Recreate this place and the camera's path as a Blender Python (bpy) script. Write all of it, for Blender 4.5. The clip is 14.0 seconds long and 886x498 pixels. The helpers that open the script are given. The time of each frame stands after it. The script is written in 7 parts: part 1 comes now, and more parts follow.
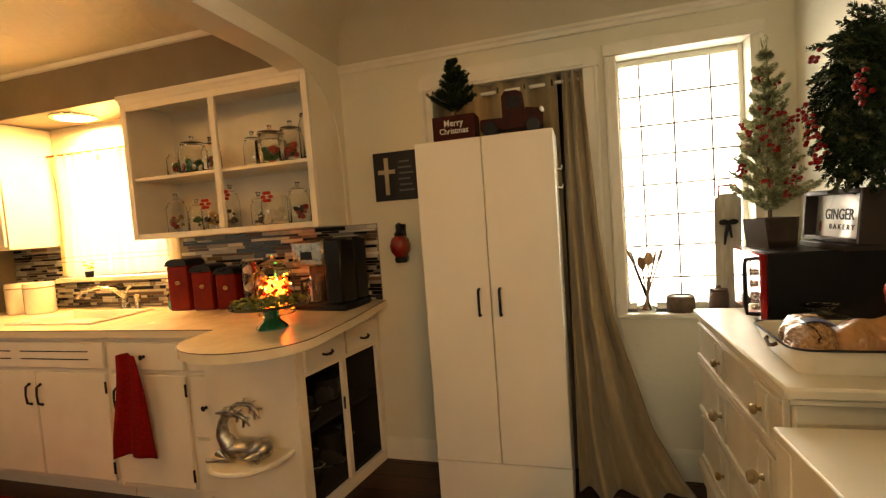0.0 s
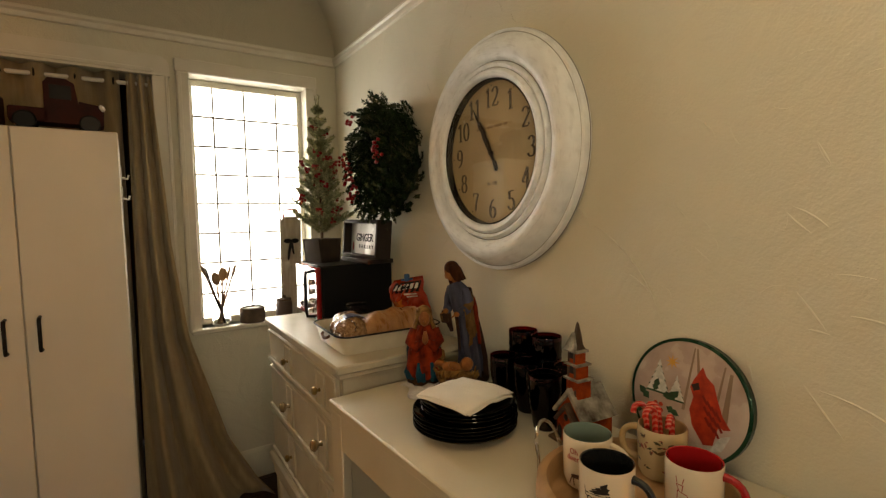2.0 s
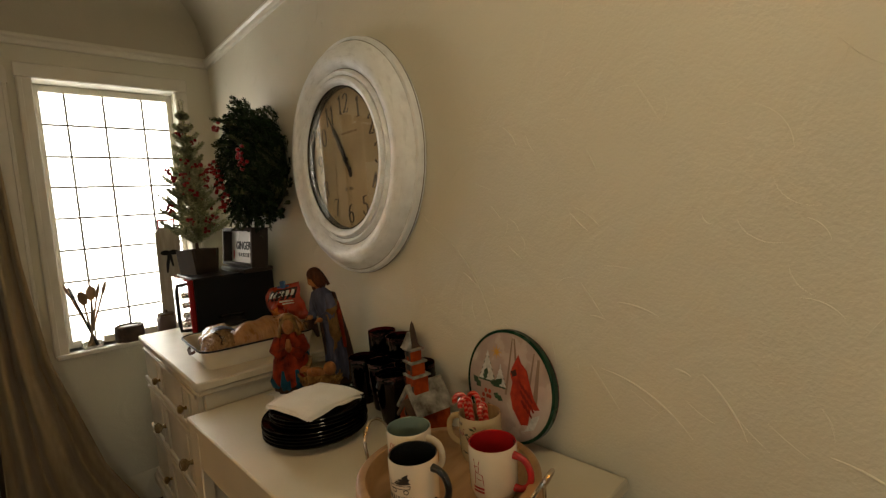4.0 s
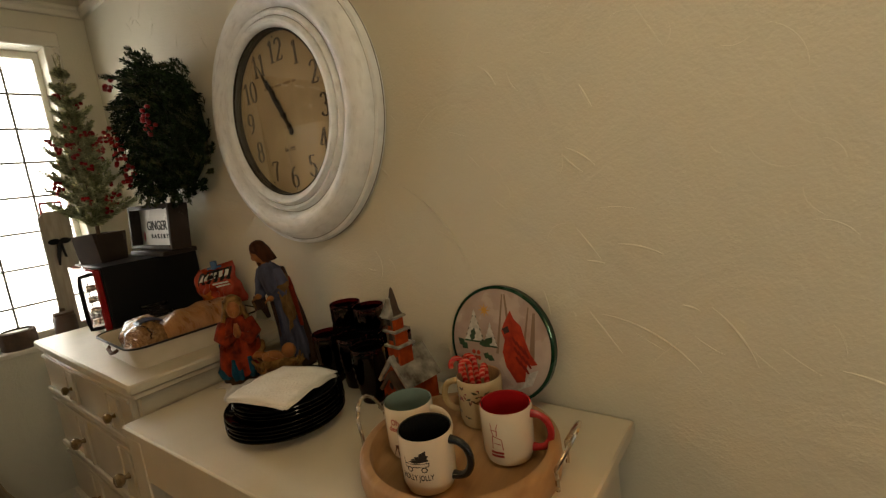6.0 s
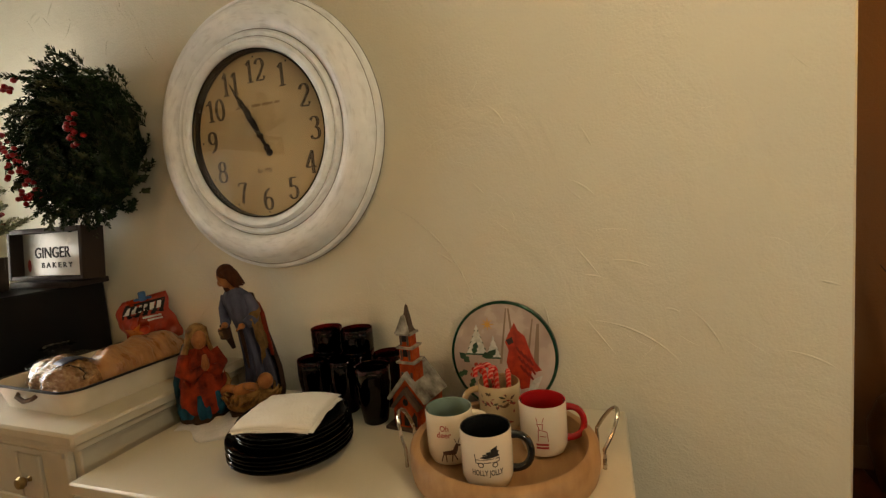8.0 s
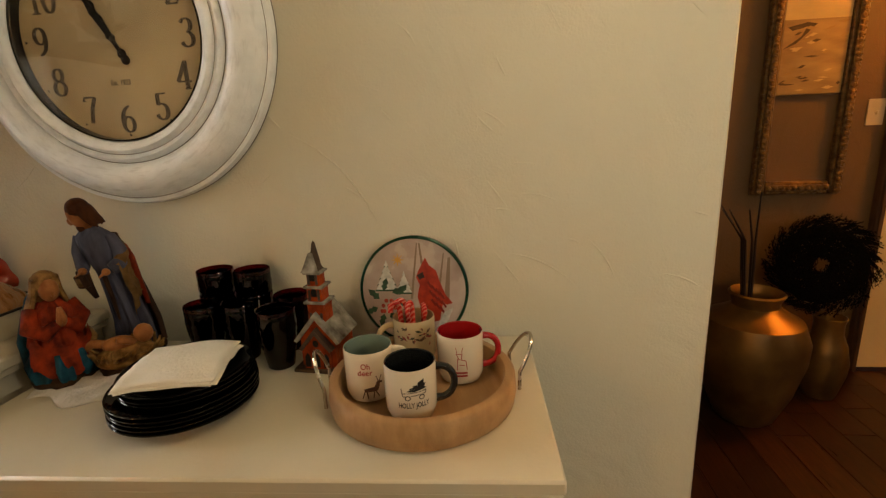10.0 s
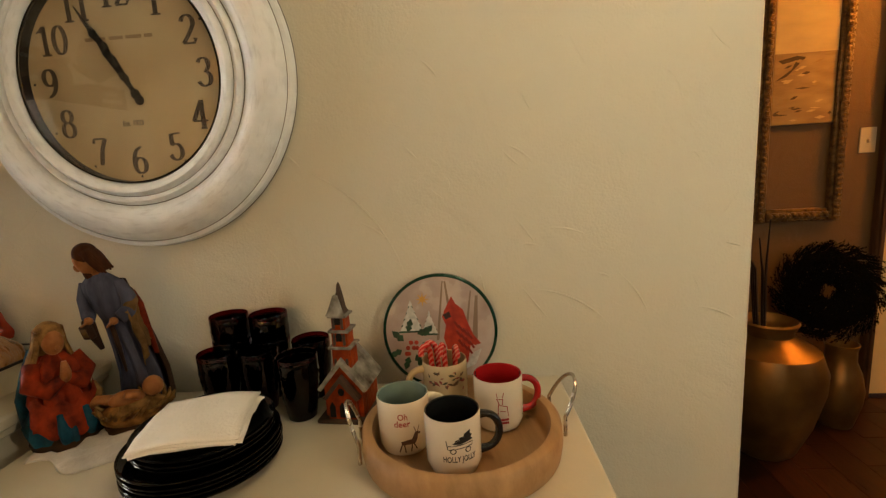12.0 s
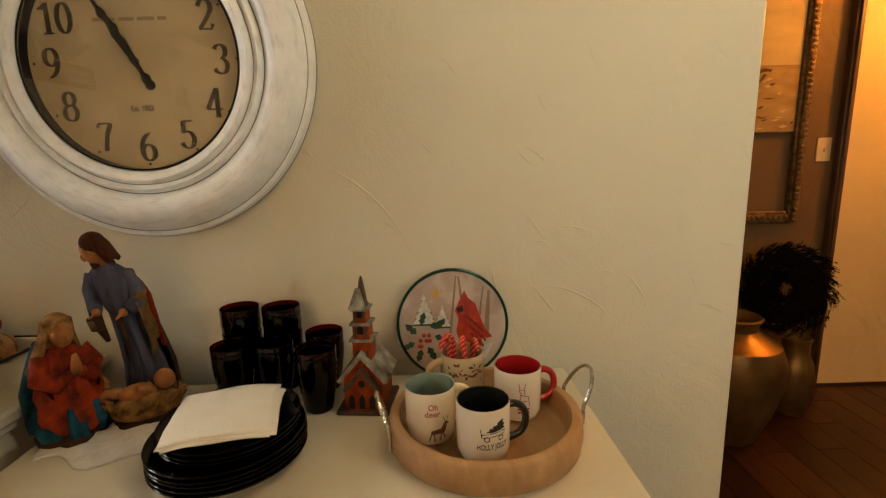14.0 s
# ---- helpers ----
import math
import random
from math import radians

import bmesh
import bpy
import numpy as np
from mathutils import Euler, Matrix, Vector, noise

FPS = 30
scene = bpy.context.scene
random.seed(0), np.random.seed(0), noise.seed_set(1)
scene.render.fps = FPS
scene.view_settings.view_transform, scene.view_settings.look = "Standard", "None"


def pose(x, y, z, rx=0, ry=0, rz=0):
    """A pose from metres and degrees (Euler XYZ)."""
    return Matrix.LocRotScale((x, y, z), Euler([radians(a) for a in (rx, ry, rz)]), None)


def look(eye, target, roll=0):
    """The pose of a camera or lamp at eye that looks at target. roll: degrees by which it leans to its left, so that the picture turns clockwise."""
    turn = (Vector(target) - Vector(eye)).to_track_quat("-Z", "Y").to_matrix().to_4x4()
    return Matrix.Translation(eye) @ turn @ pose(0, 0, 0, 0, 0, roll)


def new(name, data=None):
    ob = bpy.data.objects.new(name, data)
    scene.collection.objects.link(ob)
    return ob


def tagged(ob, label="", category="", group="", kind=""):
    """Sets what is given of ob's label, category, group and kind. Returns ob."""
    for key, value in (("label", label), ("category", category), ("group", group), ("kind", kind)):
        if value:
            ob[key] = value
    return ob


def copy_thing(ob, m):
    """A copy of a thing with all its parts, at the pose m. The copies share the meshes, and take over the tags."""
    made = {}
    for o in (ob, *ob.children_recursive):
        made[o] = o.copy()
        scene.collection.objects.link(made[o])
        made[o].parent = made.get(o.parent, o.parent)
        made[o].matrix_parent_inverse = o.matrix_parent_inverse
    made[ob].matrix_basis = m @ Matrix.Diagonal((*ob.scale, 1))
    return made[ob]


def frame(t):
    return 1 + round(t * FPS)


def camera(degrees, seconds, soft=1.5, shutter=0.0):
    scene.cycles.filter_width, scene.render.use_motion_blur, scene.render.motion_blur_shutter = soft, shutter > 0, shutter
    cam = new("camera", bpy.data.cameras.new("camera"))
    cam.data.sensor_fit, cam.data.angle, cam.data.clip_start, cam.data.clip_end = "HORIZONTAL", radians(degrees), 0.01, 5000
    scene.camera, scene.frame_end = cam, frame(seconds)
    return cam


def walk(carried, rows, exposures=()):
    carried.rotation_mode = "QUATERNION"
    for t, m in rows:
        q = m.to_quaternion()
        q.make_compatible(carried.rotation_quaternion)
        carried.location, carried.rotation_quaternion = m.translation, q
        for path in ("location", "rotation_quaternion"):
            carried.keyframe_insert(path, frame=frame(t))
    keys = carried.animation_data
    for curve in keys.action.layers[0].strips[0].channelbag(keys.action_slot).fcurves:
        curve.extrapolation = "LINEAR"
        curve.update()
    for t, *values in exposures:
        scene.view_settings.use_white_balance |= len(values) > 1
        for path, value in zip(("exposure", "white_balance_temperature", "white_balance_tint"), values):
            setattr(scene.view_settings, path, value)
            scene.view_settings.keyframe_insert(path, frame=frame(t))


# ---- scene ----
cam = camera(86.3, 14.0, soft=1.3)
PATH = [
    (0, (0.381, 0.408, 1.294), (-0.187, 2.322, 1.177), -4.2),
    (0.5, (0.247, 0.425, 1.318), (0.043, 2.406, 1.139), -2.6),
    (1, (0.244, 0.42, 1.299), (0.441, 2.403, 1.134), -4.5),
    (1.5, (0.282, 0.364, 1.308), (1.049, 2.202, 1.12), -3.2),
    (2, (0.311, 0.28, 1.312), (1.407, 1.947, 1.173), -1.1),
    (2.5, (0.339, 0.194, 1.319), (1.591, 1.739, 1.108), -3.3),
    (3, (0.393, 0.146, 1.328), (1.66, 1.678, 1.113), -4.5),
    (3.5, (0.437, 0.114, 1.332), (1.718, 1.639, 1.148), -3.0),
    (3.7, (0.457, 0.104, 1.338), (1.754, 1.615, 1.158), -3.3),
    (5.8, (0.483, 0.274, 1.29), (1.982, 1.566, 1.0), -5.8),
    (6, (0.432, 0.278, 1.304), (1.977, 1.505, 0.975), -6.8),
    (6.5, (0.382, 0.352, 1.292), (1.967, 1.517, 0.931), -6.2),
    (7, (0.353, 0.46, 1.264), (2.077, 1.397, 0.879), -4.5),
    (7.5, (0.288, 0.506, 1.284), (2.061, 1.382, 0.985), -6.0),
    (8, (0.206, 0.528, 1.29), (2.065, 1.238, 1.09), -4.4),
    (8.5, (0.23, 0.558, 1.272), (2.092, 1.21, 0.94), -3.3),
    (9, (0.244, 0.573, 1.271), (2.131, 1.059, 0.82), -2.4),
    (9.2, (0.236, 0.582, 1.283), (2.137, 0.967, 0.795), -2.2),
    (11.3, (0.222, 0.658, 1.273), (2.163, 0.787, 0.807), -2.7),
    (11.5, (0.242, 0.667, 1.277), (2.188, 0.787, 0.834), -3.0),
    (12, (0.257, 0.7, 1.283), (2.22, 0.852, 0.933), -3.5),
    (12.5, (0.269, 0.736, 1.279), (2.221, 0.841, 0.855), -3.1),
    (13, (0.255, 0.762, 1.29), (2.21, 0.813, 0.871), -2.6),
    (13.5, (0.244, 0.788, 1.292), (2.204, 0.823, 0.898), -2.6),
    (14, (0.232, 0.815, 1.296), (2.194, 0.804, 0.912), -1.6),
]
EXPOSURES = [(0, 0.95, 7900, 10), (0.5, 0.35, 7900, 10), (1, 0.2, 7700, 10), (1.5, 0.4, 7450, 10), (3, -0.12, 6900, 9), (6, -0.04, 6850, 9), (7.5, 0.32, 6950, 9), (9, 0.42, 6800, 9), (12, 0.6, 6750, 9), (14, 0.6, 6750, 9)]
walk(cam, [(t, look(eye, target, roll)) for t, eye, target, roll in PATH], EXPOSURES)

# ---- world and light ----
world = bpy.data.worlds.new("sky")
scene.world = world
world.use_nodes = True
wn = world.node_tree.nodes
sky = wn.new("ShaderNodeTexSky")
sky.sky_type, sky.sun_disc = "NISHITA", False
sky.sun_elevation, sky.sun_rotation = radians(35), radians(160)
wn["Background"].inputs["Strength"].default_value = 0.05
world.node_tree.links.new(sky.outputs[0], wn["Background"].inputs[0])


def lamp(name, kind, m, power, colour, **more):
    data = bpy.data.lights.new(name, kind)
    data.energy, data.color = power, colour
    for key, value in more.items():
        if key == "size":
            data.size = value
        if key == "size_y":
            data.shape, data.size_y = "RECTANGLE", value
        if key == "radius":
            data.shadow_soft_size = value
        if key == "angle":
            data.angle = value
    ob = new(name, data)
    ob.matrix_world = m
    return ob


WARM = (1.0, 0.52, 0.17)
DAY = (1.0, 0.96, 0.88)
lamp("sun", "SUN", look((0, -20, 14), (0, 0, 0)), 0.6, (1.0, 0.95, 0.88), angle=radians(10))
# daylight in the window openings
lamp("window_daylight", "AREA", look((0.83, 2.93, 1.39), (0.83, 0, 1.39)), 11, DAY, size=0.62, size_y=1.26)
lamp("sink_window_daylight", "AREA", look((-2.5, 2.93, 1.5), (-2.5, 0, 1.5)), 3.5, DAY, size=0.9, size_y=0.8)
# fill lamps in two unseen openings, added for soft light on the clock wall
lamp("rear_window_daylight", "AREA", look((-3.56, 0.5, 1.5), (0, 0.5, 1.5)), 2.5, (1.0, 0.88, 0.66), size=2.0, size_y=1.3)
lamp("south_window_daylight", "AREA", look((0.3, -2.56, 1.45), (0.3, 2, 1.3)), 1.3, (0.88, 0.97, 1.0), size=1.4, size_y=1.2)
# lamps
# unseen pendant, added to light the clock wall from the south-west
lamp("pendant_lamp", "POINT", pose(0.0, -0.25, 1.33), 12.0, (1.0, 0.86, 0.62), radius=0.05)
# unseen ceiling lamp, added to brighten the upper clock wall
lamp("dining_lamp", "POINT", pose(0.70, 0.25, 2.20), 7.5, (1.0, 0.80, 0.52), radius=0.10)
lamp("sink_lamp", "AREA", look((-2.55, 2.58, 2.055), (-2.55, 2.58, 0)), 30, WARM, size=0.2)
lamp("kitchen_lamp", "POINT", pose(-2.3, 1.0, 2.14), 9, WARM, radius=0.09)
lamp("lighted_jar_glow", "POINT", pose(-1.12, 2.44, 1.02), 1.6, (1.0, 0.16, 0.02), radius=0.06)
lamp("hall_lamp", "POINT", pose(2.1, -1.75, 2.15), 38, (1.0, 0.38, 0.05), radius=0.07)

# ---- materials ----
def material(name, colour, rough=0.5, metal=0.0, other=None, scale=6.0, stretch=(1, 1, 1), bump=0.0, fine=80.0, stain=0.12,
             trans=0.0, coat=0.0, random_tone=0.0, island=0.0, glow=0.0, ior=1.45, sheen=0.0, spec=0.5):
    """A surface: two tones mixed by a coarse and a fine noise, with fine relief."""
    mt = bpy.data.materials.new(name)
    mt.use_nodes = True
    nt = mt.node_tree
    nodes, link = nt.nodes, nt.links.new
    bs = nodes["Principled BSDF"]
    other = other or tuple(c * 0.8 for c in colour)
    tc = nodes.new("ShaderNodeTexCoord")
    mp = nodes.new("ShaderNodeMapping")
    mp.inputs["Scale"].default_value = stretch
    link(tc.outputs["Object"], mp.inputs[0])
    n1 = nodes.new("ShaderNodeTexNoise")
    n1.inputs["Scale"].default_value, n1.inputs["Detail"].default_value = scale, 6
    link(mp.outputs[0], n1.inputs["Vector"])
    ramp = nodes.new("ShaderNodeValToRGB")
    ramp.color_ramp.elements[0].position, ramp.color_ramp.elements[1].position = 0.3, 0.72
    ramp.color_ramp.elements[0].color, ramp.color_ramp.elements[1].color = (*other, 1), (*colour, 1)
    link(n1.outputs["Fac"], ramp.inputs[0])
    n2 = nodes.new("ShaderNodeTexNoise")
    n2.inputs["Scale"].default_value, n2.inputs["Detail"].default_value = scale * 0.23, 3
    link(mp.outputs[0], n2.inputs["Vector"])
    tone = nodes.new("ShaderNodeMapRange")
    tone.inputs["To Min"].default_value, tone.inputs["To Max"].default_value = 1 - stain, 1 + stain * 0.5
    link(n2.outputs["Fac"], tone.inputs["Value"])
    mul = nodes.new("ShaderNodeMix")
    mul.data_type, mul.blend_type = "RGBA", "MULTIPLY"
    mul.inputs["Factor"].default_value = 1
    link(ramp.outputs[0], mul.inputs["A"])
    link(tone.outputs[0], mul.inputs["B"])
    last = mul.outputs["Result"]
    if random_tone or island:
        src = nodes.new("ShaderNodeObjectInfo").outputs["Random"] if random_tone else nodes.new("ShaderNodeNewGeometry").outputs["Random Per Island"]
        rr = nodes.new("ShaderNodeMapRange")
        k = random_tone or island
        rr.inputs["To Min"].default_value, rr.inputs["To Max"].default_value = 1 - k, 1 + k
        link(src, rr.inputs["Value"])
        m2 = nodes.new("ShaderNodeMix")
        m2.data_type, m2.blend_type = "RGBA", "MULTIPLY"
        m2.inputs["Factor"].default_value = 1
        link(last, m2.inputs["A"])
        link(rr.outputs[0], m2.inputs["B"])
        last = m2.outputs["Result"]
    link(last, bs.inputs["Base Color"])
    rg = nodes.new("ShaderNodeMapRange")
    rg.inputs["To Min"].default_value, rg.inputs["To Max"].default_value = max(rough - 0.08, 0.02), min(rough + 0.1, 1)
    link(n1.outputs["Fac"], rg.inputs["Value"])
    link(rg.outputs[0], bs.inputs["Roughness"])
    bs.inputs["Metallic"].default_value = metal
    bs.inputs["Transmission Weight"].default_value = trans
    bs.inputs["Coat Weight"].default_value = coat
    bs.inputs["IOR"].default_value = ior
    bs.inputs["Sheen Weight"].default_value = sheen
    bs.inputs["Specular IOR Level"].default_value = spec
    if glow:
        bs.inputs["Emission Color"].default_value = (*colour, 1)
        bs.inputs["Emission Strength"].default_value = glow
    if bump:
        n3 = nodes.new("ShaderNodeTexNoise")
        n3.inputs["Scale"].default_value, n3.inputs["Detail"].default_value = fine, 4
        link(mp.outputs[0], n3.inputs["Vector"])
        bp = nodes.new("ShaderNodeBump")
        bp.inputs["Strength"].default_value, bp.inputs["Distance"].default_value = bump, 0.01
        link(n3.outputs["Fac"], bp.inputs["Height"])
        link(bp.outputs[0], bs.inputs["Normal"])
    return mt


def clear(name, colour, rough=0.0, ior=1.45):
    mt = bpy.data.materials.new(name)
    mt.use_nodes = True
    bs = mt.node_tree.nodes["Principled BSDF"]
    bs.inputs["Base Color"].default_value = (*colour, 1)
    bs.inputs["Roughness"].default_value = rough
    bs.inputs["Transmission Weight"].default_value = 1
    bs.inputs["IOR"].default_value = ior
    return mt


def glowing(name, colour, strength):
    mt = bpy.data.materials.new(name)
    mt.use_nodes = True
    bs = mt.node_tree.nodes["Principled BSDF"]
    bs.inputs["Base Color"].default_value = (*colour, 1)
    bs.inputs["Emission Color"].default_value = (*colour, 1)
    bs.inputs["Emission Strength"].default_value = strength
    return mt


def plaster(name, colour):
    """Hand-trowelled wall plaster under eggshell paint: broad waves, short trowel ridges and fine grain."""
    mt = material(name, colour, 0.55, other=tuple(c * 0.94 for c in colour), scale=3.0, stain=0.07)
    nt = mt.node_tree
    nodes, link = nt.nodes, nt.links.new
    tc = nodes.new("ShaderNodeTexCoord")
    wide = nodes.new("ShaderNodeTexNoise")
    wide.inputs["Scale"].default_value, wide.inputs["Detail"].default_value = 5.0, 5
    wide.inputs["Distortion"].default_value = 1.2
    grain = nodes.new("ShaderNodeTexNoise")
    grain.inputs["Scale"].default_value, grain.inputs["Detail"].default_value = 190.0, 3
    link(tc.outputs["Object"], wide.inputs["Vector"])
    link(tc.outputs["Object"], grain.inputs["Vector"])
    b1 = nodes.new("ShaderNodeBump")
    b1.inputs["Strength"].default_value, b1.inputs["Distance"].default_value = 0.4, 0.02
    b2 = nodes.new("ShaderNodeBump")
    b2.inputs["Strength"].default_value, b2.inputs["Distance"].default_value = 0.35, 0.004
    link(wide.outputs["Fac"], b1.inputs["Height"])
    link(grain.outputs["Fac"], b2.inputs["Height"])
    link(b1.outputs[0], b2.inputs["Normal"])
    link(b2.outputs[0], nodes["Principled BSDF"].inputs["Normal"])
    return mt


WALL = plaster("sage_beige_wall_paint", (0.68, 0.65, 0.53))
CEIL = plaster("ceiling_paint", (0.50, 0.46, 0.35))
# unseen walls, kept dark so they throw less light back into the room
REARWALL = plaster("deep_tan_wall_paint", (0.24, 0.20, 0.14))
# the hall's dim orange light is put into this tan
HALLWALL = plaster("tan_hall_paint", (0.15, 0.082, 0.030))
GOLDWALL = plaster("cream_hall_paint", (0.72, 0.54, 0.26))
TRIM = material("white_gloss_trim", (0.74, 0.71, 0.62), 0.35, other=(0.68, 0.64, 0.54), scale=9, bump=0.03, fine=60, stain=0.06)
CREAM = material("cream_cabinet_paint", (0.76, 0.72, 0.62), 0.38, other=(0.70, 0.65, 0.54), scale=7, bump=0.03, fine=50, stain=0.08)
WHITEBOARD = material("white_laminate", (0.78, 0.75, 0.68), 0.45, other=(0.74, 0.71, 0.63), scale=4, bump=0.015, fine=200, stain=0.04)
DRESSER = material("cream_distressed_paint", (0.60, 0.555, 0.44), 0.42, other=(0.52, 0.47, 0.36), scale=11, bump=0.06, fine=90, stain=0.10)
DESKPAINT = material("cream_desk_paint", (0.62, 0.57, 0.45), 0.36, other=(0.55, 0.50, 0.38), scale=5, bump=0.04, fine=120, stain=0.10)
LAMINATE = material("cream_laminate_worktop", (0.74, 0.66, 0.50), 0.22, other=(0.68, 0.60, 0.44), scale=14, bump=0.01, stain=0.06)
FLOORWOOD = material("dark_laminate_floor", (0.050, 0.016, 0.006), 0.30, other=(0.018, 0.007, 0.003), scale=9, stretch=(0.8, 9, 1), bump=0.05, fine=30, random_tone=0.35, spec=0.3)
SUBFLOOR = material("dark_floor_base", (0.02, 0.012, 0.008), 0.7)
BLACKMETAL = material("black_iron", (0.02, 0.018, 0.016), 0.45, metal=0.7)
BRASS = material("aged_brass", (0.42, 0.30, 0.13), 0.32, metal=1.0, other=(0.22, 0.15, 0.06), scale=40)
CHROME = material("brushed_nickel", (0.62, 0.58, 0.50), 0.25, metal=1.0, other=(0.5, 0.46, 0.4), scale=60)
SILVER = material("antique_silver", (0.60, 0.57, 0.50), 0.33, metal=1.0, other=(0.30, 0.28, 0.24), scale=35)
CURTAIN = material("taupe_curtain_cloth", (0.37, 0.285, 0.165), 0.85, other=(0.29, 0.215, 0.115), scale=60, stretch=(1, 1, 0.2), bump=0.08, fine=500, sheen=0.2)
CLOSETDARK = material("brown_doorway_cloth", (0.055, 0.042, 0.028), 0.9, scale=30, bump=0.05, fine=400)
REDCLOTH = material("red_terry_cloth", (0.24, 0.008, 0.008), 0.95, other=(0.14, 0.005, 0.005), scale=70, bump=0.25, fine=300, spec=0.1)
GLASS = clear("clear_glass", (0.97, 0.98, 0.97), 0.01)
PANE = clear("window_glass", (1, 1, 1), 0.0, 1.05)
LEAD = material("leaded_came", (0.30, 0.29, 0.27), 0.5)
BLACKPLASTIC = material("black_plastic", (0.008, 0.008, 0.008), 0.3, stain=0.05, spec=0.22)
BLACKGLAZE = material("black_glazed_stoneware", (0.003, 0.003, 0.003), 0.04, stain=0.05, spec=0.20)

# ---- shaping ----
class Shape:
    """Vertices, faces and material slots of one mesh in the making."""

    def __init__(self):
        self.v, self.f, self.m = [], [], []

    def face(self, ids, mi=0):
        self.f.append(tuple(ids))
        self.m.append(mi)

    def box(self, lo, hi, b=0.0, mi=0, m=None):
        """A box with chamfered edges between two corners."""
        lo, hi = Vector(lo), Vector(hi)
        c, h = (lo + hi) / 2, (hi - lo) / 2
        b = min(b, 0.45 * min(h))
        at = {}
        base = len(self.v)
        signs = [(x, y, z) for x in (-1, 1) for y in (-1, 1) for z in (-1, 1)]
        for s in signs:
            for a in range(3):
                p = Vector([s[i] * (h[i] if (i == a or b == 0) else h[i] - b) for i in range(3)])
                if b == 0 and a:
                    at[s, a] = at[s, 0]
                    continue
                at[s, a] = len(self.v)
                q = c + p
                self.v.append(tuple(m @ q) if m else tuple(q))

        def put(ids):
            ids = list(dict.fromkeys(ids))
            if len(ids) > 2:
                self.face(ids, mi)
        for a in range(3):
            o1, o2 = [i for i in range(3) if i != a]
            for s in (-1, 1):
                ring = []
                for u, w in ((-1, -1), (1, -1), (1, 1), (-1, 1)):
                    k = [0, 0, 0]
                    k[a], k[o1], k[o2] = s, u, w
                    ring.append(at[tuple(k), a])
                put(ring)
        if b:
            for s in signs:
                put([at[s, 0], at[s, 1], at[s, 2]])
            for a in range(3):
                o1, o2 = [i for i in range(3) if i != a]
                for u in (-1, 1):
                    for w in (-1, 1):
                        k1, k2 = [0, 0, 0], [0, 0, 0]
                        k1[a], k1[o1], k1[o2] = -1, u, w
                        k2[a], k2[o1], k2[o2] = 1, u, w
                        put([at[tuple(k1), o1], at[tuple(k2), o1], at[tuple(k2), o2], at[tuple(k1), o2]])
        return self

    def lathe(self, prof, n=32, m=None, mi=0, wave=None, sx=1.0, sy=1.0):
        """Turns (radius, height) pairs round the z axis. wave(angle, height) scales the radius."""
        rings = []
        for r, z in prof:
            if r < 1e-6:
                rings.append([len(self.v)])
                p = Vector((0, 0, z))
                self.v.append(tuple(m @ p) if m else tuple(p))
                continue
            ring = []
            for i in range(n):
                a = 2 * math.pi * i / n
                k = r * (wave(a, z) if wave else 1)
                p = Vector((sx * k * math.cos(a), sy * k * math.sin(a), z))
                ring.append(len(self.v))
                self.v.append(tuple(m @ p) if m else tuple(p))
            rings.append(ring)
        for a, b in zip(rings, rings[1:]):
            for i in range(n):
                j = (i + 1) % n
                ids = [a[i % len(a)], a[j % len(a)], b[j % len(b)], b[i % len(b)]]
                ids = list(dict.fromkeys(ids))
                if len(ids) > 2:
                    self.face(ids, mi)
        return self

    def tube(self, pts, r=0.01, n=8, mi=0, closed=False):
        """A round bar along points; r is one radius or one for each point."""
        pts = [Vector(p) for p in pts]
        rs = r if isinstance(r, (list, tuple)) else [r] * len(pts)
        rings = []
        side = None
        for i, p in enumerate(pts):
            if closed:
                d = pts[(i + 1) % len(pts)] - pts[i - 1]
            else:
                d = pts[min(i + 1, len(pts) - 1)] - pts[max(i - 1, 0)]
            d.normalize()
            if side is None:
                side = d.orthogonal().normalized()
            side = (side - d * side.dot(d)).normalized()
            up = d.cross(side)
            ring = []
            for k in range(n):
                a = 2 * math.pi * k / n
                ring.append(len(self.v))
                self.v.append(tuple(p + (side * math.cos(a) + up * math.sin(a)) * rs[i]))
            rings.append(ring)
        pairs = list(zip(rings, rings[1:])) + ([(rings[-1], rings[0])] if closed else [])
        for a, b in pairs:
            for k in range(n):
                self.face([a[k], a[(k + 1) % n], b[(k + 1) % n], b[k]], mi)
        if not closed:
            self.face(rings[0][::-1], mi)
            self.face(rings[-1], mi)
        return self

    def ball(self, c, r, n=14, mi=0, m=None):
        """An ellipsoid with radius r or radii (x, y, z)."""
        rr = r if isinstance(r, (list, tuple)) else (r, r, r)
        k = max(n // 2, 4)
        mm = Matrix.Translation(c) @ (m or Matrix()) @ Matrix.Diagonal((*rr, 1))
        return self.lathe([(math.sin(math.pi * i / k), -math.cos(math.pi * i / k)) for i in range(k + 1)], n, mm, mi)

    def prism(self, pts, axis, lo, hi, mi=0):
        """A flat outline, given by its other two coordinates, drawn out along axis from lo to hi."""
        n = len(pts)
        base = len(self.v)
        for k in (lo, hi):
            for a, b in pts:
                self.v.append({"x": (k, a, b), "y": (a, k, b), "z": (a, b, k)}[axis])
        self.face(range(base, base + n), mi)
        self.face(range(base + n, base + 2 * n), mi)
        for i in range(n):
            j = (i + 1) % n
            self.face([base + i, base + j, base + n + j, base + n + i], mi)
        return self

    def sheet(self, fn, nu, nv, mi=0):
        base = len(self.v)
        for i in range(nu + 1):
            for j in range(nv + 1):
                self.v.append(tuple(fn(i / nu, j / nv)))
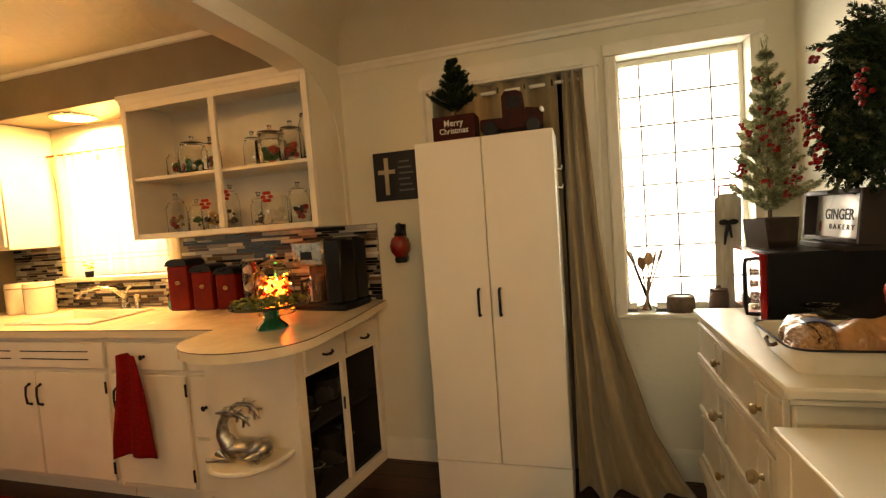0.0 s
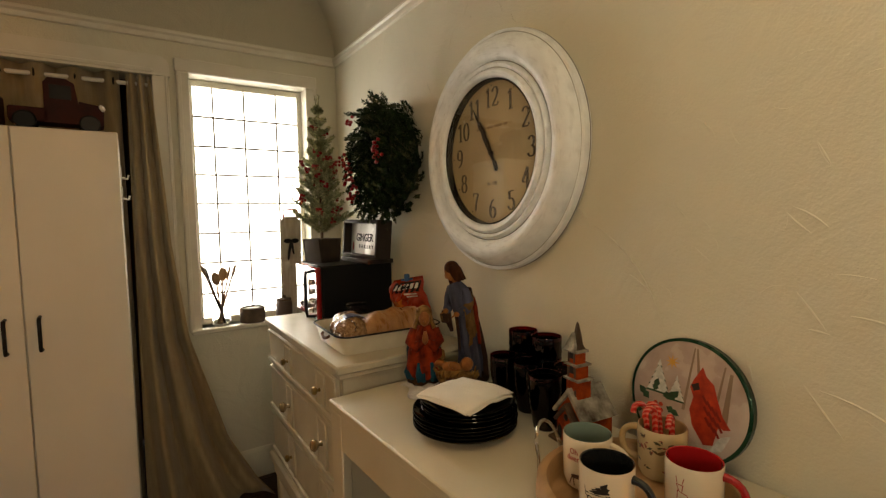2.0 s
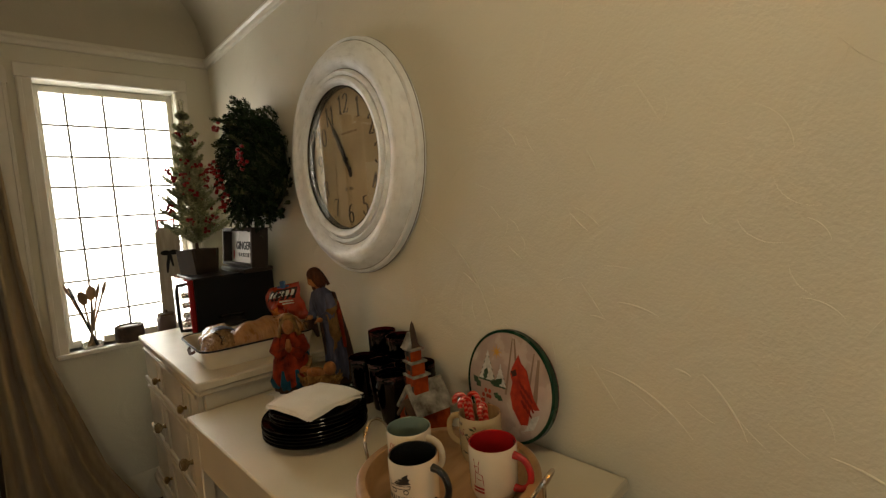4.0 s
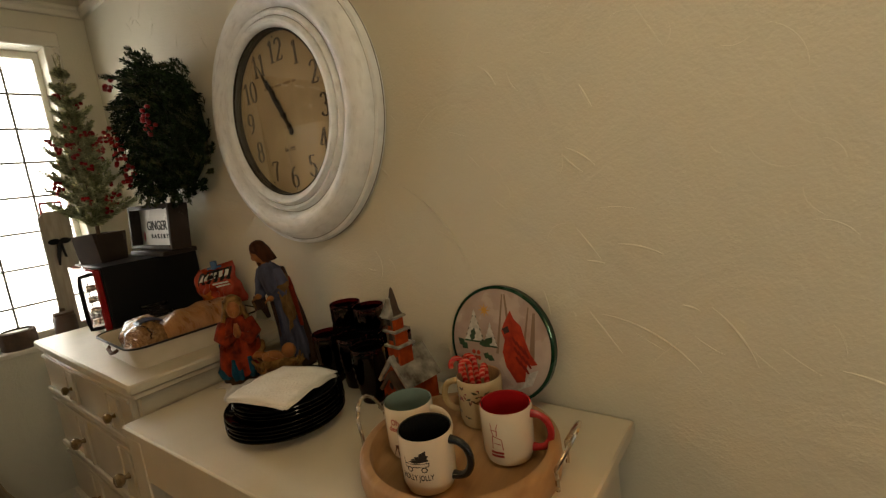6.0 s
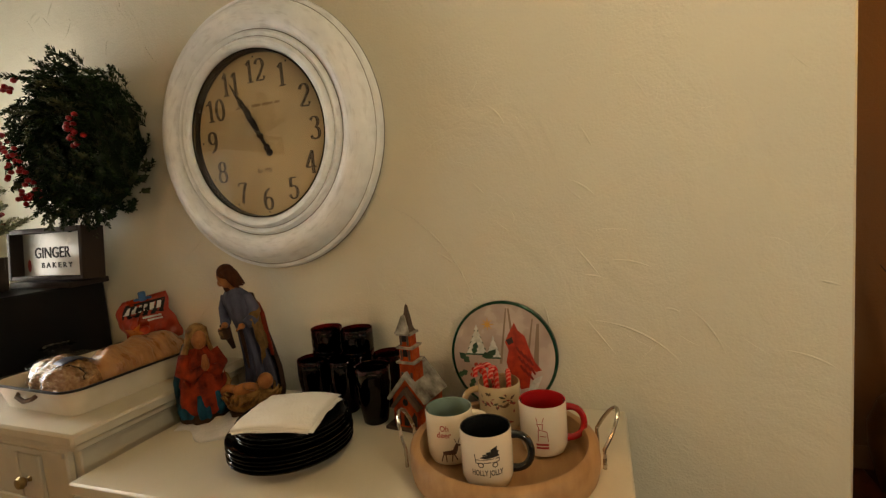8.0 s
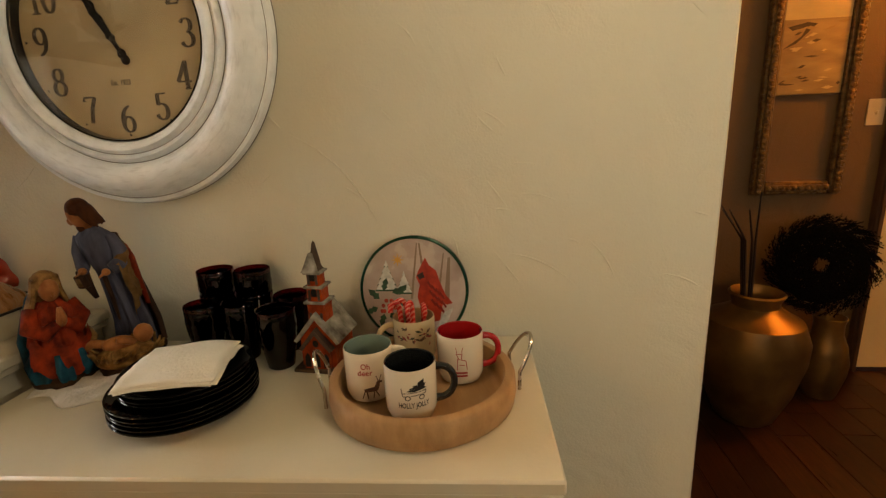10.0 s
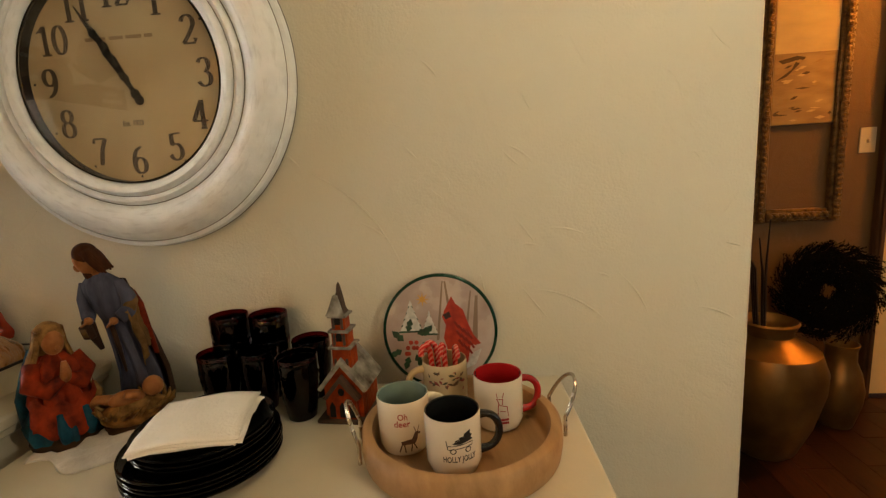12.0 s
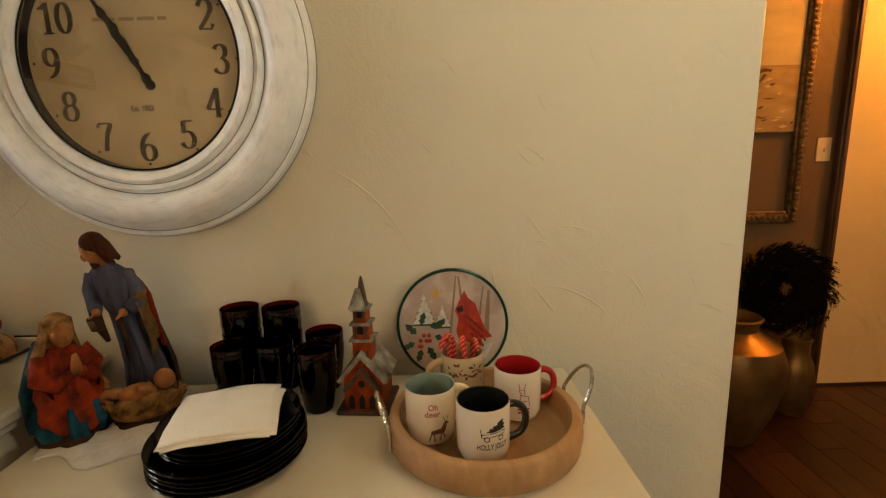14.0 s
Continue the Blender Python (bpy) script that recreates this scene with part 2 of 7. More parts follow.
        for i in range(nu):
            for j in range(nv):
                a = base + i * (nv + 1) + j
                self.face([a, a + nv + 1, a + nv + 2, a + 1], mi)
        return self


def mesh_of(name, sh, mats, tidy=True, sharp=38):
    me = bpy.data.meshes.new(name)
    me.from_pydata(sh.v, [], sh.f)
    for mt in mats if isinstance(mats, (list, tuple)) else [mats]:
        me.materials.append(mt)
    me.polygons.foreach_set("material_index", sh.m)
    if tidy:
        bm = bmesh.new()
        bm.from_mesh(me)
        bmesh.ops.recalc_face_normals(bm, faces=bm.faces)
        bm.to_mesh(me)
        bm.free()
    me.polygons.foreach_set("use_smooth", [True] * len(me.polygons))
    me.set_sharp_from_angle(angle=radians(sharp))
    return me


def part(name, sh, mats, parent=None, label="", at=None, tidy=True, thick=0.0, sharp=38):
    ob = new(name, mesh_of(name, sh, mats, tidy, sharp))
    if parent:
        ob.parent = parent
    if at is not None:
        ob.matrix_basis = at if isinstance(at, Matrix) else Matrix.Translation(at)
    if thick:
        md = ob.modifiers.new("thickness", "SOLIDIFY")
        md.thickness = thick
    if label:
        ob["label"] = label
    return ob


def twin(ob, m, parent=None):
    """Another object on the same mesh."""
    o = new(ob.name.split(".")[0], ob.data)
    o.parent = parent or ob.parent
    o.matrix_basis = m if isinstance(m, Matrix) else Matrix.Translation(m)
    if "label" in ob:
        o["label"] = ob["label"]
    return o


def thing(name, m, label, category, group=""):
    ob = new(name)
    ob.empty_display_size = 0.05
    ob.matrix_basis = m if isinstance(m, Matrix) else Matrix.Translation(m)
    return tagged(ob, label, category, group)


def solid(name, sh, mats, label, category, at=None, group="", kind="", tidy=True, thick=0.0, sharp=38):
    return tagged(part(name, sh, mats, None, "", at, tidy, thick, sharp), label, category, group, kind)


def lettering(text, size, width=1.0, depth=0.0008, align="CENTER"):
    """A Shape of flat letters in the xy plane, facing +z."""
    cu = bpy.data.curves.new("letters", "FONT")
    cu.body, cu.size, cu.extrude, cu.align_x, cu.align_y = text, size, depth, align, "CENTER"
    cu.resolution_u = 3
    cu.offset = size * 0.012
    ob = new("letters", cu)
    me = bpy.data.meshes.new_from_object(ob.evaluated_get(bpy.context.evaluated_depsgraph_get()))
    sh = Shape()
    sh.v = [(v.co.x * width, v.co.y, v.co.z) for v in me.vertices]
    for p in me.polygons:
        sh.face(p.vertices)
    bpy.data.objects.remove(ob)
    bpy.data.curves.remove(cu)
    bpy.data.meshes.remove(me)
    return sh


def moved(sh, m):
    sh.v = [tuple(m @ Vector(p)) for p in sh.v]
    return sh


def joined(*shapes):
    out = Shape()
    for s in shapes:
        k = len(out.v)
        out.v += s.v
        for f, mi in zip(s.f, s.m):
            out.face([i + k for i in f], mi)
    return out


RNG = random.Random(7)
WX, WY = 1.272, 2.77          # clock wall and window wall
SOUTH, WEST, EAST = -2.5, -3.5, 2.645
TOP = 2.42


def structure(name, sh, mats, label, category, **more):
    return solid(name, sh, mats, label, category, kind="structure", **more)


# ---- walls, floor and ceiling ----
def holed(axis, lo, hi, breaks, holes, top):
    """A wall with rectangular openings, as columns of boxes. holes: (a0, a1, z0, z1)."""
    sh = Shape()
    cuts = sorted(set([lo, hi] + [c for h in holes for c in h[:2]]))
    for a, b in zip(cuts, cuts[1:]):
        z = 0.0
        for h in sorted([h for h in holes if h[0] <= a and h[1] >= b], key=lambda h: h[2]) + [(0, 0, top, top)]:
            if h[2] > z + 1e-6:
                if axis == "x":
                    sh.box((a, breaks[0], z), (b, breaks[1], h[2]))
                else:
                    sh.box((breaks[0], a, z), (breaks[1], b, h[2]))
            z = h[3]
    return sh


DOOR = (-0.31, 0.42, 0.0, 1.955)
WIN = (0.565, 1.105, 0.80, 1.985)
SINKWIN = (-2.93, -2.07, 1.10, 1.90)
structure("wall_north", holed("x", WEST - 0.12, WX + 0.12, (WY, WY + 0.12), [DOOR, WIN, SINKWIN], TOP), WALL, "sage beige plaster wall with a window and a curtained doorway", "wall")
wall_east = structure("wall_east", Shape().box((WX, 0.128, 0), (WX + 0.12, WY, TOP), 0.006), WALL, "sage beige hand-trowelled plaster wall behind the desk", "wall")
# closing walls out of view; their openings hold the added fill lamps
structure("wall_west", holed("y", SOUTH, WY, (WEST - 0.12, WEST), [(-0.5, 1.5, 0.85, 2.15)], TOP), REARWALL, "unseen deep tan kitchen wall, dark to cut bounce, with an added opening", "wall")
structure("wall_south", holed("x", WEST - 0.12, EAST + 0.12, (SOUTH - 0.12, SOUTH), [(-0.4, 1.0, 0.85, 2.05)], TOP), REARWALL, "unseen deep tan south wall, dark to cut bounce, with an added opening", "wall")
structure("wall_hall_north", Shape().box((WX + 0.12, 1.0, 0), (EAST + 0.12, 1.12, TOP)), HALLWALL, "wall at the hall's end, tan darkened for the dim hall", "wall")
structure("wall_hall_east", Shape().box((EAST, -1.215, 0), (EAST + 0.12, 1.0, TOP)), HALLWALL, "hall wall behind a mirror, tan darkened for the dim hall", "wall")
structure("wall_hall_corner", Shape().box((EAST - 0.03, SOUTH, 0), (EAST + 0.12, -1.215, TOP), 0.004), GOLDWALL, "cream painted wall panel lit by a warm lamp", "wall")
structure("trim_hall", Shape().box((EAST - 0.042, -1.222, 0), (EAST - 0.0005, -1.180, TOP - 0.001), 0.006).box((EAST - 0.052, -1.212, 0), (EAST - 0.0425, -1.192, TOP - 0.001), 0.004), material("brown_stained_trim", (0.10, 0.045, 0.016), 0.4, other=(0.05, 0.022, 0.008), scale=14, stretch=(6, 6, 0.6), bump=0.1, fine=60), "brown stained trim beside the hall wall", "trim")
# added closet; its dark walls stand in for the doorway's darkness
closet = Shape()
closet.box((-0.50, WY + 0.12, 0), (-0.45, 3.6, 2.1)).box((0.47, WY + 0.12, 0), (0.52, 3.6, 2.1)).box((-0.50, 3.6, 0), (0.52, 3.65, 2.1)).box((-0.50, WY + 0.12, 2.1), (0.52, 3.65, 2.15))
structure("wall_closet", closet, CLOSETDARK, "added walls behind the curtain, coloured dark for the unlit space", "wall")


def arc(cy, cz, r, a0, a1, n=10):
    return [(cy + r * math.cos(radians(a0 + (a1 - a0) * i / n)), cz + r * math.sin(radians(a0 + (a1 - a0) * i / n))) for i in range(n + 1)]


haunch = [(2.20 + 0.53 * math.cos(radians(a)) ** 0.8, 1.62 + 0.47 * math.sin(radians(a)) ** 0.8) for a in range(0, 90, 6)] + [(2.20, 2.09)]
archline = [(WY, 1.312), (2.73, 1.312)] + haunch + arc(-1.48, 1.77, 0.32, 90, 180) + [(-1.80, 0), (SOUTH, 0), (SOUTH, TOP), (WY, TOP)]
structure("wall_arch", Shape().prism(archline, "x", -0.97, -0.832), WALL, "plaster arch between kitchen and eating corner", "arch")

cl = Shape()
cl.box((-0.97, SOUTH, TOP), (WX + 0.12, WY + 0.12, TOP + 0.1))
R = 0.25


def cove(fn):
    return [fn(R * (1 - math.cos(radians(a))), R * (1 - math.sin(radians(a)))) for a in range(0, 91, 9)]


cl.prism(cove(lambda d, h: (WY - d, TOP - h)) + [(WY, TOP)], "x", -0.832, WX)
cl.prism(cove(lambda d, h: (WX - d, TOP - h)) + [(WX, TOP)], "y", 0.128, WY)
cl.prism(cove(lambda d, h: (-0.832 + d, TOP - h)) + [(-0.832, TOP)], "y", SOUTH, WY)
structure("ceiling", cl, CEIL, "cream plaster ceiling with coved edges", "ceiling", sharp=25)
structure("ceiling_kitchen", Shape().box((WEST, SOUTH, 2.345), (-0.97, WY, 2.5)), plaster("kitchen_ceiling_paint", (0.66, 0.60, 0.46)), "cream plaster kitchen ceiling", "ceiling")
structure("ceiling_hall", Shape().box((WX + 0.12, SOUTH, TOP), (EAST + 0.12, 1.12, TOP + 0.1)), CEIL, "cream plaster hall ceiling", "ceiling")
# soffit is toned darker than the kitchen ceiling
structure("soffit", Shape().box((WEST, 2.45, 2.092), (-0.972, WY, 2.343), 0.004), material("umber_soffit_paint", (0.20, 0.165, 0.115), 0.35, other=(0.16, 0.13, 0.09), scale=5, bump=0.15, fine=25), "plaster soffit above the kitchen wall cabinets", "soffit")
sof = Shape()
sof.prism([(2.45, 2.343), (2.45, 2.318), (2.437, 2.322), (2.428, 2.335), (2.425, 2.343)], "x", WEST, -0.972)
structure("trim_soffit", sof, TRIM, "white moulding along the top of the soffit", "trim")


def rail(axis, wall, lo, hi):
    prof = [(0, 2.118), (0.012, 2.120), (0.016, 2.128), (0.014, 2.140), (0.022, 2.148), (0.020, 2.158), (0, 2.160)]
    return Shape().prism([(wall - d, z) for d, z in prof], axis, lo, hi)


structure("picture_rail_north", rail("x", WY, -0.832, WX), TRIM, "cream picture rail below the cove", "trim")
structure("picture_rail_east", rail("y", WX, 0.136, WY - 0.02), TRIM, "cream picture rail below the cove", "trim")


def skirting(name, axis, wall, lo, hi, sign, mt, h=0.15):
    prof = [(0, 0), (0.014, 0), (0.014, h - 0.02), (0.008, h - 0.006), (0.004, h), (0, h)]
    structure(name, Shape().prism([(wall + sign * d, z) for d, z in prof], axis, lo, hi), mt, "painted skirting board along the wall", "baseboard")


skirting("baseboard_north", "x", WY, 0.52, WX, -1, WALL)
skirting("baseboard_plaque", "x", WY, -0.79, -0.39, -1, TRIM, 0.12)
skirting("baseboard_east", "y", WX, 0.128, WY, -1, TRIM, 0.12)
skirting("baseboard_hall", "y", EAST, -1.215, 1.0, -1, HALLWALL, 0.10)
skirting("baseboard_corner", "y", EAST - 0.03, SOUTH, -1.225, -1, FLOORWOOD, 0.018)

# doorway casing with a shaped head
dc = thing("door_1", (0.055, WY, 0), "white painted door casing with rounded head corners", "door casing")
dc["kind"] = "structure"
part("jamb", Shape().box((-0.365, -0.022, 0), (-0.415, 0.0, 1.955), 0.004).box((-0.425, -0.028, 0), (-0.412, 0.0, 1.955), 0.003), TRIM, dc)
part("jamb", Shape().box((0.365, -0.022, 0), (0.42, 0.0, 1.955), 0.004).box((0.415, -0.028, 0), (0.43, 0.0, 1.955), 0.003), TRIM, dc)
headline = [(-0.435, 1.955), (0.435, 1.955), (0.435, 2.00)] + [(0.385 + 0.05 * math.cos(radians(a)), 2.0 + 0.042 * math.sin(radians(a))) for a in range(0, 91, 15)] + [(-0.385 + 0.05 * math.cos(radians(a)), 2.0 + 0.042 * math.sin(radians(a))) for a in range(90, 181, 15)]
part("head", Shape().prism(headline, "y", -0.026, 0.0).box((-0.37, -0.032, 1.966), (0.37, -0.024, 1.982), 0.003), TRIM, dc)

# ---- windows ----
def window(name, o, cols, rows, label, blind=0.0):
    x0, x1, z0, z1 = o
    w = thing(name, ((x0 + x1) / 2, WY, z0), label, "window")
    w["kind"] = "structure"
    a, b, h = x0 - (x0 + x1) / 2, x1 - (x0 + x1) / 2, z1 - z0
    part("casing", Shape().box((a - 0.052, -0.020, -0.012), (a + 0.002, 0.0, h + 0.0), 0.004).box((a - 0.046, -0.024, 0), (a - 0.030, -0.018, h), 0.002), TRIM, w)
    part("casing", Shape().box((b - 0.002, -0.020, -0.012), (b + 0.052, 0.0, h + 0.0), 0.004).box((b + 0.030, -0.024, 0), (b + 0.046, -0.018, h), 0.002), TRIM, w)
    part("casing", Shape().box((a - 0.056, -0.022, h), (b + 0.056, 0.0, h + 0.062), 0.005), TRIM, w)
    part("sill", Shape().box((a - 0.045, -0.045, -0.022), (b + 0.045, 0.078, 0.0), 0.005), TRIM, w)
    fr = Shape()
    for lo, hi in (((a, 0.080, 0), (a + 0.022, 0.105, h)), ((b - 0.022, 0.080, 0), (b, 0.105, h)), ((a, 0.082, 0), (b, 0.103, 0.03)), ((a, 0.082, h - 0.03), (b, 0.103, h))):
        fr.box(lo, hi, 0.003)
    part("sash", fr, TRIM, w)
    for c in cols:
        part("glazing_bar", Shape().box((c - (x0 + x1) / 2 - 0.0042, 0.087, 0.03), (c - (x0 + x1) / 2 + 0.0042, 0.095, h - 0.03), 0.001), LEAD, w)
    for r in rows:
        part("glazing_bar", Shape().box((a + 0.02, 0.088, r - z0 - 0.0044), (b - 0.02, 0.097, r - z0 + 0.0044), 0.001), LEAD, w)
    xs = [a + 0.022] + [c - (x0 + x1) / 2 for c in cols] + [b - 0.022]
    zs = [0.03] + [r - z0 for r in sorted(rows)] + [h - 0.03]
    for p, q in zip(xs, xs[1:]):
        for s, t in zip(zs, zs[1:]):
            g = part("pane", Shape().box((p + 0.002, 0.0905, s + 0.002), (q - 0.002, 0.0935, t - 0.002)), PANE, w)
            g.visible_shadow = False
    for c in cols:
        for r in rows:
            fr2 = Shape().ball((c - (x0 + x1) / 2, 0.088, r - z0), (0.006, 0.004, 0.006), 8)
            part("solder_joint", fr2, LEAD, w)
    return w


window("window_1", WIN, [0.675, 0.818, 0.975], [0.95, 1.103, 1.248, 1.394, 1.535, 1.672, 1.813], "white cased window with leaded square panes and bright daylight")
window("window_2", SINKWIN, [-2.5], [1.5], "white cased kitchen window over the sink")
structure("backdrop", Shape().box((-7, 6.0, -1), (6, 6.05, 6)), glowing("overcast_daylight", (1.0, 0.98, 0.94), 3.0), "bright overcast daylight outside", "sky")
structure("ground", Shape().box((-60, -60, -0.6), (60, 60, -0.5)), material("pale_ground", (0.4, 0.4, 0.38), 0.9), "pale ground outside", "ground")

# ---- kitchen ----
kitchen_counter = Shape()
for lo, hi in (((WEST, 2.10, 0.852), (-2.74, WY, 0.89)), ((-2.74, 2.10, 0.852), (-2.12, 2.24, 0.89)), ((-2.74, 2.60, 0.852), (-2.12, WY, 0.89)), ((-2.12, 2.10, 0.852), (-1.2, WY, 0.89))):
    kitchen_counter.box(lo, hi)
nose = [(-0.665, WY), (-0.625, 2.3), (-0.618, 2.0)] + [(-0.908 + 0.29 * math.cos(radians(a)), 1.985 + 0.25 * math.sin(radians(a))) for a in range(0, -181, -12)] + [(-1.2, 2.0), (-1.2, WY)]
kitchen_counter.prism(nose, "z", 0.852, 0.89)
worktop = thing("worktop", (0, 0, 0), "cream laminate worktop with a rounded peninsula end", "worktop")
part("slab", kitchen_counter, LAMINATE, worktop)
ed = [(x - 0.0, y) for x, y in nose[:-1]]
part("edge_strip", Shape().tube([(x, y, 0.8885) for x, y in ed], 0.0022, 6), material("brown_edge_strip", (0.10, 0.06, 0.03), 0.4), worktop)
part("edge_strip", Shape().tube([(WEST + 0.02, 2.0985, 0.8885), (-1.21, 2.0985, 0.8885)], 0.0022, 6), bpy.data.materials["brown_edge_strip"], worktop)
sink = thing("sink", (-2.43, 2.42, 0.89), "white enamel sink set into the worktop", "sink")
ENAMEL = material("white_enamel", (0.8, 0.77, 0.68), 0.15, coat=0.4, stain=0.03)
part("rim", Shape().box((-0.325, -0.195, 0), (0.325, -0.165, 0.012), 0.004).box((-0.325, 0.165, 0), (0.325, 0.195, 0.012), 0.004).box((-0.325, -0.165, 0), (-0.295, 0.165, 0.012), 0.004).box((0.295, -0.165, 0), (0.325, 0.165, 0.012), 0.004), ENAMEL, sink)
part("basin", Shape().box((-0.3, -0.17, -0.16), (0.3, 0.17, -0.15)).box((-0.3, -0.17, -0.15), (-0.29, 0.17, 0.004)).box((0.29, -0.17, -0.15), (0.3, 0.17, 0.004)).box((-0.29, -0.17, -0.15), (0.29, -0.16, 0.004)).box((-0.29, 0.16, -0.15), (0.29, 0.17, 0.004)), ENAMEL, sink)
fc = thing("faucet", (-2.36, 2.64, 0.89), "brushed nickel kitchen faucet with a curved spout", "faucet")
part("base", Shape().lathe([(0, 0), (0.028, 0), (0.028, 0.012), (0.018, 0.03), (0.016, 0.09), (0.02, 0.10), (0, 0.11)], 20), CHROME, fc)
part("spout", Shape().tube([(0, 0, 0.08), (-0.05, -0.02, 0.13), (-0.13, -0.06, 0.155), (-0.21, -0.10, 0.14), (-0.24, -0.115, 0.10)], [0.013, 0.013, 0.012, 0.012, 0.013], 12), CHROME, fc)
part("lever", Shape().tube([(0, 0, 0.10), (0.03, 0.01, 0.14), (0.07, 0.01, 0.15)], [0.012, 0.008, 0.006], 10), CHROME, fc)
part("side_sprayer", Shape().lathe([(0, 0), (0.02, 0), (0.015, 0.02), (0.013, 0.07), (0.018, 0.09), (0, 0.10)], 14, Matrix.Translation((0.10, 0, 0))), CHROME, fc)
sp = thing("soap_bottle", (-1.97, 2.63, 0.89), "clear soap bottle with turquoise soap", "soap bottle")
part("bottle", Shape().lathe([(0, 0), (0.028, 0), (0.03, 0.01), (0.03, 0.09), (0.012, 0.115), (0.012, 0.13), (0, 0.13)], 18), GLASS, sp)
part("soap", Shape().lathe([(0, 0.003), (0.026, 0.003), (0.026, 0.05), (0, 0.05)], 18), material("turquoise_soap", (0.02, 0.42, 0.5), 0.2), sp)
part("pump", Shape().lathe([(0, 0.13), (0.014, 0.13), (0.014, 0.145), (0.005, 0.147), (0.005, 0.17), (0, 0.17)], 12).box((-0.04, -0.006, 0.165), (0.01, 0.006, 0.175), 0.003), WHITEBOARD, sp)

# mosaic splashback: strips of glass and stone, each proud of its joints
tiles = Shape()
rr = random.Random(3)
z = 0.895
while z < 1.305:
    x = WEST + 0.01
    h = rr.choice((0.012, 0.016, 0.022))
    while x < -0.685:
        ln = rr.choice((0.05, 0.08, 0.11, 0.15))
        x1 = min(x + ln, -0.68)
        under = z + h < 1.075
        if x1 - x > 0.012 and (under or x1 < -3.0 or x > -2.03):
            tiles.box((x, WY - 0.008 - rr.random() * 0.003, z), (x1 - 0.002, WY - 0.0005, min(z + h - 0.002, 1.308)), 0.001, rr.choice((0, 0, 1, 1, 2, 3)))
        x += ln
    z += h
TILES = [material("black_glass_tile", (0.012, 0.012, 0.014), 0.12, island=0.4), material("white_glass_tile", (0.55, 0.53, 0.48), 0.15, island=0.25), material("brown_stone_tile", (0.10, 0.065, 0.045), 0.35, island=0.4), material("grey_stone_tile", (0.20, 0.19, 0.18), 0.35, island=0.4)]
structure("splashback", tiles, TILES, "black, white and brown mosaic strip tile splashback", "splashback")
structure("splashback_grout", Shape().box((WEST, WY - 0.006, 0.89), (-0.68, WY - 0.0002, 1.075)).box((-2.02, WY - 0.006, 1.075), (-0.68, WY - 0.0002, 1.31)), material("grey_grout", (0.25, 0.23, 0.2), 0.8), "grey grout behind the mosaic tiles", "grout")


def bow_handle(parent, at, tall=0.11, name="handle", mt=None):
    sh = Shape().tube([(0, 0, -tall / 2), (0, -0.022, -tall / 2 + 0.012), (0, -0.026, 0), (0, -0.022, tall / 2 - 0.012), (0, 0, tall / 2)], [0.008, 0.006, 0.005, 0.006, 0.008], 8)
    return part(name, sh, mt or BLACKMETAL, parent, "black iron bow handle", at)


def hinge(parent, at):
    return part("hinge", Shape().box((-0.006, -0.006, -0.03), (0.006, 0.0, 0.03), 0.002), BLACKMETAL, parent, "black hinge", at)


def base_unit(name, x0, x1, fronts, label):
    u = thing(name, ((x0 + x1) / 2, 2.14, 0), label, "cabinet", "kitchen base cabinets")
    w = (x1 - x0) / 2
    part("body", Shape().box((-w, 0.0, 0.09), (w, 0.60, 0.850)).box((-w, 0.06, 0), (w, 0.58, 0.09)), CREAM, u)
    for kind, a, b, z0, z1, hx in fronts:
        c = Shape().box((a - (x1 + x0) / 2, -0.020, z0), (b - (x1 + x0) / 2, 0.0, z1), 0.006)
        p = part(kind, c, CREAM, u)
        if kind == "false_front":
            for zz in (z0 + 0.045, z0 + 0.085):
                for s in (0.06, 0.52):
                    part("vent_slot", Shape().box((a - (x1 + x0) / 2 + s * (b - a), -0.0215, zz), (a - (x1 + x0) / 2 + (s + 0.4) * (b - a), -0.019, zz + 0.006)), BLACKMETAL, p)
        if kind == "door":
            bow_handle(p, (hx - (x1 + x0) / 2, -0.020, 0.55))
            far = a if abs(hx - a) > abs(hx - b) else b
            hinge(p, (far - (x1 + x0) / 2, -0.02, 0.19))
            hinge(p, (far - (x1 + x0) / 2, -0.02, 0.60))
        if kind == "drawer":
            part("knob", Shape().lathe([(0, 0), (0.008, 0), (0.006, 0.012), (0.013, 0.02), (0, 0.026)], 12, Matrix.Rotation(radians(90), 4, "X")), BLACKMETAL, p, "", (hx - (x1 + x0) / 2, -0.02, (z0 + z1) / 2))
    return u


base_unit("sink_cabinet", -3.12, -1.89, [("false_front", -3.10, -1.905, 0.69, 0.825, 0), ("door", -3.10, -2.40, 0.12, 0.67, -2.435), ("door", -2.39, -1.905, 0.12, 0.67, -2.355)], "cream painted sink cabinet with two doors and slotted front")
base_unit("cabinet", -1.885, -1.405, [("drawer", -1.875, -1.415, 0.69, 0.825, -1.645), ("door", -1.875, -1.415, 0.12, 0.67, -1.83)], "cream painted base cabinet with a door and drawer")
base_unit("drawer_cabinet", -1.40, -1.215, [("drawer", -1.39, -1.225, 0.69, 0.825, -1.31), ("drawer", -1.39, -1.225, 0.38, 0.67, -1.31), ("drawer", -1.39, -1.225, 0.12, 0.365, -1.31)], "cream painted narrow unit of three drawers")

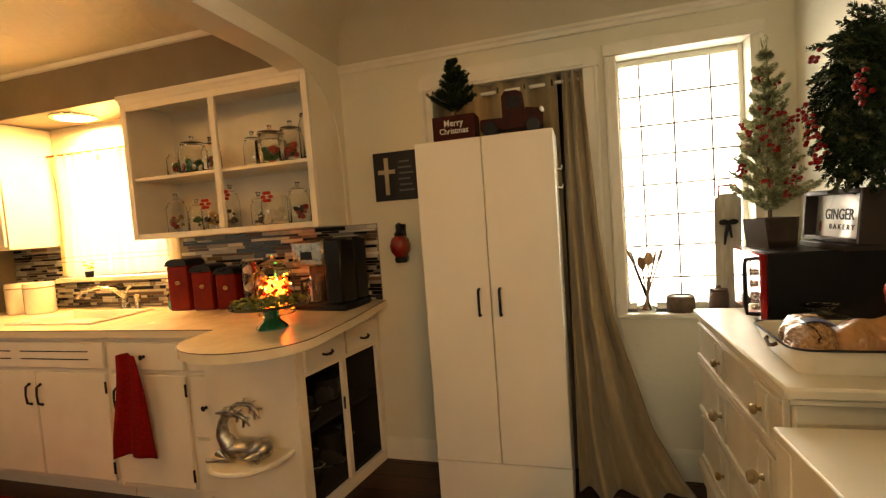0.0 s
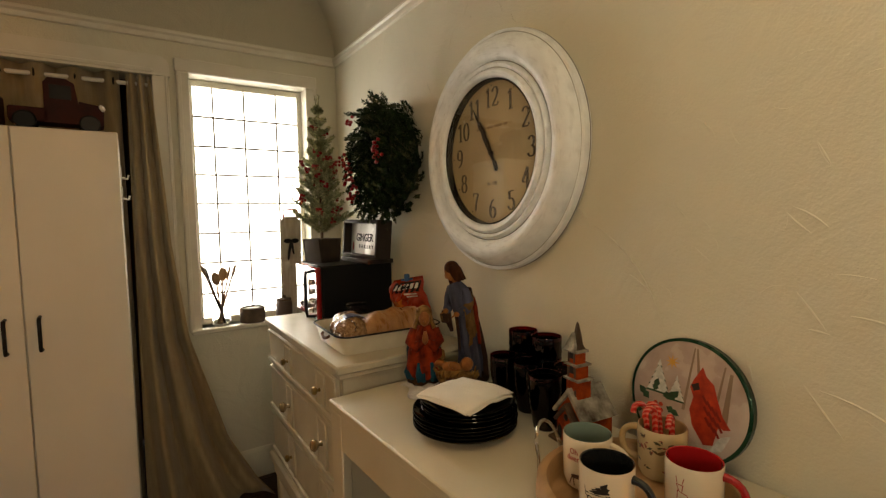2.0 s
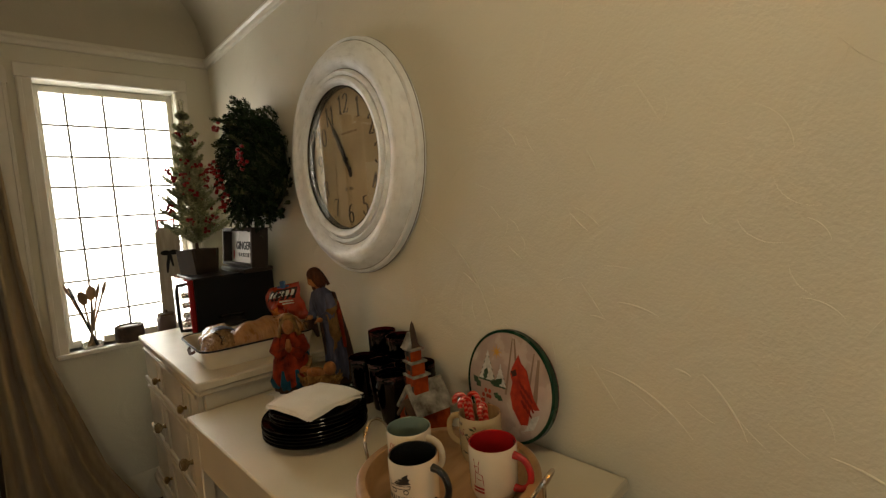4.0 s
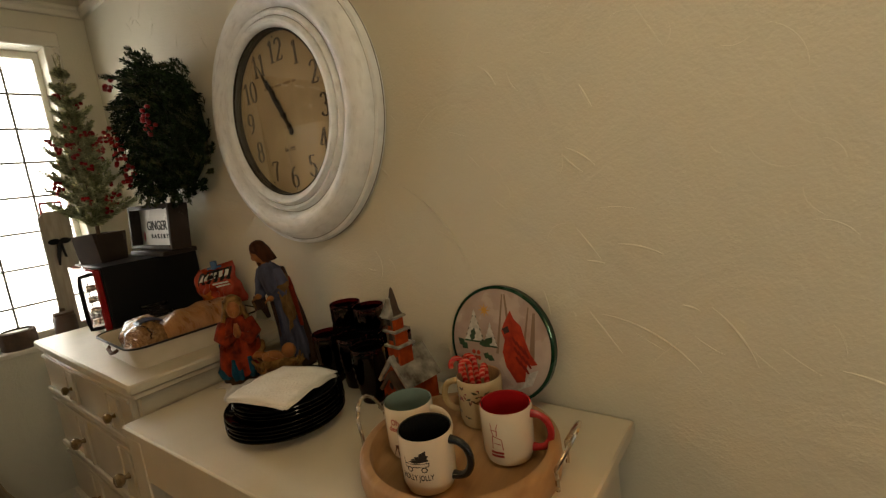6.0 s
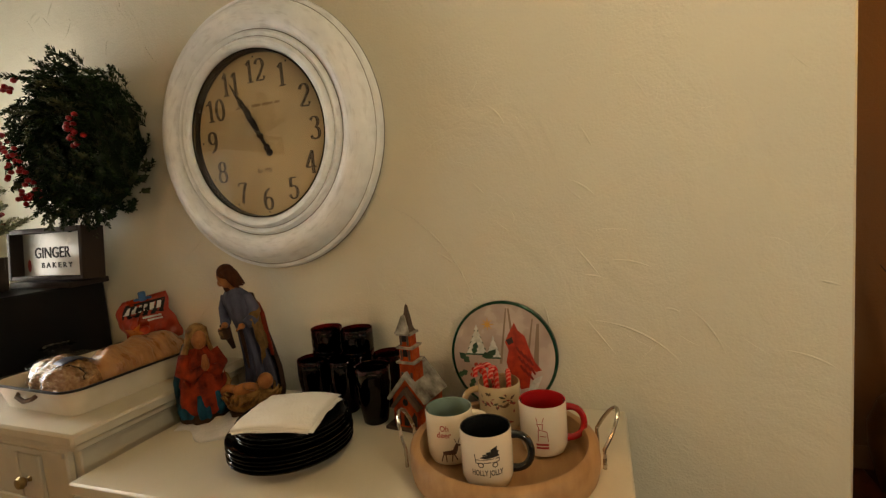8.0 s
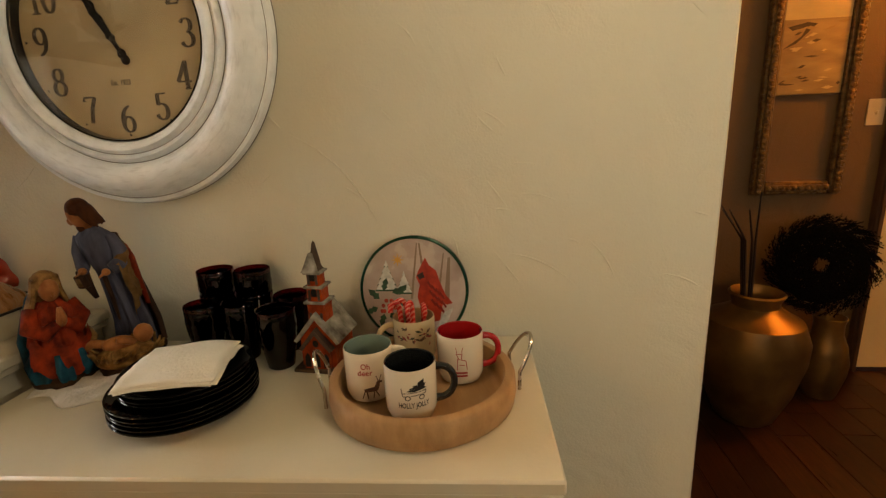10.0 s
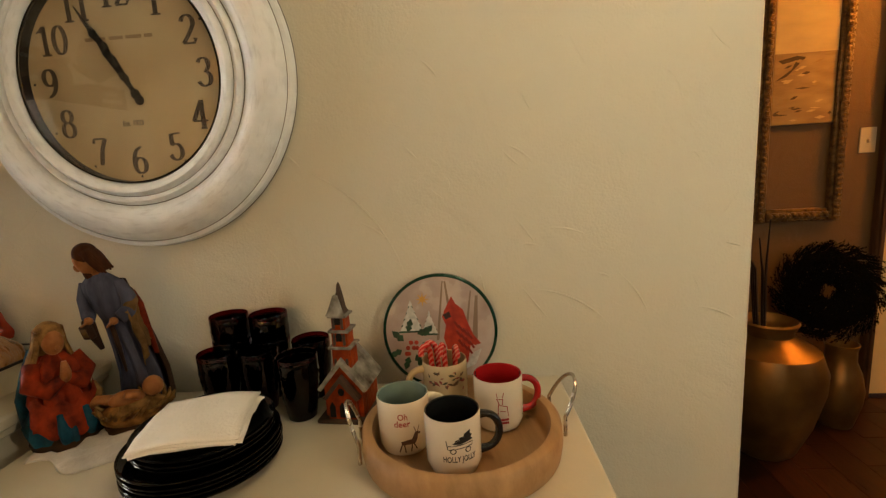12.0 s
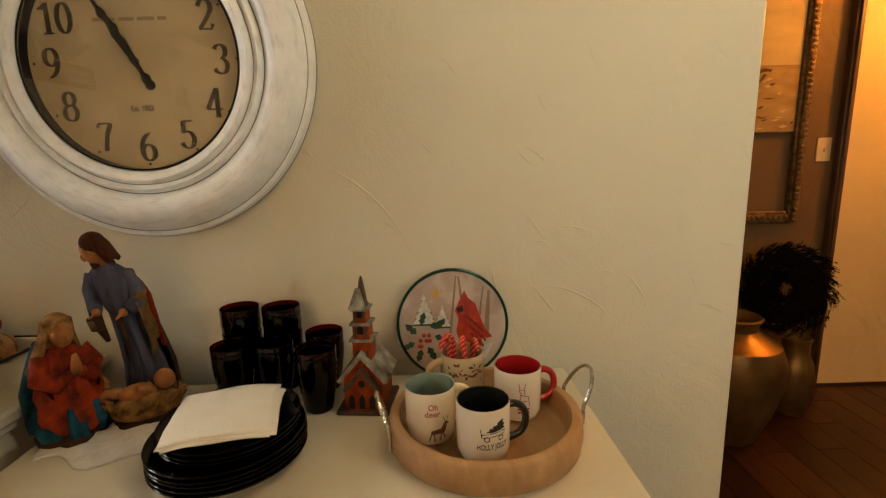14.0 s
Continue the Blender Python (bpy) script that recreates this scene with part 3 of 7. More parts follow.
# dish towel over the cabinet drawer
def towel_fn(u, v):
    zz = 0.775 - v * 0.50
    wd = 0.055 + 0.06 * v
    fold = 0.018 * math.sin(u * 9 + v * 2)
    return (-1.70 + (u - 0.5) * 2 * wd + 0.01 * math.sin(v * 5), 2.085 - fold * (0.4 + 0.6 * v) - 0.012, zz + 0.02 * math.sin(u * 3) * v + 0.012 * math.sin(math.pi * u) * (1 - v))


solid("dish_towel", Shape().sheet(towel_fn, 24, 30), REDCLOTH, "red cloth dish towel hanging from the drawer", "towel", thick=0.006, sharp=180)

# peninsula under the arch
pn = thing("peninsula", (-0.825, 2.12, 0), "cream painted peninsula with drawers and open shelves", "cabinet")
part("end_panel", Shape().box((-0.48, 0.0, 0), (0.0, 0.02, 0.850), 0.003), CREAM, pn)
# near-black inner panels and lining carry the cupboard's shade in their colour
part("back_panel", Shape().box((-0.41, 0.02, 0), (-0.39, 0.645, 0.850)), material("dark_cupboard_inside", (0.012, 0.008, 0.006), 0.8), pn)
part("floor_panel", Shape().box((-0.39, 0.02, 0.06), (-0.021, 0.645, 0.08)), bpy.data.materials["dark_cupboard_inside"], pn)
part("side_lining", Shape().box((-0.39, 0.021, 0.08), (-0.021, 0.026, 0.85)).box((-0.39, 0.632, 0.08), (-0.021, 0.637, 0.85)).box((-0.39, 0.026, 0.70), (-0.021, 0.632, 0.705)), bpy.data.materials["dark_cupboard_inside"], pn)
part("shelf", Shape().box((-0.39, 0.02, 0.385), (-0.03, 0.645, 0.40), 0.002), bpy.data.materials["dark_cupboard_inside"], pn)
part("face_frame", Shape().box((-0.02, 0.0205, 0), (0.0, 0.06, 0.849), 0.002).box((-0.02, 0.315, 0.06), (0.0, 0.345, 0.66), 0.002).box((-0.02, 0.61, 0), (0.0, 0.645, 0.849), 0.002).box((-0.02, 0.06, 0.0), (0.0, 0.61, 0.06), 0.002).box((-0.018, 0.06, 0.655), (0.0, 0.61, 0.849), 0.002), CREAM, pn)
for a, b in ((0.05, 0.325), (0.335, 0.62)):
    d = part("drawer", Shape().box((0.0, a, 0.68), (0.018, b, 0.80), 0.005), CREAM, pn)
    part("handle", Shape().tube([(0.018, -0.04, 0), (0.036, -0.03, -0.006), (0.040, 0, -0.008), (0.036, 0.03, -0.006), (0.018, 0.04, 0)], [0.006, 0.005, 0.008, 0.005, 0.006], 8), BLACKMETAL, d, "black iron pull", (0, (a + b) / 2, 0.735))
for y in (0.30, 0.36):
    hinge(pn, pose(0.004, y, 0.45, 0, 0, 90))
ends = [(-0.385, 0.0)] + [(-0.215 + 0.170 * math.cos(radians(a)), -0.222 * math.sin(radians(a)) ** 0.8 if 0 < a < 180 else 0.0) for a in range(180, -1, -12)]
part("end_shelf", Shape().prism(ends, "z", 0.335, 0.358), LAMINATE, pn)
part("end_shelf", Shape().prism(ends, "z", 0.0, 0.05), CREAM, pn)
part("shelf_edge", Shape().tube([(x, y, 0.3465) for x, y in ends[1:]], 0.012, 8), TRIM, pn)
# the drawer side runs askew to the wall
for ob in pn.children_recursive:
    if ob.name.startswith(("end_shelf", "shelf_edge")):
        continue
    ob.location.x += 0.16 * ob.location.y
    for v in ob.data.vertices:
        if not ob.name.startswith(("hinge", "handle")):
            v.co.x += 0.16 * v.co.y

ENAMELPOT = material("dark_enamel_pot", (0.02, 0.02, 0.022), 0.25, coat=0.3)


def pot(at, r, h, lid):
    t = thing("cooking_pot", at, "dark enamel cooking pot with lid on a shelf", "pot", "pots in the peninsula")
    part("body", Shape().lathe([(0, 0), (r * 0.92, 0), (r, 0.01), (r, h), (r * 0.96, h), (r * 0.96, 0.02), (0, 0.02)], 24), ENAMELPOT, t)
    part("handle", Shape().tube([(r, -0.03, h * 0.8), (r + 0.025, -0.02, h * 0.8), (r + 0.025, 0.02, h * 0.8), (r, 0.03, h * 0.8)], 0.005, 8), CHROME, t)
    if lid:
        part("lid", Shape().lathe([(r, h), (r * 0.7, h + 0.02), (0.01, h + 0.03), (0.012, h + 0.045), (0, h + 0.05)], 24), ENAMELPOT, t)


pot((-1.0, 2.31, 0.08), 0.12, 0.13, True)
pot((-0.98, 2.58, 0.08), 0.12, 0.17, True)
pot((-0.98, 2.30, 0.40), 0.11, 0.08, False)
pot((-0.98, 2.60, 0.40), 0.10, 0.12, True)

# lying deer figure
dr = Shape()
dr.ball((0.03, 0, 0.055), (0.115, 0.05, 0.05), 20)
dr.ball((0.11, 0, 0.055), (0.05, 0.05, 0.055), 16)
dr.tube([(-0.05, 0, 0.07), (-0.085, 0, 0.13), (-0.082, 0, 0.19), (-0.06, 0, 0.235)], [0.042, 0.03, 0.023, 0.02], 14)
dr.ball((-0.045, 0, 0.25), (0.04, 0.022, 0.024), 14, 0, Matrix.Rotation(radians(15), 4, "Y"))
dr.ball((-0.012, 0, 0.24), (0.02, 0.013, 0.014), 10)
for s in (-1, 1):
    dr.tube([(-0.10, 0.02 * s, 0.04), (-0.03, 0.055 * s, 0.022), (-0.12, 0.05 * s, 0.014), (-0.14, 0.045 * s, 0.012)], [0.02, 0.016, 0.012, 0.014], 8)
    dr.tube([(0.12, 0.03 * s, 0.04), (0.05, 0.06 * s, 0.025), (0.12, 0.058 * s, 0.014)], [0.03, 0.016, 0.012], 8)
    dr.ball((-0.07, 0.03 * s, 0.265), (0.022, 0.012, 0.008), 8)
    dr.tube([(-0.05, 0.012 * s, 0.265), (-0.02, 0.035 * s, 0.285), (0.03, 0.05 * s, 0.275), (0.07, 0.045 * s, 0.24), (0.085, 0.04 * s, 0.20)], [0.010, 0.012, 0.014, 0.012, 0.005], 8)
    for p, q in (((0.0, 0.045, 0.28), (0.012, 0.05, 0.312)), ((0.03, 0.05, 0.275), (0.060, 0.055, 0.295)), ((0.06, 0.047, 0.25), (0.095, 0.05, 0.250)), ((0.04, 0.05, 0.27), (0.03, 0.05, 0.225)), ((0.065, 0.045, 0.24), (0.055, 0.045, 0.195))):
        dr.tube([(p[0], p[1] * s, p[2]), (q[0], q[1] * s, q[2])], [0.010, 0.005], 6)
solid("deer_figure", dr, SILVER, "antique silver lying deer figure on the rounded shelf", "figurine", pose(-1.05, 2.015, 0.3585, 0, 0, 6) @ Matrix.Diagonal((0.92, 0.9, 0.78, 1)), sharp=60)

# wall cabinet
uc = thing("wall_cabinet", (-1.42, 2.45, 1.312), "open cream wall cabinet with glass jars on two shelves", "cabinet")
W2 = 0.58
part("side_panel", Shape().box((-W2, 0.01, 0), (-W2 + 0.02, 0.318, 0.775)), CREAM, uc)
part("side_panel", Shape().box((W2 - 0.02, 0.01, 0), (W2, 0.318, 0.775)), CREAM, uc)
part("back_panel", Shape().box((-W2 + 0.02, 0.306, 0.02), (W2 - 0.02, 0.318, 0.755)), CREAM, uc)
part("bottom_panel", Shape().box((-W2 + 0.02, 0.01, 0), (W2 - 0.02, 0.318, 0.02)), CREAM, uc)
part("top_panel", Shape().box((-W2 + 0.02, 0.01, 0.755), (W2 - 0.02, 0.318, 0.775)), CREAM, uc)
part("shelf", Shape().box((-W2 + 0.02, 0.018, 0.322), (W2 - 0.02, 0.306, 0.340), 0.002), CREAM, uc)
part("face_frame", Shape().box((-W2, -0.01, 0), (-W2 + 0.035, 0.01, 0.74), 0.003).box((W2 - 0.035, -0.01, 0), (W2, 0.01, 0.74), 0.003).box((0.0, -0.01, 0.03), (0.036, 0.01, 0.70), 0.003).box((-W2 + 0.035, -0.009, 0), (W2 - 0.035, 0.009, 0.03), 0.003).box((-W2 + 0.035, -0.009, 0.70), (W2 - 0.035, 0.009, 0.74), 0.003), CREAM, uc)
part("crown", Shape().prism([(0.0, 0.735), (-0.014, 0.738), (-0.018, 0.752), (-0.03, 0.762), (-0.032, 0.78), (0.0, 0.78)], "x", -W2, W2), CREAM, uc)
lc = thing("wall_cabinet", (-3.25, 2.45, 1.312), "cream wall cabinet beside the sink window", "cabinet")
part("body", Shape().box((-0.245, 0, 0), (0.245, 0.318, 0.775), 0.003), CREAM, lc)
ld = part("door", Shape().box((-0.235, -0.02, 0.02), (0.235, -0.001, 0.75), 0.006), CREAM, lc)
bow_handle(ld, (0.19, -0.02, 0.12), 0.09)
hinge(ld, (-0.235, -0.018, 0.6))

FILL = {"red": material("red_filling", (0.45, 0.02, 0.015), 0.45, other=(0.30, 0.01, 0.01), scale=60), "green": material("green_filling", (0.05, 0.16, 0.05), 0.6, other=(0.02, 0.09, 0.03), scale=60),
        "gold": material("gold_filling", (0.55, 0.35, 0.12), 0.5, other=(0.4, 0.2, 0.05), scale=60), "white": material("white_filling", (0.75, 0.72, 0.66), 0.8, scale=60), "dark": material("dark_filling", (0.05, 0.02, 0.015), 0.6, scale=60)}


def jar(x, y, z, r, h, fill, tall_lid=True, bow=False):
    t = thing("glass_jar", (x, y, z), "clear glass jar with Christmas filling and a knobbed lid", "jar", "jars in the wall cabinet")
    part("body", Shape().lathe([(0, 0), (r * 0.9, 0), (r, 0.012), (r, h * 0.8), (r * 0.75, h * 0.95), (r * 0.75, h), (r * 0.72, h), (r * 0.72, h * 0.94), (r * 0.96, h * 0.79), (r * 0.96, 0.014), (0, 0.008)], 22), GLASS, t)
    if tall_lid:
        part("lid", Shape().lathe([(r * 0.82, h + 0.001), (r * 0.8, h + 0.012), (r * 0.3, h + 0.028), (0.008, h + 0.034), (0.014, h + 0.048), (0, h + 0.056)], 22), GLASS, t)
    rg = random.Random(int(x * 1000))
    for c, n in fill:
        sh = Shape()
        for _ in range(2 * n):
            a, q = rg.random() * 6.28, r * 0.60 * rg.random()
            s = r * (0.16 + 0.18 * rg.random())
            sh.ball((q * math.cos(a), q * math.sin(a), 0.02 + s + rg.random() * h * 0.35), (s, s * 0.8, s * 0.8), 8)
        part("filling", sh, FILL[c], t, c + " filling")
    if bow:
        sh = Shape()
        for a in range(0, 360, 60):
            sh.ball((0.022 * math.cos(radians(a)), -r * 0.8 - 0.01, h * 0.95 + 0.022 * math.sin(radians(a))), (0.016, 0.01, 0.010), 8)
        part("bow", sh, FILL["red"], t, "red ribbon bow")


SH1, SH2 = 1.312 + 0.0205, 1.312 + 0.3405
for x, r, h, f, lid in ((-1.80, 0.06, 0.13, [("red", 4), ("green", 4)], False), (-1.66, 0.075, 0.16, [("white", 3), ("green", 5)], True), (-1.53, 0.05, 0.14, [("red", 4), ("green", 3)], True),
                        (-1.30, 0.05, 0.15, [("white", 3)], True), (-1.19, 0.082, 0.17, [("red", 5), ("green", 4)], True), (-1.045, 0.065, 0.17, [("red", 5), ("dark", 2)], True), (-0.92, 0.05, 0.22, [("red", 3), ("green", 5)], True)):
    jar(x, 2.585 + 0.03 * math.sin(x * 9), SH2, r, h, f, lid)
for x, r, h, f, lid, bow in ((-1.83, 0.055, 0.18, [("gold", 5), ("red", 2)], True, False), (-1.71, 0.05, 0.14, [("green", 5)], True, False), (-1.60, 0.07, 0.16, [("gold", 5), ("dark", 3)], False, True), (-1.48, 0.045, 0.20, [("dark", 4)], True, True),
                        (-1.27, 0.045, 0.14, [("dark", 4)], True, False), (-1.155, 0.075, 0.16, [("white", 6)], False, True), (-1.02, 0.06, 0.17, [("red", 5), ("dark", 3)], True, False), (-0.915, 0.045, 0.22, [("dark", 6)], True, False)):
    jar(x, 2.59 + 0.03 * math.sin(x * 7), SH1, r, h, f, lid, bow)

# sink window curtain
def drape(x0, x1, z0, z1, y, waves, amp, tie=0.0):
    def fn(u, v):
        pull = tie * math.sin(math.pi * min(v * 1.3, 1)) * (1 if x0 > (x0 + x1) / 2 else 1)
        x = x0 + (x1 - x0) * u + pull * (0.5 - u) * (x1 - x0)
        return (x, y + amp * math.sin(u * waves * 6.283) * (0.5 + 0.5 * v), z1 + (z0 - z1) * v + 0.006 * math.sin(u * 40))
    return fn


sc = thing("sink_curtain", (0, 0, 0), "cream sheer curtains glowing with daylight over the sink", "curtain")
tr = material("glowing_sheer", (0.85, 0.62, 0.30), 0.9)
nt = tr.node_tree
mixer, sheer_t = nt.nodes.new("ShaderNodeMixShader"), nt.nodes.new("ShaderNodeBsdfTranslucent")
sheer_t.inputs[0].default_value = (0.95, 0.80, 0.50, 1)
mixer.inputs[0].default_value = 0.45
nt.links.new(nt.nodes["Principled BSDF"].outputs[0], mixer.inputs[1])
nt.links.new(sheer_t.outputs[0], mixer.inputs[2])
nt.links.new(mixer.outputs[0], nt.nodes["Material Output"].inputs[0])
part("panel", Shape().sheet(drape(-2.97, -2.55, 1.11, 1.915, WY - 0.05, 5, 0.016, 0.2), 50, 16), tr, sc, sharp=180)
part("panel", Shape().sheet(drape(-2.53, -2.03, 1.11, 1.905, WY - 0.055, 6, 0.016), 60, 16), tr, sc, sharp=180)
part("rod", Shape().tube([(-3.0, WY - 0.05, 1.91), (-2.0, WY - 0.05, 1.905)], 0.007, 10), material("brown_wood_rod", (0.25, 0.13, 0.05), 0.5), sc)
for zz in (1.235, 1.205):
    part("cord", Shape().tube([(-2.95, WY - 0.085, zz), (-2.03, WY - 0.085, zz + 0.008)], 0.0015, 6), BLACKMETAL, sc)
structure("sill_kitchen", Shape().box((-3.0, WY - 0.085, 1.072), (-2.02, WY - 0.0005, 1.098), 0.004), TRIM, "white window sill above the sink", "sill")
sp2 = thing("potted_plant", (-2.72, WY - 0.062, 1.098), "small yellow flowering plant in a dark pot", "plant")
part("pot", Shape().lathe([(0, 0), (0.03, 0), (0.036, 0.04), (0.032, 0.04), (0.028, 0.006), (0, 0.006)], 16, None, 0, None, 1, 0.55), BLACKPLASTIC, sp2)
lf = Shape()
for i in range(14):
    a = i * 2.4
    lf.ball((0.035 * math.cos(a), 0.012 * math.sin(a), 0.06 + 0.05 * (i % 5) / 5), (0.018, 0.007, 0.006), 6)
part("leaves", lf, material("yellow_leaf", (0.6, 0.5, 0.03), 0.6), sp2)

ft = thing("soffit_light", (-2.55, 2.60, 2.0915), "round recessed lamp under the soffit, switched on", "lamp")
part("ring", Shape().lathe([(0.10, 0), (0.125, 0), (0.125, -0.008), (0.105, -0.014), (0.10, -0.008), (0.10, 0)], 32), CHROME, ft)
part("diffuser", Shape().lathe([(0, -0.002), (0.099, -0.002), (0.099, -0.006), (0, -0.012)], 32), glowing("lamp_glow", (1.0, 0.78, 0.45), 14), ft, "glowing lamp glass")
# fitting for the added dining lamp, never in view
dl = thing("dining_ceiling_light", (0.55, 0.35, TOP), "added round ceiling lamp with warm glowing glass, out of view", "lamp")
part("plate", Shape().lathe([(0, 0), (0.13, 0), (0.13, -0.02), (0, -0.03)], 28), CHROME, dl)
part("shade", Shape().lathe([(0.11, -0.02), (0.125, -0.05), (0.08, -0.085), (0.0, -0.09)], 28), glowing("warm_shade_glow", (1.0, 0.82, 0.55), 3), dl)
# fitting for the added pendant lamp, never in view
pd = thing("pendant_light", (0.0, -0.25, 1.36), "added pendant lamp with a shallow brass shade, out of view", "lamp")
part("shade", Shape().lathe([(0.125, 0.06), (0.120, 0.075), (0.085, 0.115), (0.03, 0.13), (0, 0.131)], 36), BRASS, pd, "shallow brass shade", None, True, 0.001, 180)
part("bulb", Shape().lathe([(0.014, 0.105), (0.014, 0.07), (0.024, 0.05), (0.030, 0.03), (0.022, 0.008), (0, 0.0)], 20, Matrix.Translation((0, 0, 0.012))), glowing("pendant_bulb", (1.0, 0.86, 0.62), 3), pd)
part("cord", Shape().tube([(0, 0, 0.13), (0, 0, TOP - 1.36)], 0.003, 8), BLACKPLASTIC, pd)
part("ceiling_rose", Shape().lathe([(0, TOP - 1.362), (0.05, TOP - 1.362), (0.045, TOP - 1.385), (0, TOP - 1.39)], 24), CHROME, pd)
kl = thing("kitchen_ceiling_light", (-2.3, 1.0, 2.345), "round ceiling lamp with glowing glass", "lamp")
part("plate", Shape().lathe([(0, 0), (0.14, 0), (0.14, -0.02), (0, -0.03)], 28), CHROME, kl)
part("shade", Shape().lathe([(0.12, -0.02), (0.13, -0.05), (0.09, -0.09), (0.0, -0.10)], 28), glowing("shade_glow", (1.0, 0.72, 0.38), 6), kl)
hl = thing("hall_ceiling_light", (2.1, -1.75, TOP), "round ceiling lamp with amber glass", "lamp")
part("plate", Shape().lathe([(0, 0), (0.12, 0), (0.12, -0.02), (0, -0.03)], 28), BRASS, hl)
part("shade", Shape().lathe([(0.10, -0.02), (0.12, -0.06), (0.08, -0.12), (0.0, -0.14)], 28), glowing("amber_glow", (1.0, 0.55, 0.18), 4), hl)

# things on the worktop
def canister(x, y, w, h):
    t = thing("canister", pose(x, y, 0.8905, 0, 0, 4), "red painted wooden canister with dark scalloped top", "canister", "red canisters")
    part("body", Shape().box((-w / 2, -w / 2, 0), (w / 2, w / 2, h), 0.008), material("red_canister_paint", (0.15, 0.006, 0.004), 0.45, other=(0.08, 0.003, 0.002), scale=12, spec=0.15), t)
    part("lid", Shape().prism([(-w / 2 - 0.006, h), (w / 2 + 0.006, h)] + [(w / 2 * math.cos(radians(a)), h + 0.012 + 0.028 * math.sin(radians(a))) for a in range(0, 181, 15)], "y", -w / 2 - 0.006, w / 2 + 0.006), BLACKPLASTIC, t)
    part("badge", Shape().ball((0, -w / 2 - 0.001, h * 0.62), (0.016, 0.004, 0.012), 10), BRASS, t)


canister(-1.86, 2.63, 0.14, 0.26)
canister(-1.69, 2.625, 0.135, 0.22)
canister(-1.540, 2.63, 0.125, 0.20)
for i, x in enumerate((-3.20, -3.03)):
    t = thing("ribbed_crock", (x, 2.60, 0.8905), "white ribbed ceramic crock beside the sink", "crock", "white crocks")
    part("body", Shape().lathe([(0, 0), (0.075, 0), (0.082, 0.01), (0.082, 0.19), (0.078, 0.20), (0.074, 0.19), (0.074, 0.012), (0, 0.01)], 48, None, 0, lambda a, z: 1 + 0.012 * math.cos(24 * a)), ENAMEL, t)
    part("band", Shape().lathe([(0.083, 0.165), (0.0855, 0.168), (0.083, 0.172)], 32), BRASS, t)
dj = thing("candy_jar", (-1.385, 2.63, 0.8905), "tall glass jar of red Christmas sweets", "jar")
part("body", Shape().lathe([(0, 0), (0.065, 0), (0.07, 0.01), (0.07, 0.25), (0.066, 0.26), (0.066, 0.012), (0, 0.01)], 24), GLASS, dj)
sh = Shape()
for i in range(46):
    a = i * 2.39
    sh.ball((0.042 * math.cos(a) * (i % 3) / 2, 0.042 * math.sin(a) * (i % 3) / 2, 0.025 + 0.0045 * i), 0.019, 7, i % 3)
part("sweets", sh, [FILL["red"], FILL["gold"], FILL["white"]], dj)
cs = thing("cake_stand", (-0.915, 2.12, 0.8905), "green glass cake stand holding leafy greenery", "cake stand")
GREENGLASS = material("green_pressed_glass", (0.006, 0.10, 0.045), 0.12, coat=0.6)
part("foot", Shape().lathe([(0, 0), (0.064, 0), (0.060, 0.012), (0.036, 0.035), (0.028, 0.055), (0.036, 0.088), (0, 0.090)], 40, None, 0, lambda a, z: 1 + 0.05 * math.cos(10 * a)), GREENGLASS, cs)
part("plate", Shape().lathe([(0, 0.088), (0.12, 0.092), (0.168, 0.100), (0.172, 0.112), (0.166, 0.112), (0.12, 0.100), (0.0, 0.098)], 48), material("dark_green_glass_plate", (0.008, 0.022, 0.012), 0.10, coat=0.5), cs)
gr = Shape()
for i in range(160):
    a = RNG.random() * 6.283
    q = 0.15 * RNG.random() ** 0.6
    gr.ball((q * math.cos(a), q * math.sin(a), 0.108 + 0.024 * RNG.random()), (0.018 * (0.5 + RNG.random() * 0.7), 0.008, 0.005), 6, 0, Matrix.Rotation(a + RNG.uniform(-0.9, 0.9), 4, "Z") @ Matrix.Rotation(RNG.uniform(-0.5, 0.5), 4, "Y"))
part("greenery", gr, material("olive_greenery", (0.16, 0.17, 0.025), 0.7, other=(0.05, 0.08, 0.015), scale=50, island=0.4), cs)
lj = thing("lighted_jar", (-1.12, 2.44, 0.8905), "clear glass jar filled with lit fairy lights", "lighted jar")
part("jar", Shape().lathe([(0.090, 0.0), (0.094, 0.01), (0.095, 0.17), (0.085, 0.21), (0.062, 0.225), (0.062, 0.245)], 32), clear("thin_dome_glass", (1.0, 0.97, 0.95), 0.0, 1.12), lj, "clear glass jar", thick=0.002)
part("lid", Shape().lathe([(0.066, 0.246), (0.064, 0.256), (0.03, 0.270), (0.010, 0.276), (0.018, 0.292), (0, 0.300)], 28), GLASS, lj, "knobbed glass lid")
inner = Shape()
for i in range(40):
    a, q = RNG.random() * 6.283, 0.07 * RNG.random() ** 0.5
    inner.ball((q * math.cos(a), q * math.sin(a), 0.016 + 0.17 * RNG.random() ** 1.4), 0.012, 8, i % 2)
part("ornaments", inner, [FILL["red"], FILL["gold"]], lj)
BULBS = [glowing("red_bulb", (1.0, 0.05, 0.008), 9), glowing("amber_bulb", (1.0, 0.14, 0.012), 9), glowing("green_bulb", (0.05, 0.9, 0.15), 3), glowing("white_bulb", (1.0, 0.5, 0.15), 10)]
wire = Shape()
prev = None
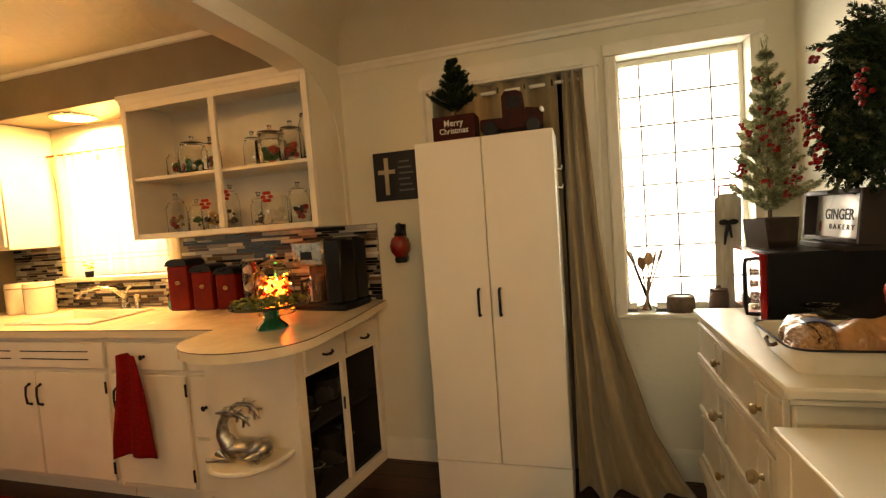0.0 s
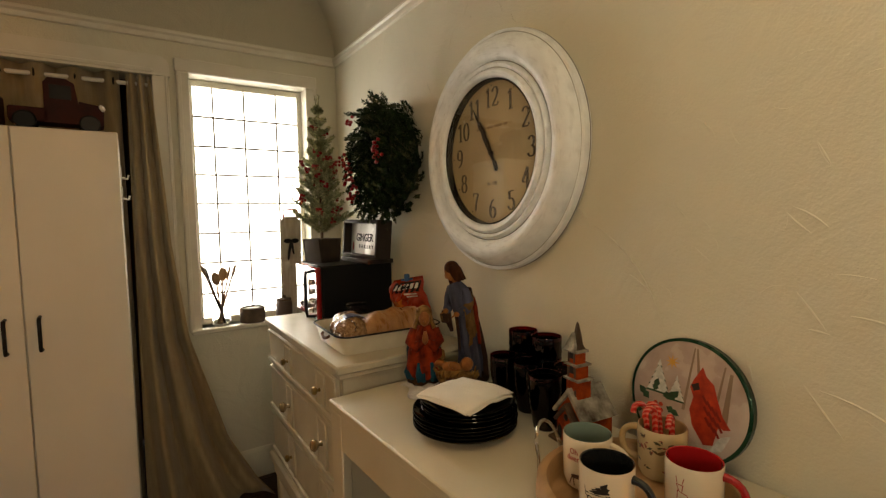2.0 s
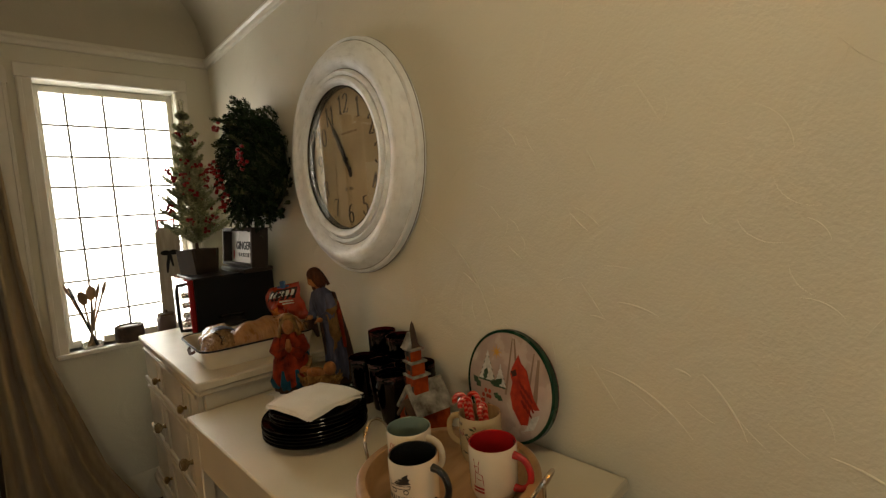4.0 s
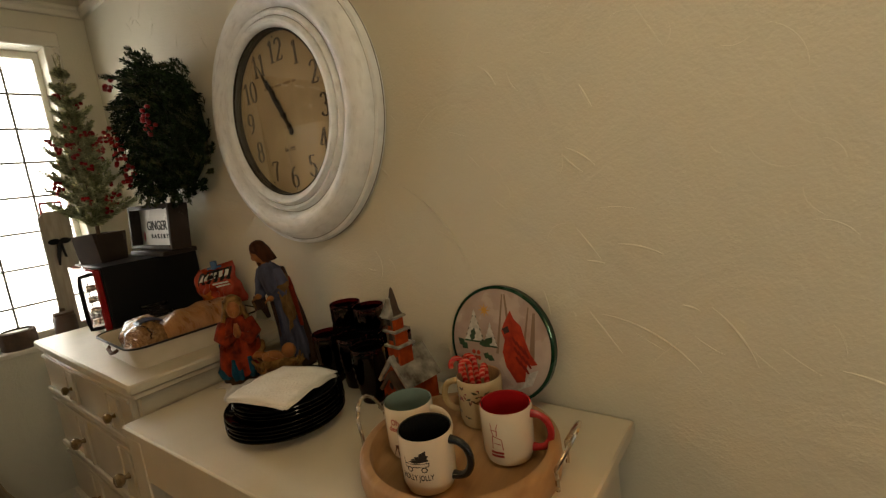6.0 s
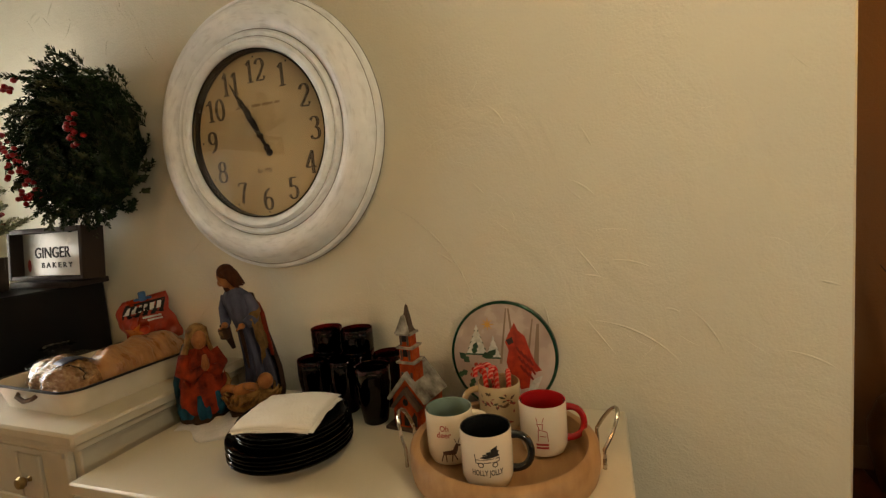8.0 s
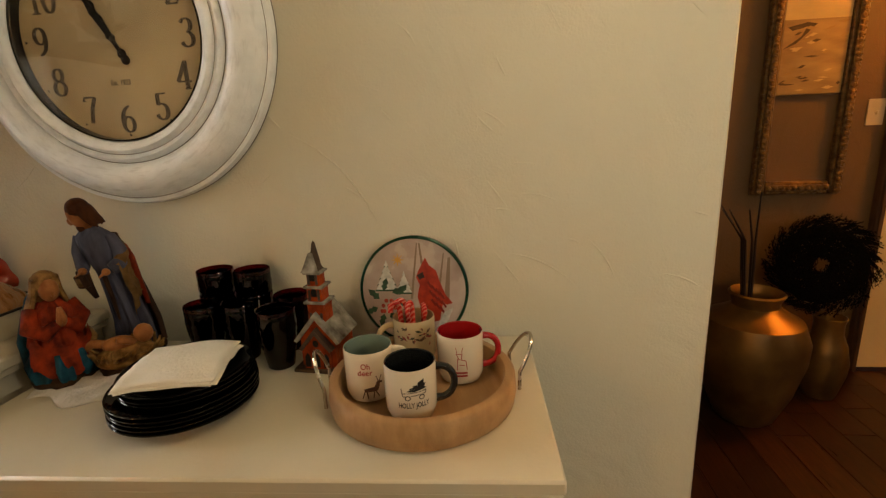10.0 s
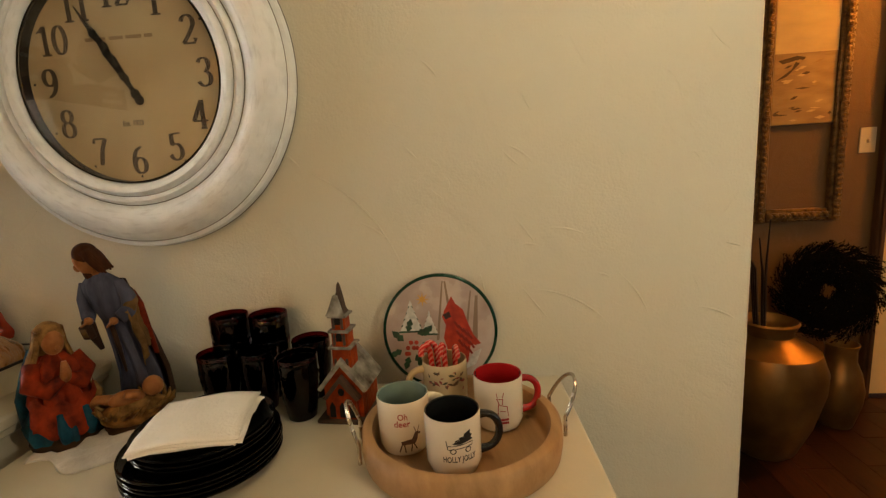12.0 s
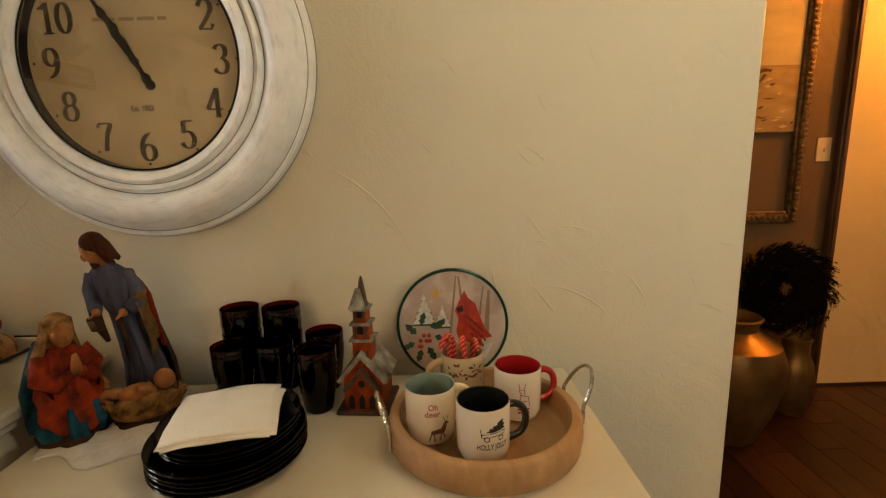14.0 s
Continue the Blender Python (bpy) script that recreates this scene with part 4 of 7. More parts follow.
for i in range(84):
    a, q = RNG.random() * 6.283, 0.05 + 0.035 * RNG.random()
    here = Vector((q * math.cos(a), q * math.sin(a), 0.02 + 0.18 * RNG.random()))
    if prev is not None:
        wire.tube([prev, here], 0.0007, 4)
    prev = here
    part("bulb", Shape().ball(here, 0.0046, 6), BULBS[(0, 1, 0, 1, 3, 0, 2)[i % 7]], lj)
part("wire", wire, BLACKPLASTIC, lj)
cm = thing("coffee_maker", pose(-0.885, 2.60, 0.8905, 0, 0, -8), "black and steel drip coffee maker with glass carafe", "coffee maker")
part("base", Shape().box((-0.16, -0.12, 0), (0.16, 0.11, 0.035), 0.008), BLACKPLASTIC, cm)
part("tank", Shape().box((-0.155, 0.0, 0.035), (0.155, 0.11, 0.36), 0.012), BLACKPLASTIC, cm)
hd = part("head", Shape().box((-0.155, -0.12, 0.225), (0.05, -0.001, 0.355), 0.012), CHROME, cm, "brushed steel brew head")
part("display", Shape().box((-0.09, -0.124, 0.26), (-0.02, -0.118, 0.30), 0.002), BLACKPLASTIC, hd)
part("side_cover", Shape().box((0.051, -0.123, 0.036), (0.156, -0.001, 0.357), 0.01), BLACKPLASTIC, hd)
for m_ in (hd,):
    m_.data.materials[0] = material("dark_brushed_steel", (0.42, 0.39, 0.33), 0.28, metal=1.0, other=(0.22, 0.20, 0.17), scale=40)
part("carafe", Shape().lathe([(0, 0.037), (0.062, 0.037), (0.068, 0.05), (0.066, 0.12), (0.045, 0.165), (0.045, 0.18), (0.042, 0.18), (0.06, 0.12), (0.06, 0.045), (0, 0.042)], 24, Matrix.Translation((-0.05, -0.055, 0))), GLASS, cm)
part("carafe_handle", Shape().tube([(-0.06, -0.09, 0.16), (-0.095, -0.125, 0.15), (-0.095, -0.125, 0.08), (-0.07, -0.10, 0.06)], 0.009, 8), BLACKPLASTIC, cm)
solid("kitchen_mat", Shape().box((-3.0, 1.25, 0.0005), (-1.75, 2.06, 0.0105), 0.004), REDCLOTH, "red mat on the kitchen floor", "mat")

# ---- eating corner: tall cabinet and doorway ----
tc_ = thing("storage_cabinet", (-0.015, 2.44, 0), "tall white laminate storage cabinet with two doors", "cabinet")
part("body", Shape().box((-0.302, 0.002, 0.0), (0.302, 0.285, 1.646), 0.002), WHITEBOARD, tc_)
for s, hx in ((-1, -0.05), (1, 0.042)):
    a, b = (-0.301, -0.002) if s < 0 else (0.002, 0.301)
    d = part("door", Shape().box((a, -0.016, 0.198), (b, 0.0, 1.644), 0.0025), WHITEBOARD, tc_)
    hd = Shape().tube([(hx, -0.016, 0.87), (hx, -0.042, 0.872), (hx, -0.046, 0.885), (hx, -0.046, 0.972), (hx, -0.042, 0.985), (hx, -0.016, 0.987)], 0.006, 8)
    part("handle", hd, BLACKMETAL, d, "black bar handle")
part("plinth", Shape().box((-0.301, -0.014, 0.0), (0.301, 0.001, 0.194), 0.002), WHITEBOARD, tc_)
for z in (1.50, 1.42):
    h = thing("adhesive_hook", (0.2868, 2.52, z), "small white adhesive hook on the cabinet's side", "hook", "hooks on the cabinet")
    part("plate", Shape().box((0, -0.015, -0.03), (0.004, 0.015, 0.03), 0.002), WHITEBOARD, h)
    part("prong", Shape().tube([(0.004, 0, -0.015), (0.022, 0, -0.02), (0.026, 0, -0.004)], 0.004, 6), WHITEBOARD, h)

cu = thing("doorway_curtain", (0, 0, 0), "taupe grommet curtain drawn aside in the doorway", "curtain")


def right_edge(z):
    pts = [(2.0, 0.412), (1.22, 0.452), (0.80, 0.500), (0.32, 0.633), (0.1, 0.745), (0.0, 0.82)]
    for (za, xa), (zb, xb) in zip(pts, pts[1:]):
        if z >= zb:
            return xb + (xa - xb) * (z - zb) / (za - zb)
    return 0.83


def bundle(u, v):
    z = 1.955 * (1 - v) + 0.004
    x0 = 0.325 - 0.02 * v
    x1 = right_edge(z)
    amp = 0.020 + 0.030 * v
    x = x0 + (x1 - x0) * u
    y = 2.785 - 0.115 * min(1, v * 3.2) - 0.05 * v + amp * math.sin((u + 0.35 * u * (1 - u)) * 6.283 * 2.6 + 0.5 * math.sin(v * 3)) + 0.3 * amp * math.sin(u * 31 + v * 4)
    if v > 0.94:
        k = (v - 0.94) / 0.06
        y -= 0.03 * k
    return (x, y, z)


part("side_panel", Shape().sheet(bundle, 90, 60), CURTAIN, cu, "", None, True, 0.003, 180)
part("middle_panel", Shape().sheet(lambda u, v: (-0.30 + 0.60 * u, 2.80 + 0.03 * math.sin(u * 6.283 * 5), 1.945 * (1 - v) + 0.01), 90, 8), CURTAIN, cu, "", None, True, 0.003, 180)
for i in range(5):
    x = -0.24 + 0.13 * i
    part("grommet", Shape().tube([(x, 2.79 + 0.022 * math.cos(a), 1.915 + 0.022 * math.sin(a)) for a in [k * math.pi / 6 for k in range(12)]], 0.004, 6, closed=True), BLACKMETAL, cu)
solid("curtain_rod", Shape().tube([(-0.309, 2.79, 1.908), (0.419, 2.79, 1.918)], 0.009, 12).tube([(-0.309, 2.79, 1.908), (-0.285, 2.79, 1.9085)], 0.013, 12), WHITEBOARD, "white tension rod in the doorway", "curtain rod")

# needles of artificial greenery
def sprig(sh, o, d, ln, n, needle, mi=0, w=0.0016):
    d = Vector(d).normalized()
    s = d.orthogonal().normalized()
    t = d.cross(s)
    o = Vector(o)
    sh.tube([o, o + d * ln], [0.0016, 0.0008], 3, mi)
    for i in range(n):
        f = (i + RNG.random()) / n
        a = RNG.random() * 6.283
        out = (s * math.cos(a) + t * math.sin(a))
        p = o + d * ln * f
        q = p + (out * 0.8 + d * 0.75) * needle * (0.7 + 0.5 * RNG.random()) * (1 - 0.4 * f)
        side = out.cross(d).normalized() * w
        k = len(sh.v)
        mid = p.lerp(q, 0.5)
        sh.v += [tuple(p), tuple(mid + side), tuple(q), tuple(mid - side)]
        sh.face((k, k + 1, k + 2, k + 3), mi)


FROST = material("frosted_green_needles", (0.54, 0.53, 0.34), 0.7, other=(0.18, 0.21, 0.10), scale=25, island=0.5, spec=0.2)
DARKGREEN = material("dark_green_needles", (0.024, 0.044, 0.016), 0.65, other=(0.009, 0.018, 0.008), scale=25, island=0.5, spec=0.15)
OLIVE = material("olive_needles", (0.06, 0.07, 0.022), 0.65, other=(0.03, 0.035, 0.012), scale=25, island=0.4)
BERRY = material("red_berry", (0.36, 0.012, 0.012), 0.28, other=(0.24, 0.008, 0.01), scale=40)
BARK = material("brown_bark", (0.10, 0.06, 0.035), 0.85, scale=30, bump=0.2)


def small_tree(name, at, h, r, pot_shape, pot_mat, needles, label, berries, levels, seed):
    global RNG
    RNG = random.Random(seed)
    t = thing(name, at, label, "Christmas tree")
    ph = max(v[2] for v in pot_shape.v)
    part("pot", pot_shape, pot_mat, t)
    part("trunk", Shape().tube([(0, 0, ph - 0.02), (0.004, 0.002, ph + h * 0.5), (0.0, 0.0, ph + h * 0.93)], [0.007, 0.005, 0.002], 7), BARK, t)
    sh = Shape()
    for lv in range(levels):
        f = lv / (levels - 1)
        z = ph + 0.03 + (h * 0.82) * f
        ln = r * (1 - 0.78 * f) * 1.05
        for k in range(max(4, int(8 - 4 * f))):
            a = k * 6.283 / max(4, int(8 - 4 * f)) + lv * 1.1 + RNG.random() * 0.5
            up = 0.55 + 0.5 * f + RNG.random() * 0.25
            d = Vector((math.cos(a), math.sin(a), up))
            l2 = ln * (0.75 + 0.4 * RNG.random())
            sprig(sh, (0, 0, z), d, l2, int(70 + 120 * l2 / r), 0.022, 0, 0.0026)
            for q in (0.25, 0.45, 0.65):
                b = a + RNG.choice((-0.7, 0.7))
                sprig(sh, Vector((0, 0, z)) + d.normalized() * l2 * q, (math.cos(b), math.sin(b), up * 0.8), l2 * 0.55, 60, 0.020, 0, 0.0026)
    for k in range(3):
        sprig(sh, (0, 0, ph + h * 0.8), (0.08 * math.cos(k * 2.1), 0.08 * math.sin(k * 2.1), 1), h * 0.2, 40, 0.018)
    part("foliage", sh, needles, t, "", None, False)["kind"] = "stuff"
    for k in range(berries):
        f = RNG.random() * 0.85
        a = RNG.random() * 6.283
        q = r * (1 - 0.78 * f) * (0.45 + 0.45 * RNG.random())
        b = Shape()
        for j in range(6):
            b.ball((q * math.cos(a) + RNG.uniform(-0.012, 0.012), q * math.sin(a) + RNG.uniform(-0.012, 0.012), ph + 0.06 + h * 0.82 * f + RNG.uniform(-0.014, 0.014)), 0.0068, 7)
        part("berry_cluster", b, BERRY, t, "red berries")
    return t


# crate tree and toy truck on top of the cabinet
CRATE = material("dark_red_wood", (0.055, 0.012, 0.010), 0.6, other=(0.03, 0.008, 0.006), scale=20, stretch=(1, 6, 6), bump=0.1, fine=60, spec=0.12)
LETTER = material("white_letter_paint", (0.7, 0.68, 0.62), 0.6)
crate = Shape().box((-0.098, -0.05, 0), (0.098, -0.042, 0.115), 0.002).box((-0.098, 0.042, 0), (0.098, 0.05, 0.115), 0.002).box((-0.098, -0.042, 0), (-0.09, 0.042, 0.115), 0.002).box((0.09, -0.042, 0), (0.098, 0.042, 0.115), 0.002).box((-0.09, -0.042, 0.0), (0.09, 0.042, 0.10))
ct = small_tree("crate_tree", (-0.145, 2.535, 1.6465), 0.245, 0.115, crate, CRATE, DARKGREEN, "small dark fir in a lettered red crate on the cabinet", 0, 6, 3)
NORTHFACE = Matrix(((1, 0, 0, 0), (0, 0, -1, 0), (0, 1, 0, 0), (0, 0, 0, 1)))
for line, zz, sz in (("Merry", 0.080, 0.040), ("Christmas", 0.046, 0.036)):
    part("lettering", moved(lettering(line, sz, 0.9), Matrix.Translation((0.0, -0.0512, zz)) @ NORTHFACE), LETTER, ct, "white words " + line)
tk = thing("toy_truck", pose(0.115, 2.55, 1.6465, 0, 0, 4), "dark red vintage toy truck on the cabinet", "toy truck")
REDTIN = material("dark_red_tin", (0.05, 0.008, 0.006), 0.6, spec=0.2, other=(0.02, 0.004, 0.004), scale=15)
part("bed", Shape().box((-0.145, -0.05, 0.03), (-0.03, 0.05, 0.08), 0.006), REDTIN, tk)
cb = part("cab", Shape().prism([(-0.045, 0.03), (0.055, 0.03), (0.055, 0.10), (0.045, 0.175), (0.02, 0.19), (-0.03, 0.19), (-0.045, 0.17)], "y", -0.05, 0.05), REDTIN, tk)
part("window", Shape().box((-0.028, -0.0512, 0.115), (0.035, -0.0495, 0.165), 0.0005), BLACKPLASTIC, cb)
part("bonnet", Shape().prism([(0.055, 0.03), (0.128, 0.03), (0.13, 0.085), (0.12, 0.105), (0.055, 0.115)], "y", -0.042, 0.042), REDTIN, tk)
part("headlight", Shape().lathe([(0, 0), (0.012, 0), (0.013, 0.005), (0.010, 0.009), (0, 0.010)], 14, Matrix.Translation((0.122, -0.048, 0.095)) @ Matrix.Rotation(radians(65), 4, "Y") @ Matrix.Rotation(radians(30), 4, "X")), LETTER, tk, "pale round headlight")
for x in (-0.10, 0.085):
    for y in (-0.05, 0.05):
        w = part("wheel", Shape().lathe([(0, -0.009), (0.028, -0.009), (0.033, -0.004), (0.033, 0.004), (0.028, 0.009), (0, 0.009)], 18, Matrix.Translation((x, y, 0.033)) @ Matrix.Rotation(radians(90), 4, "X")), BLACKPLASTIC, tk)

# plaque and lantern on the wall
pq = thing("cross_plaque", (-0.545, WY, 1.423), "black wall plaque with a pale cross and lettering", "plaque")
part("board", Shape().box((-0.125, -0.016, 0), (0.125, 0.0, 0.255), 0.004), material("black_plaque_paint", (0.012, 0.012, 0.014), 0.5), pq)
part("cross", Shape().box((-0.062, -0.020, 0.03), (-0.038, -0.0155, 0.225), 0.003).box((-0.098, -0.020, 0.140), (-0.0625, -0.0155, 0.162), 0.003).box((-0.0375, -0.020, 0.140), (-0.002, -0.0155, 0.162), 0.003), material("pale_wood_cross", (0.52, 0.42, 0.28), 0.6), pq)
GREYINK = material("grey_ink", (0.10, 0.10, 0.10), 0.6)
for i in range(6):
    part("text_bar", Shape().box((0.015 + 0.006 * (i % 2), -0.0166, 0.045 + i * 0.03), (0.10 - 0.01 * (i % 3), -0.0158, 0.055 + i * 0.03)), GREYINK, pq)
ln = thing("wall_lantern", (-0.535, WY - 0.055, 1.095), "dark wall lantern with red glass", "lantern")
part("bracket", Shape().box((-0.02, 0.03, 0.01), (0.02, 0.055, 0.20), 0.004), BLACKMETAL, ln)
part("base", Shape().lathe([(0, 0), (0.03, 0), (0.035, 0.02), (0.03, 0.03), (0, 0.035)], 16), BLACKMETAL, ln)
part("globe", Shape().lathe([(0.03, 0.03), (0.052, 0.06), (0.056, 0.09), (0.045, 0.125), (0.026, 0.14)], 20), material("red_lantern_glass", (0.18, 0.006, 0.006), 0.08, coat=0.6), ln, "glossy red glass")
part("chimney", Shape().lathe([(0.026, 0.14), (0.03, 0.15), (0.018, 0.165), (0.018, 0.20), (0.0, 0.21)], 16), BLACKMETAL, ln)

# ---- window sill ----
SILL = 0.8005
us = thing("utensil_jar", (0.655, 2.785, SILL), "glass jar of wooden spoons on the window sill", "utensils")
part("jar", Shape().lathe([(0, 0), (0.038, 0), (0.042, 0.01), (0.042, 0.12), (0.039, 0.12), (0.039, 0.012), (0, 0.008)], 22), GLASS, us)
SPOON = material("spoon_wood", (0.36, 0.22, 0.10), 0.6, other=(0.26, 0.15, 0.07), scale=20, stretch=(6, 6, 1))
for i, (a, l, kind) in enumerate(((0.2, 0.30, 0), (1.3, 0.27, 1), (2.5, 0.29, 0), (3.4, 0.31, 1), (4.4, 0.25, 0), (5.4, 0.28, 2))):
    d = Vector((0.34 * math.cos(a), 0.10 * math.sin(a), 1)).normalized()
    o = Vector((-0.018 * math.cos(a), -0.015 * math.sin(a), 0.012))
    sp_ = Shape().tube([o, o + d * l * 0.8], [0.005, 0.004], 7)
    sp_.ball(o + d * l * 0.88, (0.026, 0.007, 0.034) if kind < 2 else (0.014, 0.006, 0.04), 12, 0, d.to_track_quat("Z", "Y").to_matrix().to_4x4())
    part("utensil", sp_, SPOON if kind else BLACKPLASTIC if i == 2 else SPOON, us)
cd = thing("log_candle", (0.80, 2.785, SILL), "brown bark candle holder on the window sill", "candle")
part("holder", Shape().lathe([(0, 0), (0.058, 0), (0.06, 0.006), (0.06, 0.07), (0.05, 0.075), (0.05, 0.062), (0, 0.06)], 30, None, 0, lambda a, z: 1 + 0.02 * math.sin(9 * a) + 0.012 * math.sin(17 * a)), material("grey_brown_bark", (0.13, 0.085, 0.06), 0.9, other=(0.07, 0.05, 0.035), scale=40, bump=0.4, fine=60), cd)
part("wax", Shape().lathe([(0, 0.055), (0.049, 0.055), (0.049, 0.066), (0, 0.067)], 24), LETTER, cd)
sj = thing("storage_jar", (0.955, 2.78, SILL), "small brown jar on the window sill", "jar")
part("body", Shape().lathe([(0, 0), (0.038, 0), (0.041, 0.01), (0.041, 0.08), (0.035, 0.088), (0, 0.088)], 22), material("brown_stoneware", (0.09, 0.055, 0.04), 0.4), sj)
part("lid", Shape().lathe([(0.037, 0.089), (0.037, 0.10), (0.01, 0.104), (0.01, 0.115), (0, 0.118)], 20), BARK, sj)
bd = thing("hanging_board", pose(1.0, 2.80, SILL, 4, 0, 0), "whitewashed wooden board with a bow on the sill", "wooden board")
BOARD = material("whitewashed_wood", (0.50, 0.46, 0.38), 0.75, other=(0.34, 0.30, 0.24), scale=14, stretch=(5, 5, 0.7), bump=0.15, fine=60)
part("board", Shape().prism([(-0.052, 0), (0.052, 0), (0.052, 0.50), (0.03, 0.525), (-0.03, 0.525), (-0.052, 0.50)], "y", -0.008, 0.008), BOARD, bd)
part("handle", Shape().tube([(-0.035, 0, 0.515), (-0.035, 0, 0.56), (0.035, 0, 0.56), (0.035, 0, 0.515)], 0.006, 8), BERRY, bd, "red bar handle")
part("bow", Shape().ball((-0.018, -0.014, 0.40), (0.022, 0.008, 0.013), 10).ball((0.018, -0.014, 0.40), (0.022, 0.008, 0.013), 10).tube([(0, -0.012, 0.40), (-0.012, -0.012, 0.34), (-0.016, -0.012, 0.30)], [0.008, 0.007, 0.004], 6).tube([(0, -0.012, 0.40), (0.012, -0.012, 0.33)], [0.008, 0.004], 6), BLACKPLASTIC, bd, "dark ribbon bow")

# ---- dresser ----
D0, D1, DX, DT = 1.608, 2.478, 0.788, 0.874
ds = thing("dresser", (DX, D0, 0), "cream painted dresser with moulded drawers and brass knobs", "dresser")
L = D1 - D0
part("top", Shape().box((0, -0.02, DT - 0.028), (0.482, L, DT), 0.006).box((0.012, -0.008, DT - 0.045), (0.480, L - 0.012, DT - 0.028), 0.006), DRESSER, ds)
part("body", Shape().box((0.03, 0.012, 0.21), (0.480, L - 0.02, DT - 0.045), 0.003), DRESSER, ds)
part("base_moulding", Shape().box((-0.005, -0.01, 0.215), (0.480, L + 0.005, 0.265), 0.012).box((0.01, 0.0, 0.16), (0.478, L - 0.01, 0.215), 0.004), DRESSER, ds)
for y in (0.02, L - 0.09):
    for x in (0.015, 0.42):
        part("foot", Shape().box((x, y, 0), (x + 0.06, y + 0.06, 0.16), 0.01), DRESSER, ds)
KNOBG = material("amber_glass_knob", (0.55, 0.42, 0.24), 0.08, metal=0.55, coat=1.0, other=(0.3, 0.2, 0.08), scale=80)
for z0, z1, kz in ((0.685, 0.83, 0.755), (0.475, 0.67, 0.575), (0.275, 0.46, 0.365)):
    dw = part("drawer", Shape().box((0.012, 0.03, z0), (0.03, L - 0.035, z1), 0.005).box((0.002, 0.032, z0 + 0.004), (0.012, L - 0.037, z0 + 0.022), 0.004).box((0.006, 0.032, z1 - 0.016), (0.012, L - 0.037, z1 - 0.004), 0.003), DRESSER, ds)
    for y in (0.155, L - 0.335):
        bk = part("back_plate", Shape().box((0.004, y - 0.045, z0 + 0.024), (0.013, y - 0.032, z1 - 0.018), 0.003).box((0.004, y + 0.032, z0 + 0.024), (0.013, y + 0.045, z1 - 0.018), 0.003).box((0.007, y - 0.032, z0 + 0.026), (0.013, y + 0.032, z1 - 0.02), 0.002), DRESSER, dw)
        big = 1.0 if z0 > 0.47 and z0 < 0.5 else 0.7
        part("knob", Shape().lathe([(0, 0), (0.010, 0), (0.006, 0.010), (0.017, 0.018), (0.021, 0.026), (0.016, 0.036), (0, 0.040)], 10, Matrix.Translation((0.007, y, kz)) @ Matrix.Rotation(radians(-90), 4, "Y") @ Matrix.Diagonal((big, big, big, 1))), KNOBG if big > 0.9 else BRASS, dw, "faceted amber glass knob" if big > 0.9 else "brass knob")

# ---- desk ----
K0, K1, KX, KT = 0.516, 1.552, 0.764, 0.803
dk = thing("desk", pose(0.789, K0, 0, 0, 0, 2.2), "cream painted waterfall desk holding mugs and plates", "desk")
LK = K1 - K0
part("top", Shape().box((0, 0, KT - 0.025), (0.478, LK, KT), 0.004), DESKPAINT, dk)
part("apron", Shape().box((0.006, 0.07, 0.675), (0.026, LK - 0.07, KT - 0.025), 0.003), DESKPAINT, dk)
for y in (0.004, LK - 0.074):
    part("leg_panel", Shape().box((0.004, y, 0), (0.034, y + 0.07, KT - 0.025), 0.004).box((0.034, y + 0.025, 0.0), (0.46, y + 0.045, KT - 0.025), 0.003), DESKPAINT, dk)
part("back_rail", Shape().box((0.45, 0.03, 0.55), (0.465, LK - 0.03, KT - 0.025), 0.003), DESKPAINT, dk)

# ---- on the dresser ----
MWX, MWY = 0.930, 2.165
mw = thing("microwave", pose(MWX, MWY, DT + 0.0005, 0, 0, -2), "red fronted black microwave oven on the dresser", "microwave")
REDGLOSS = material("red_gloss_enamel", (0.28, 0.012, 0.012), 0.15, coat=0.8)
MWBLACK = material("black_textured_steel", (0.010, 0.010, 0.010), 0.35, bump=0.03, fine=300, spec=0.2)
part("case", Shape().box((0.022, 0, 0.014), (0.338, 0.33, 0.240), 0.005), MWBLACK, mw)
dd = part("door", Shape().box((0, 0.005, 0.016), (0.022, 0.325, 0.236), 0.006), REDGLOSS, mw, "glossy red front")
part("window", Shape().box((-0.0018, 0.105, 0.045), (0.004, 0.31, 0.205), 0.001), material("dark_mirror_glass", (0.25, 0.25, 0.24), 0.04, metal=0.9), dd)
part("handle", Shape().tube([(0.004, 0.045, 0.03), (-0.03, 0.045, 0.034), (-0.034, 0.045, 0.06), (-0.034, 0.045, 0.19), (-0.03, 0.045, 0.216), (0.004, 0.045, 0.22)], 0.007, 10), BLACKPLASTIC, dd, "black loop handle")
for i in range(4):
    part("knob", Shape().lathe([(0, 0), (0.012, 0), (0.011, 0.014), (0, 0.016)], 14, Matrix.Translation((0, 0.078, 0.05 + 0.04 * i)) @ Matrix.Rotation(radians(-90), 4, "Y")), CHROME, dd)
for x in (0.04, 0.33):
    for y in (0.03, 0.30):
        part("foot", Shape().lathe([(0, 0), (0.012, 0), (0.012, 0.0155), (0, 0.0155)], 12, Matrix.Translation((x, y, 0))), BLACKPLASTIC, mw)
MT = DT + 0.2415
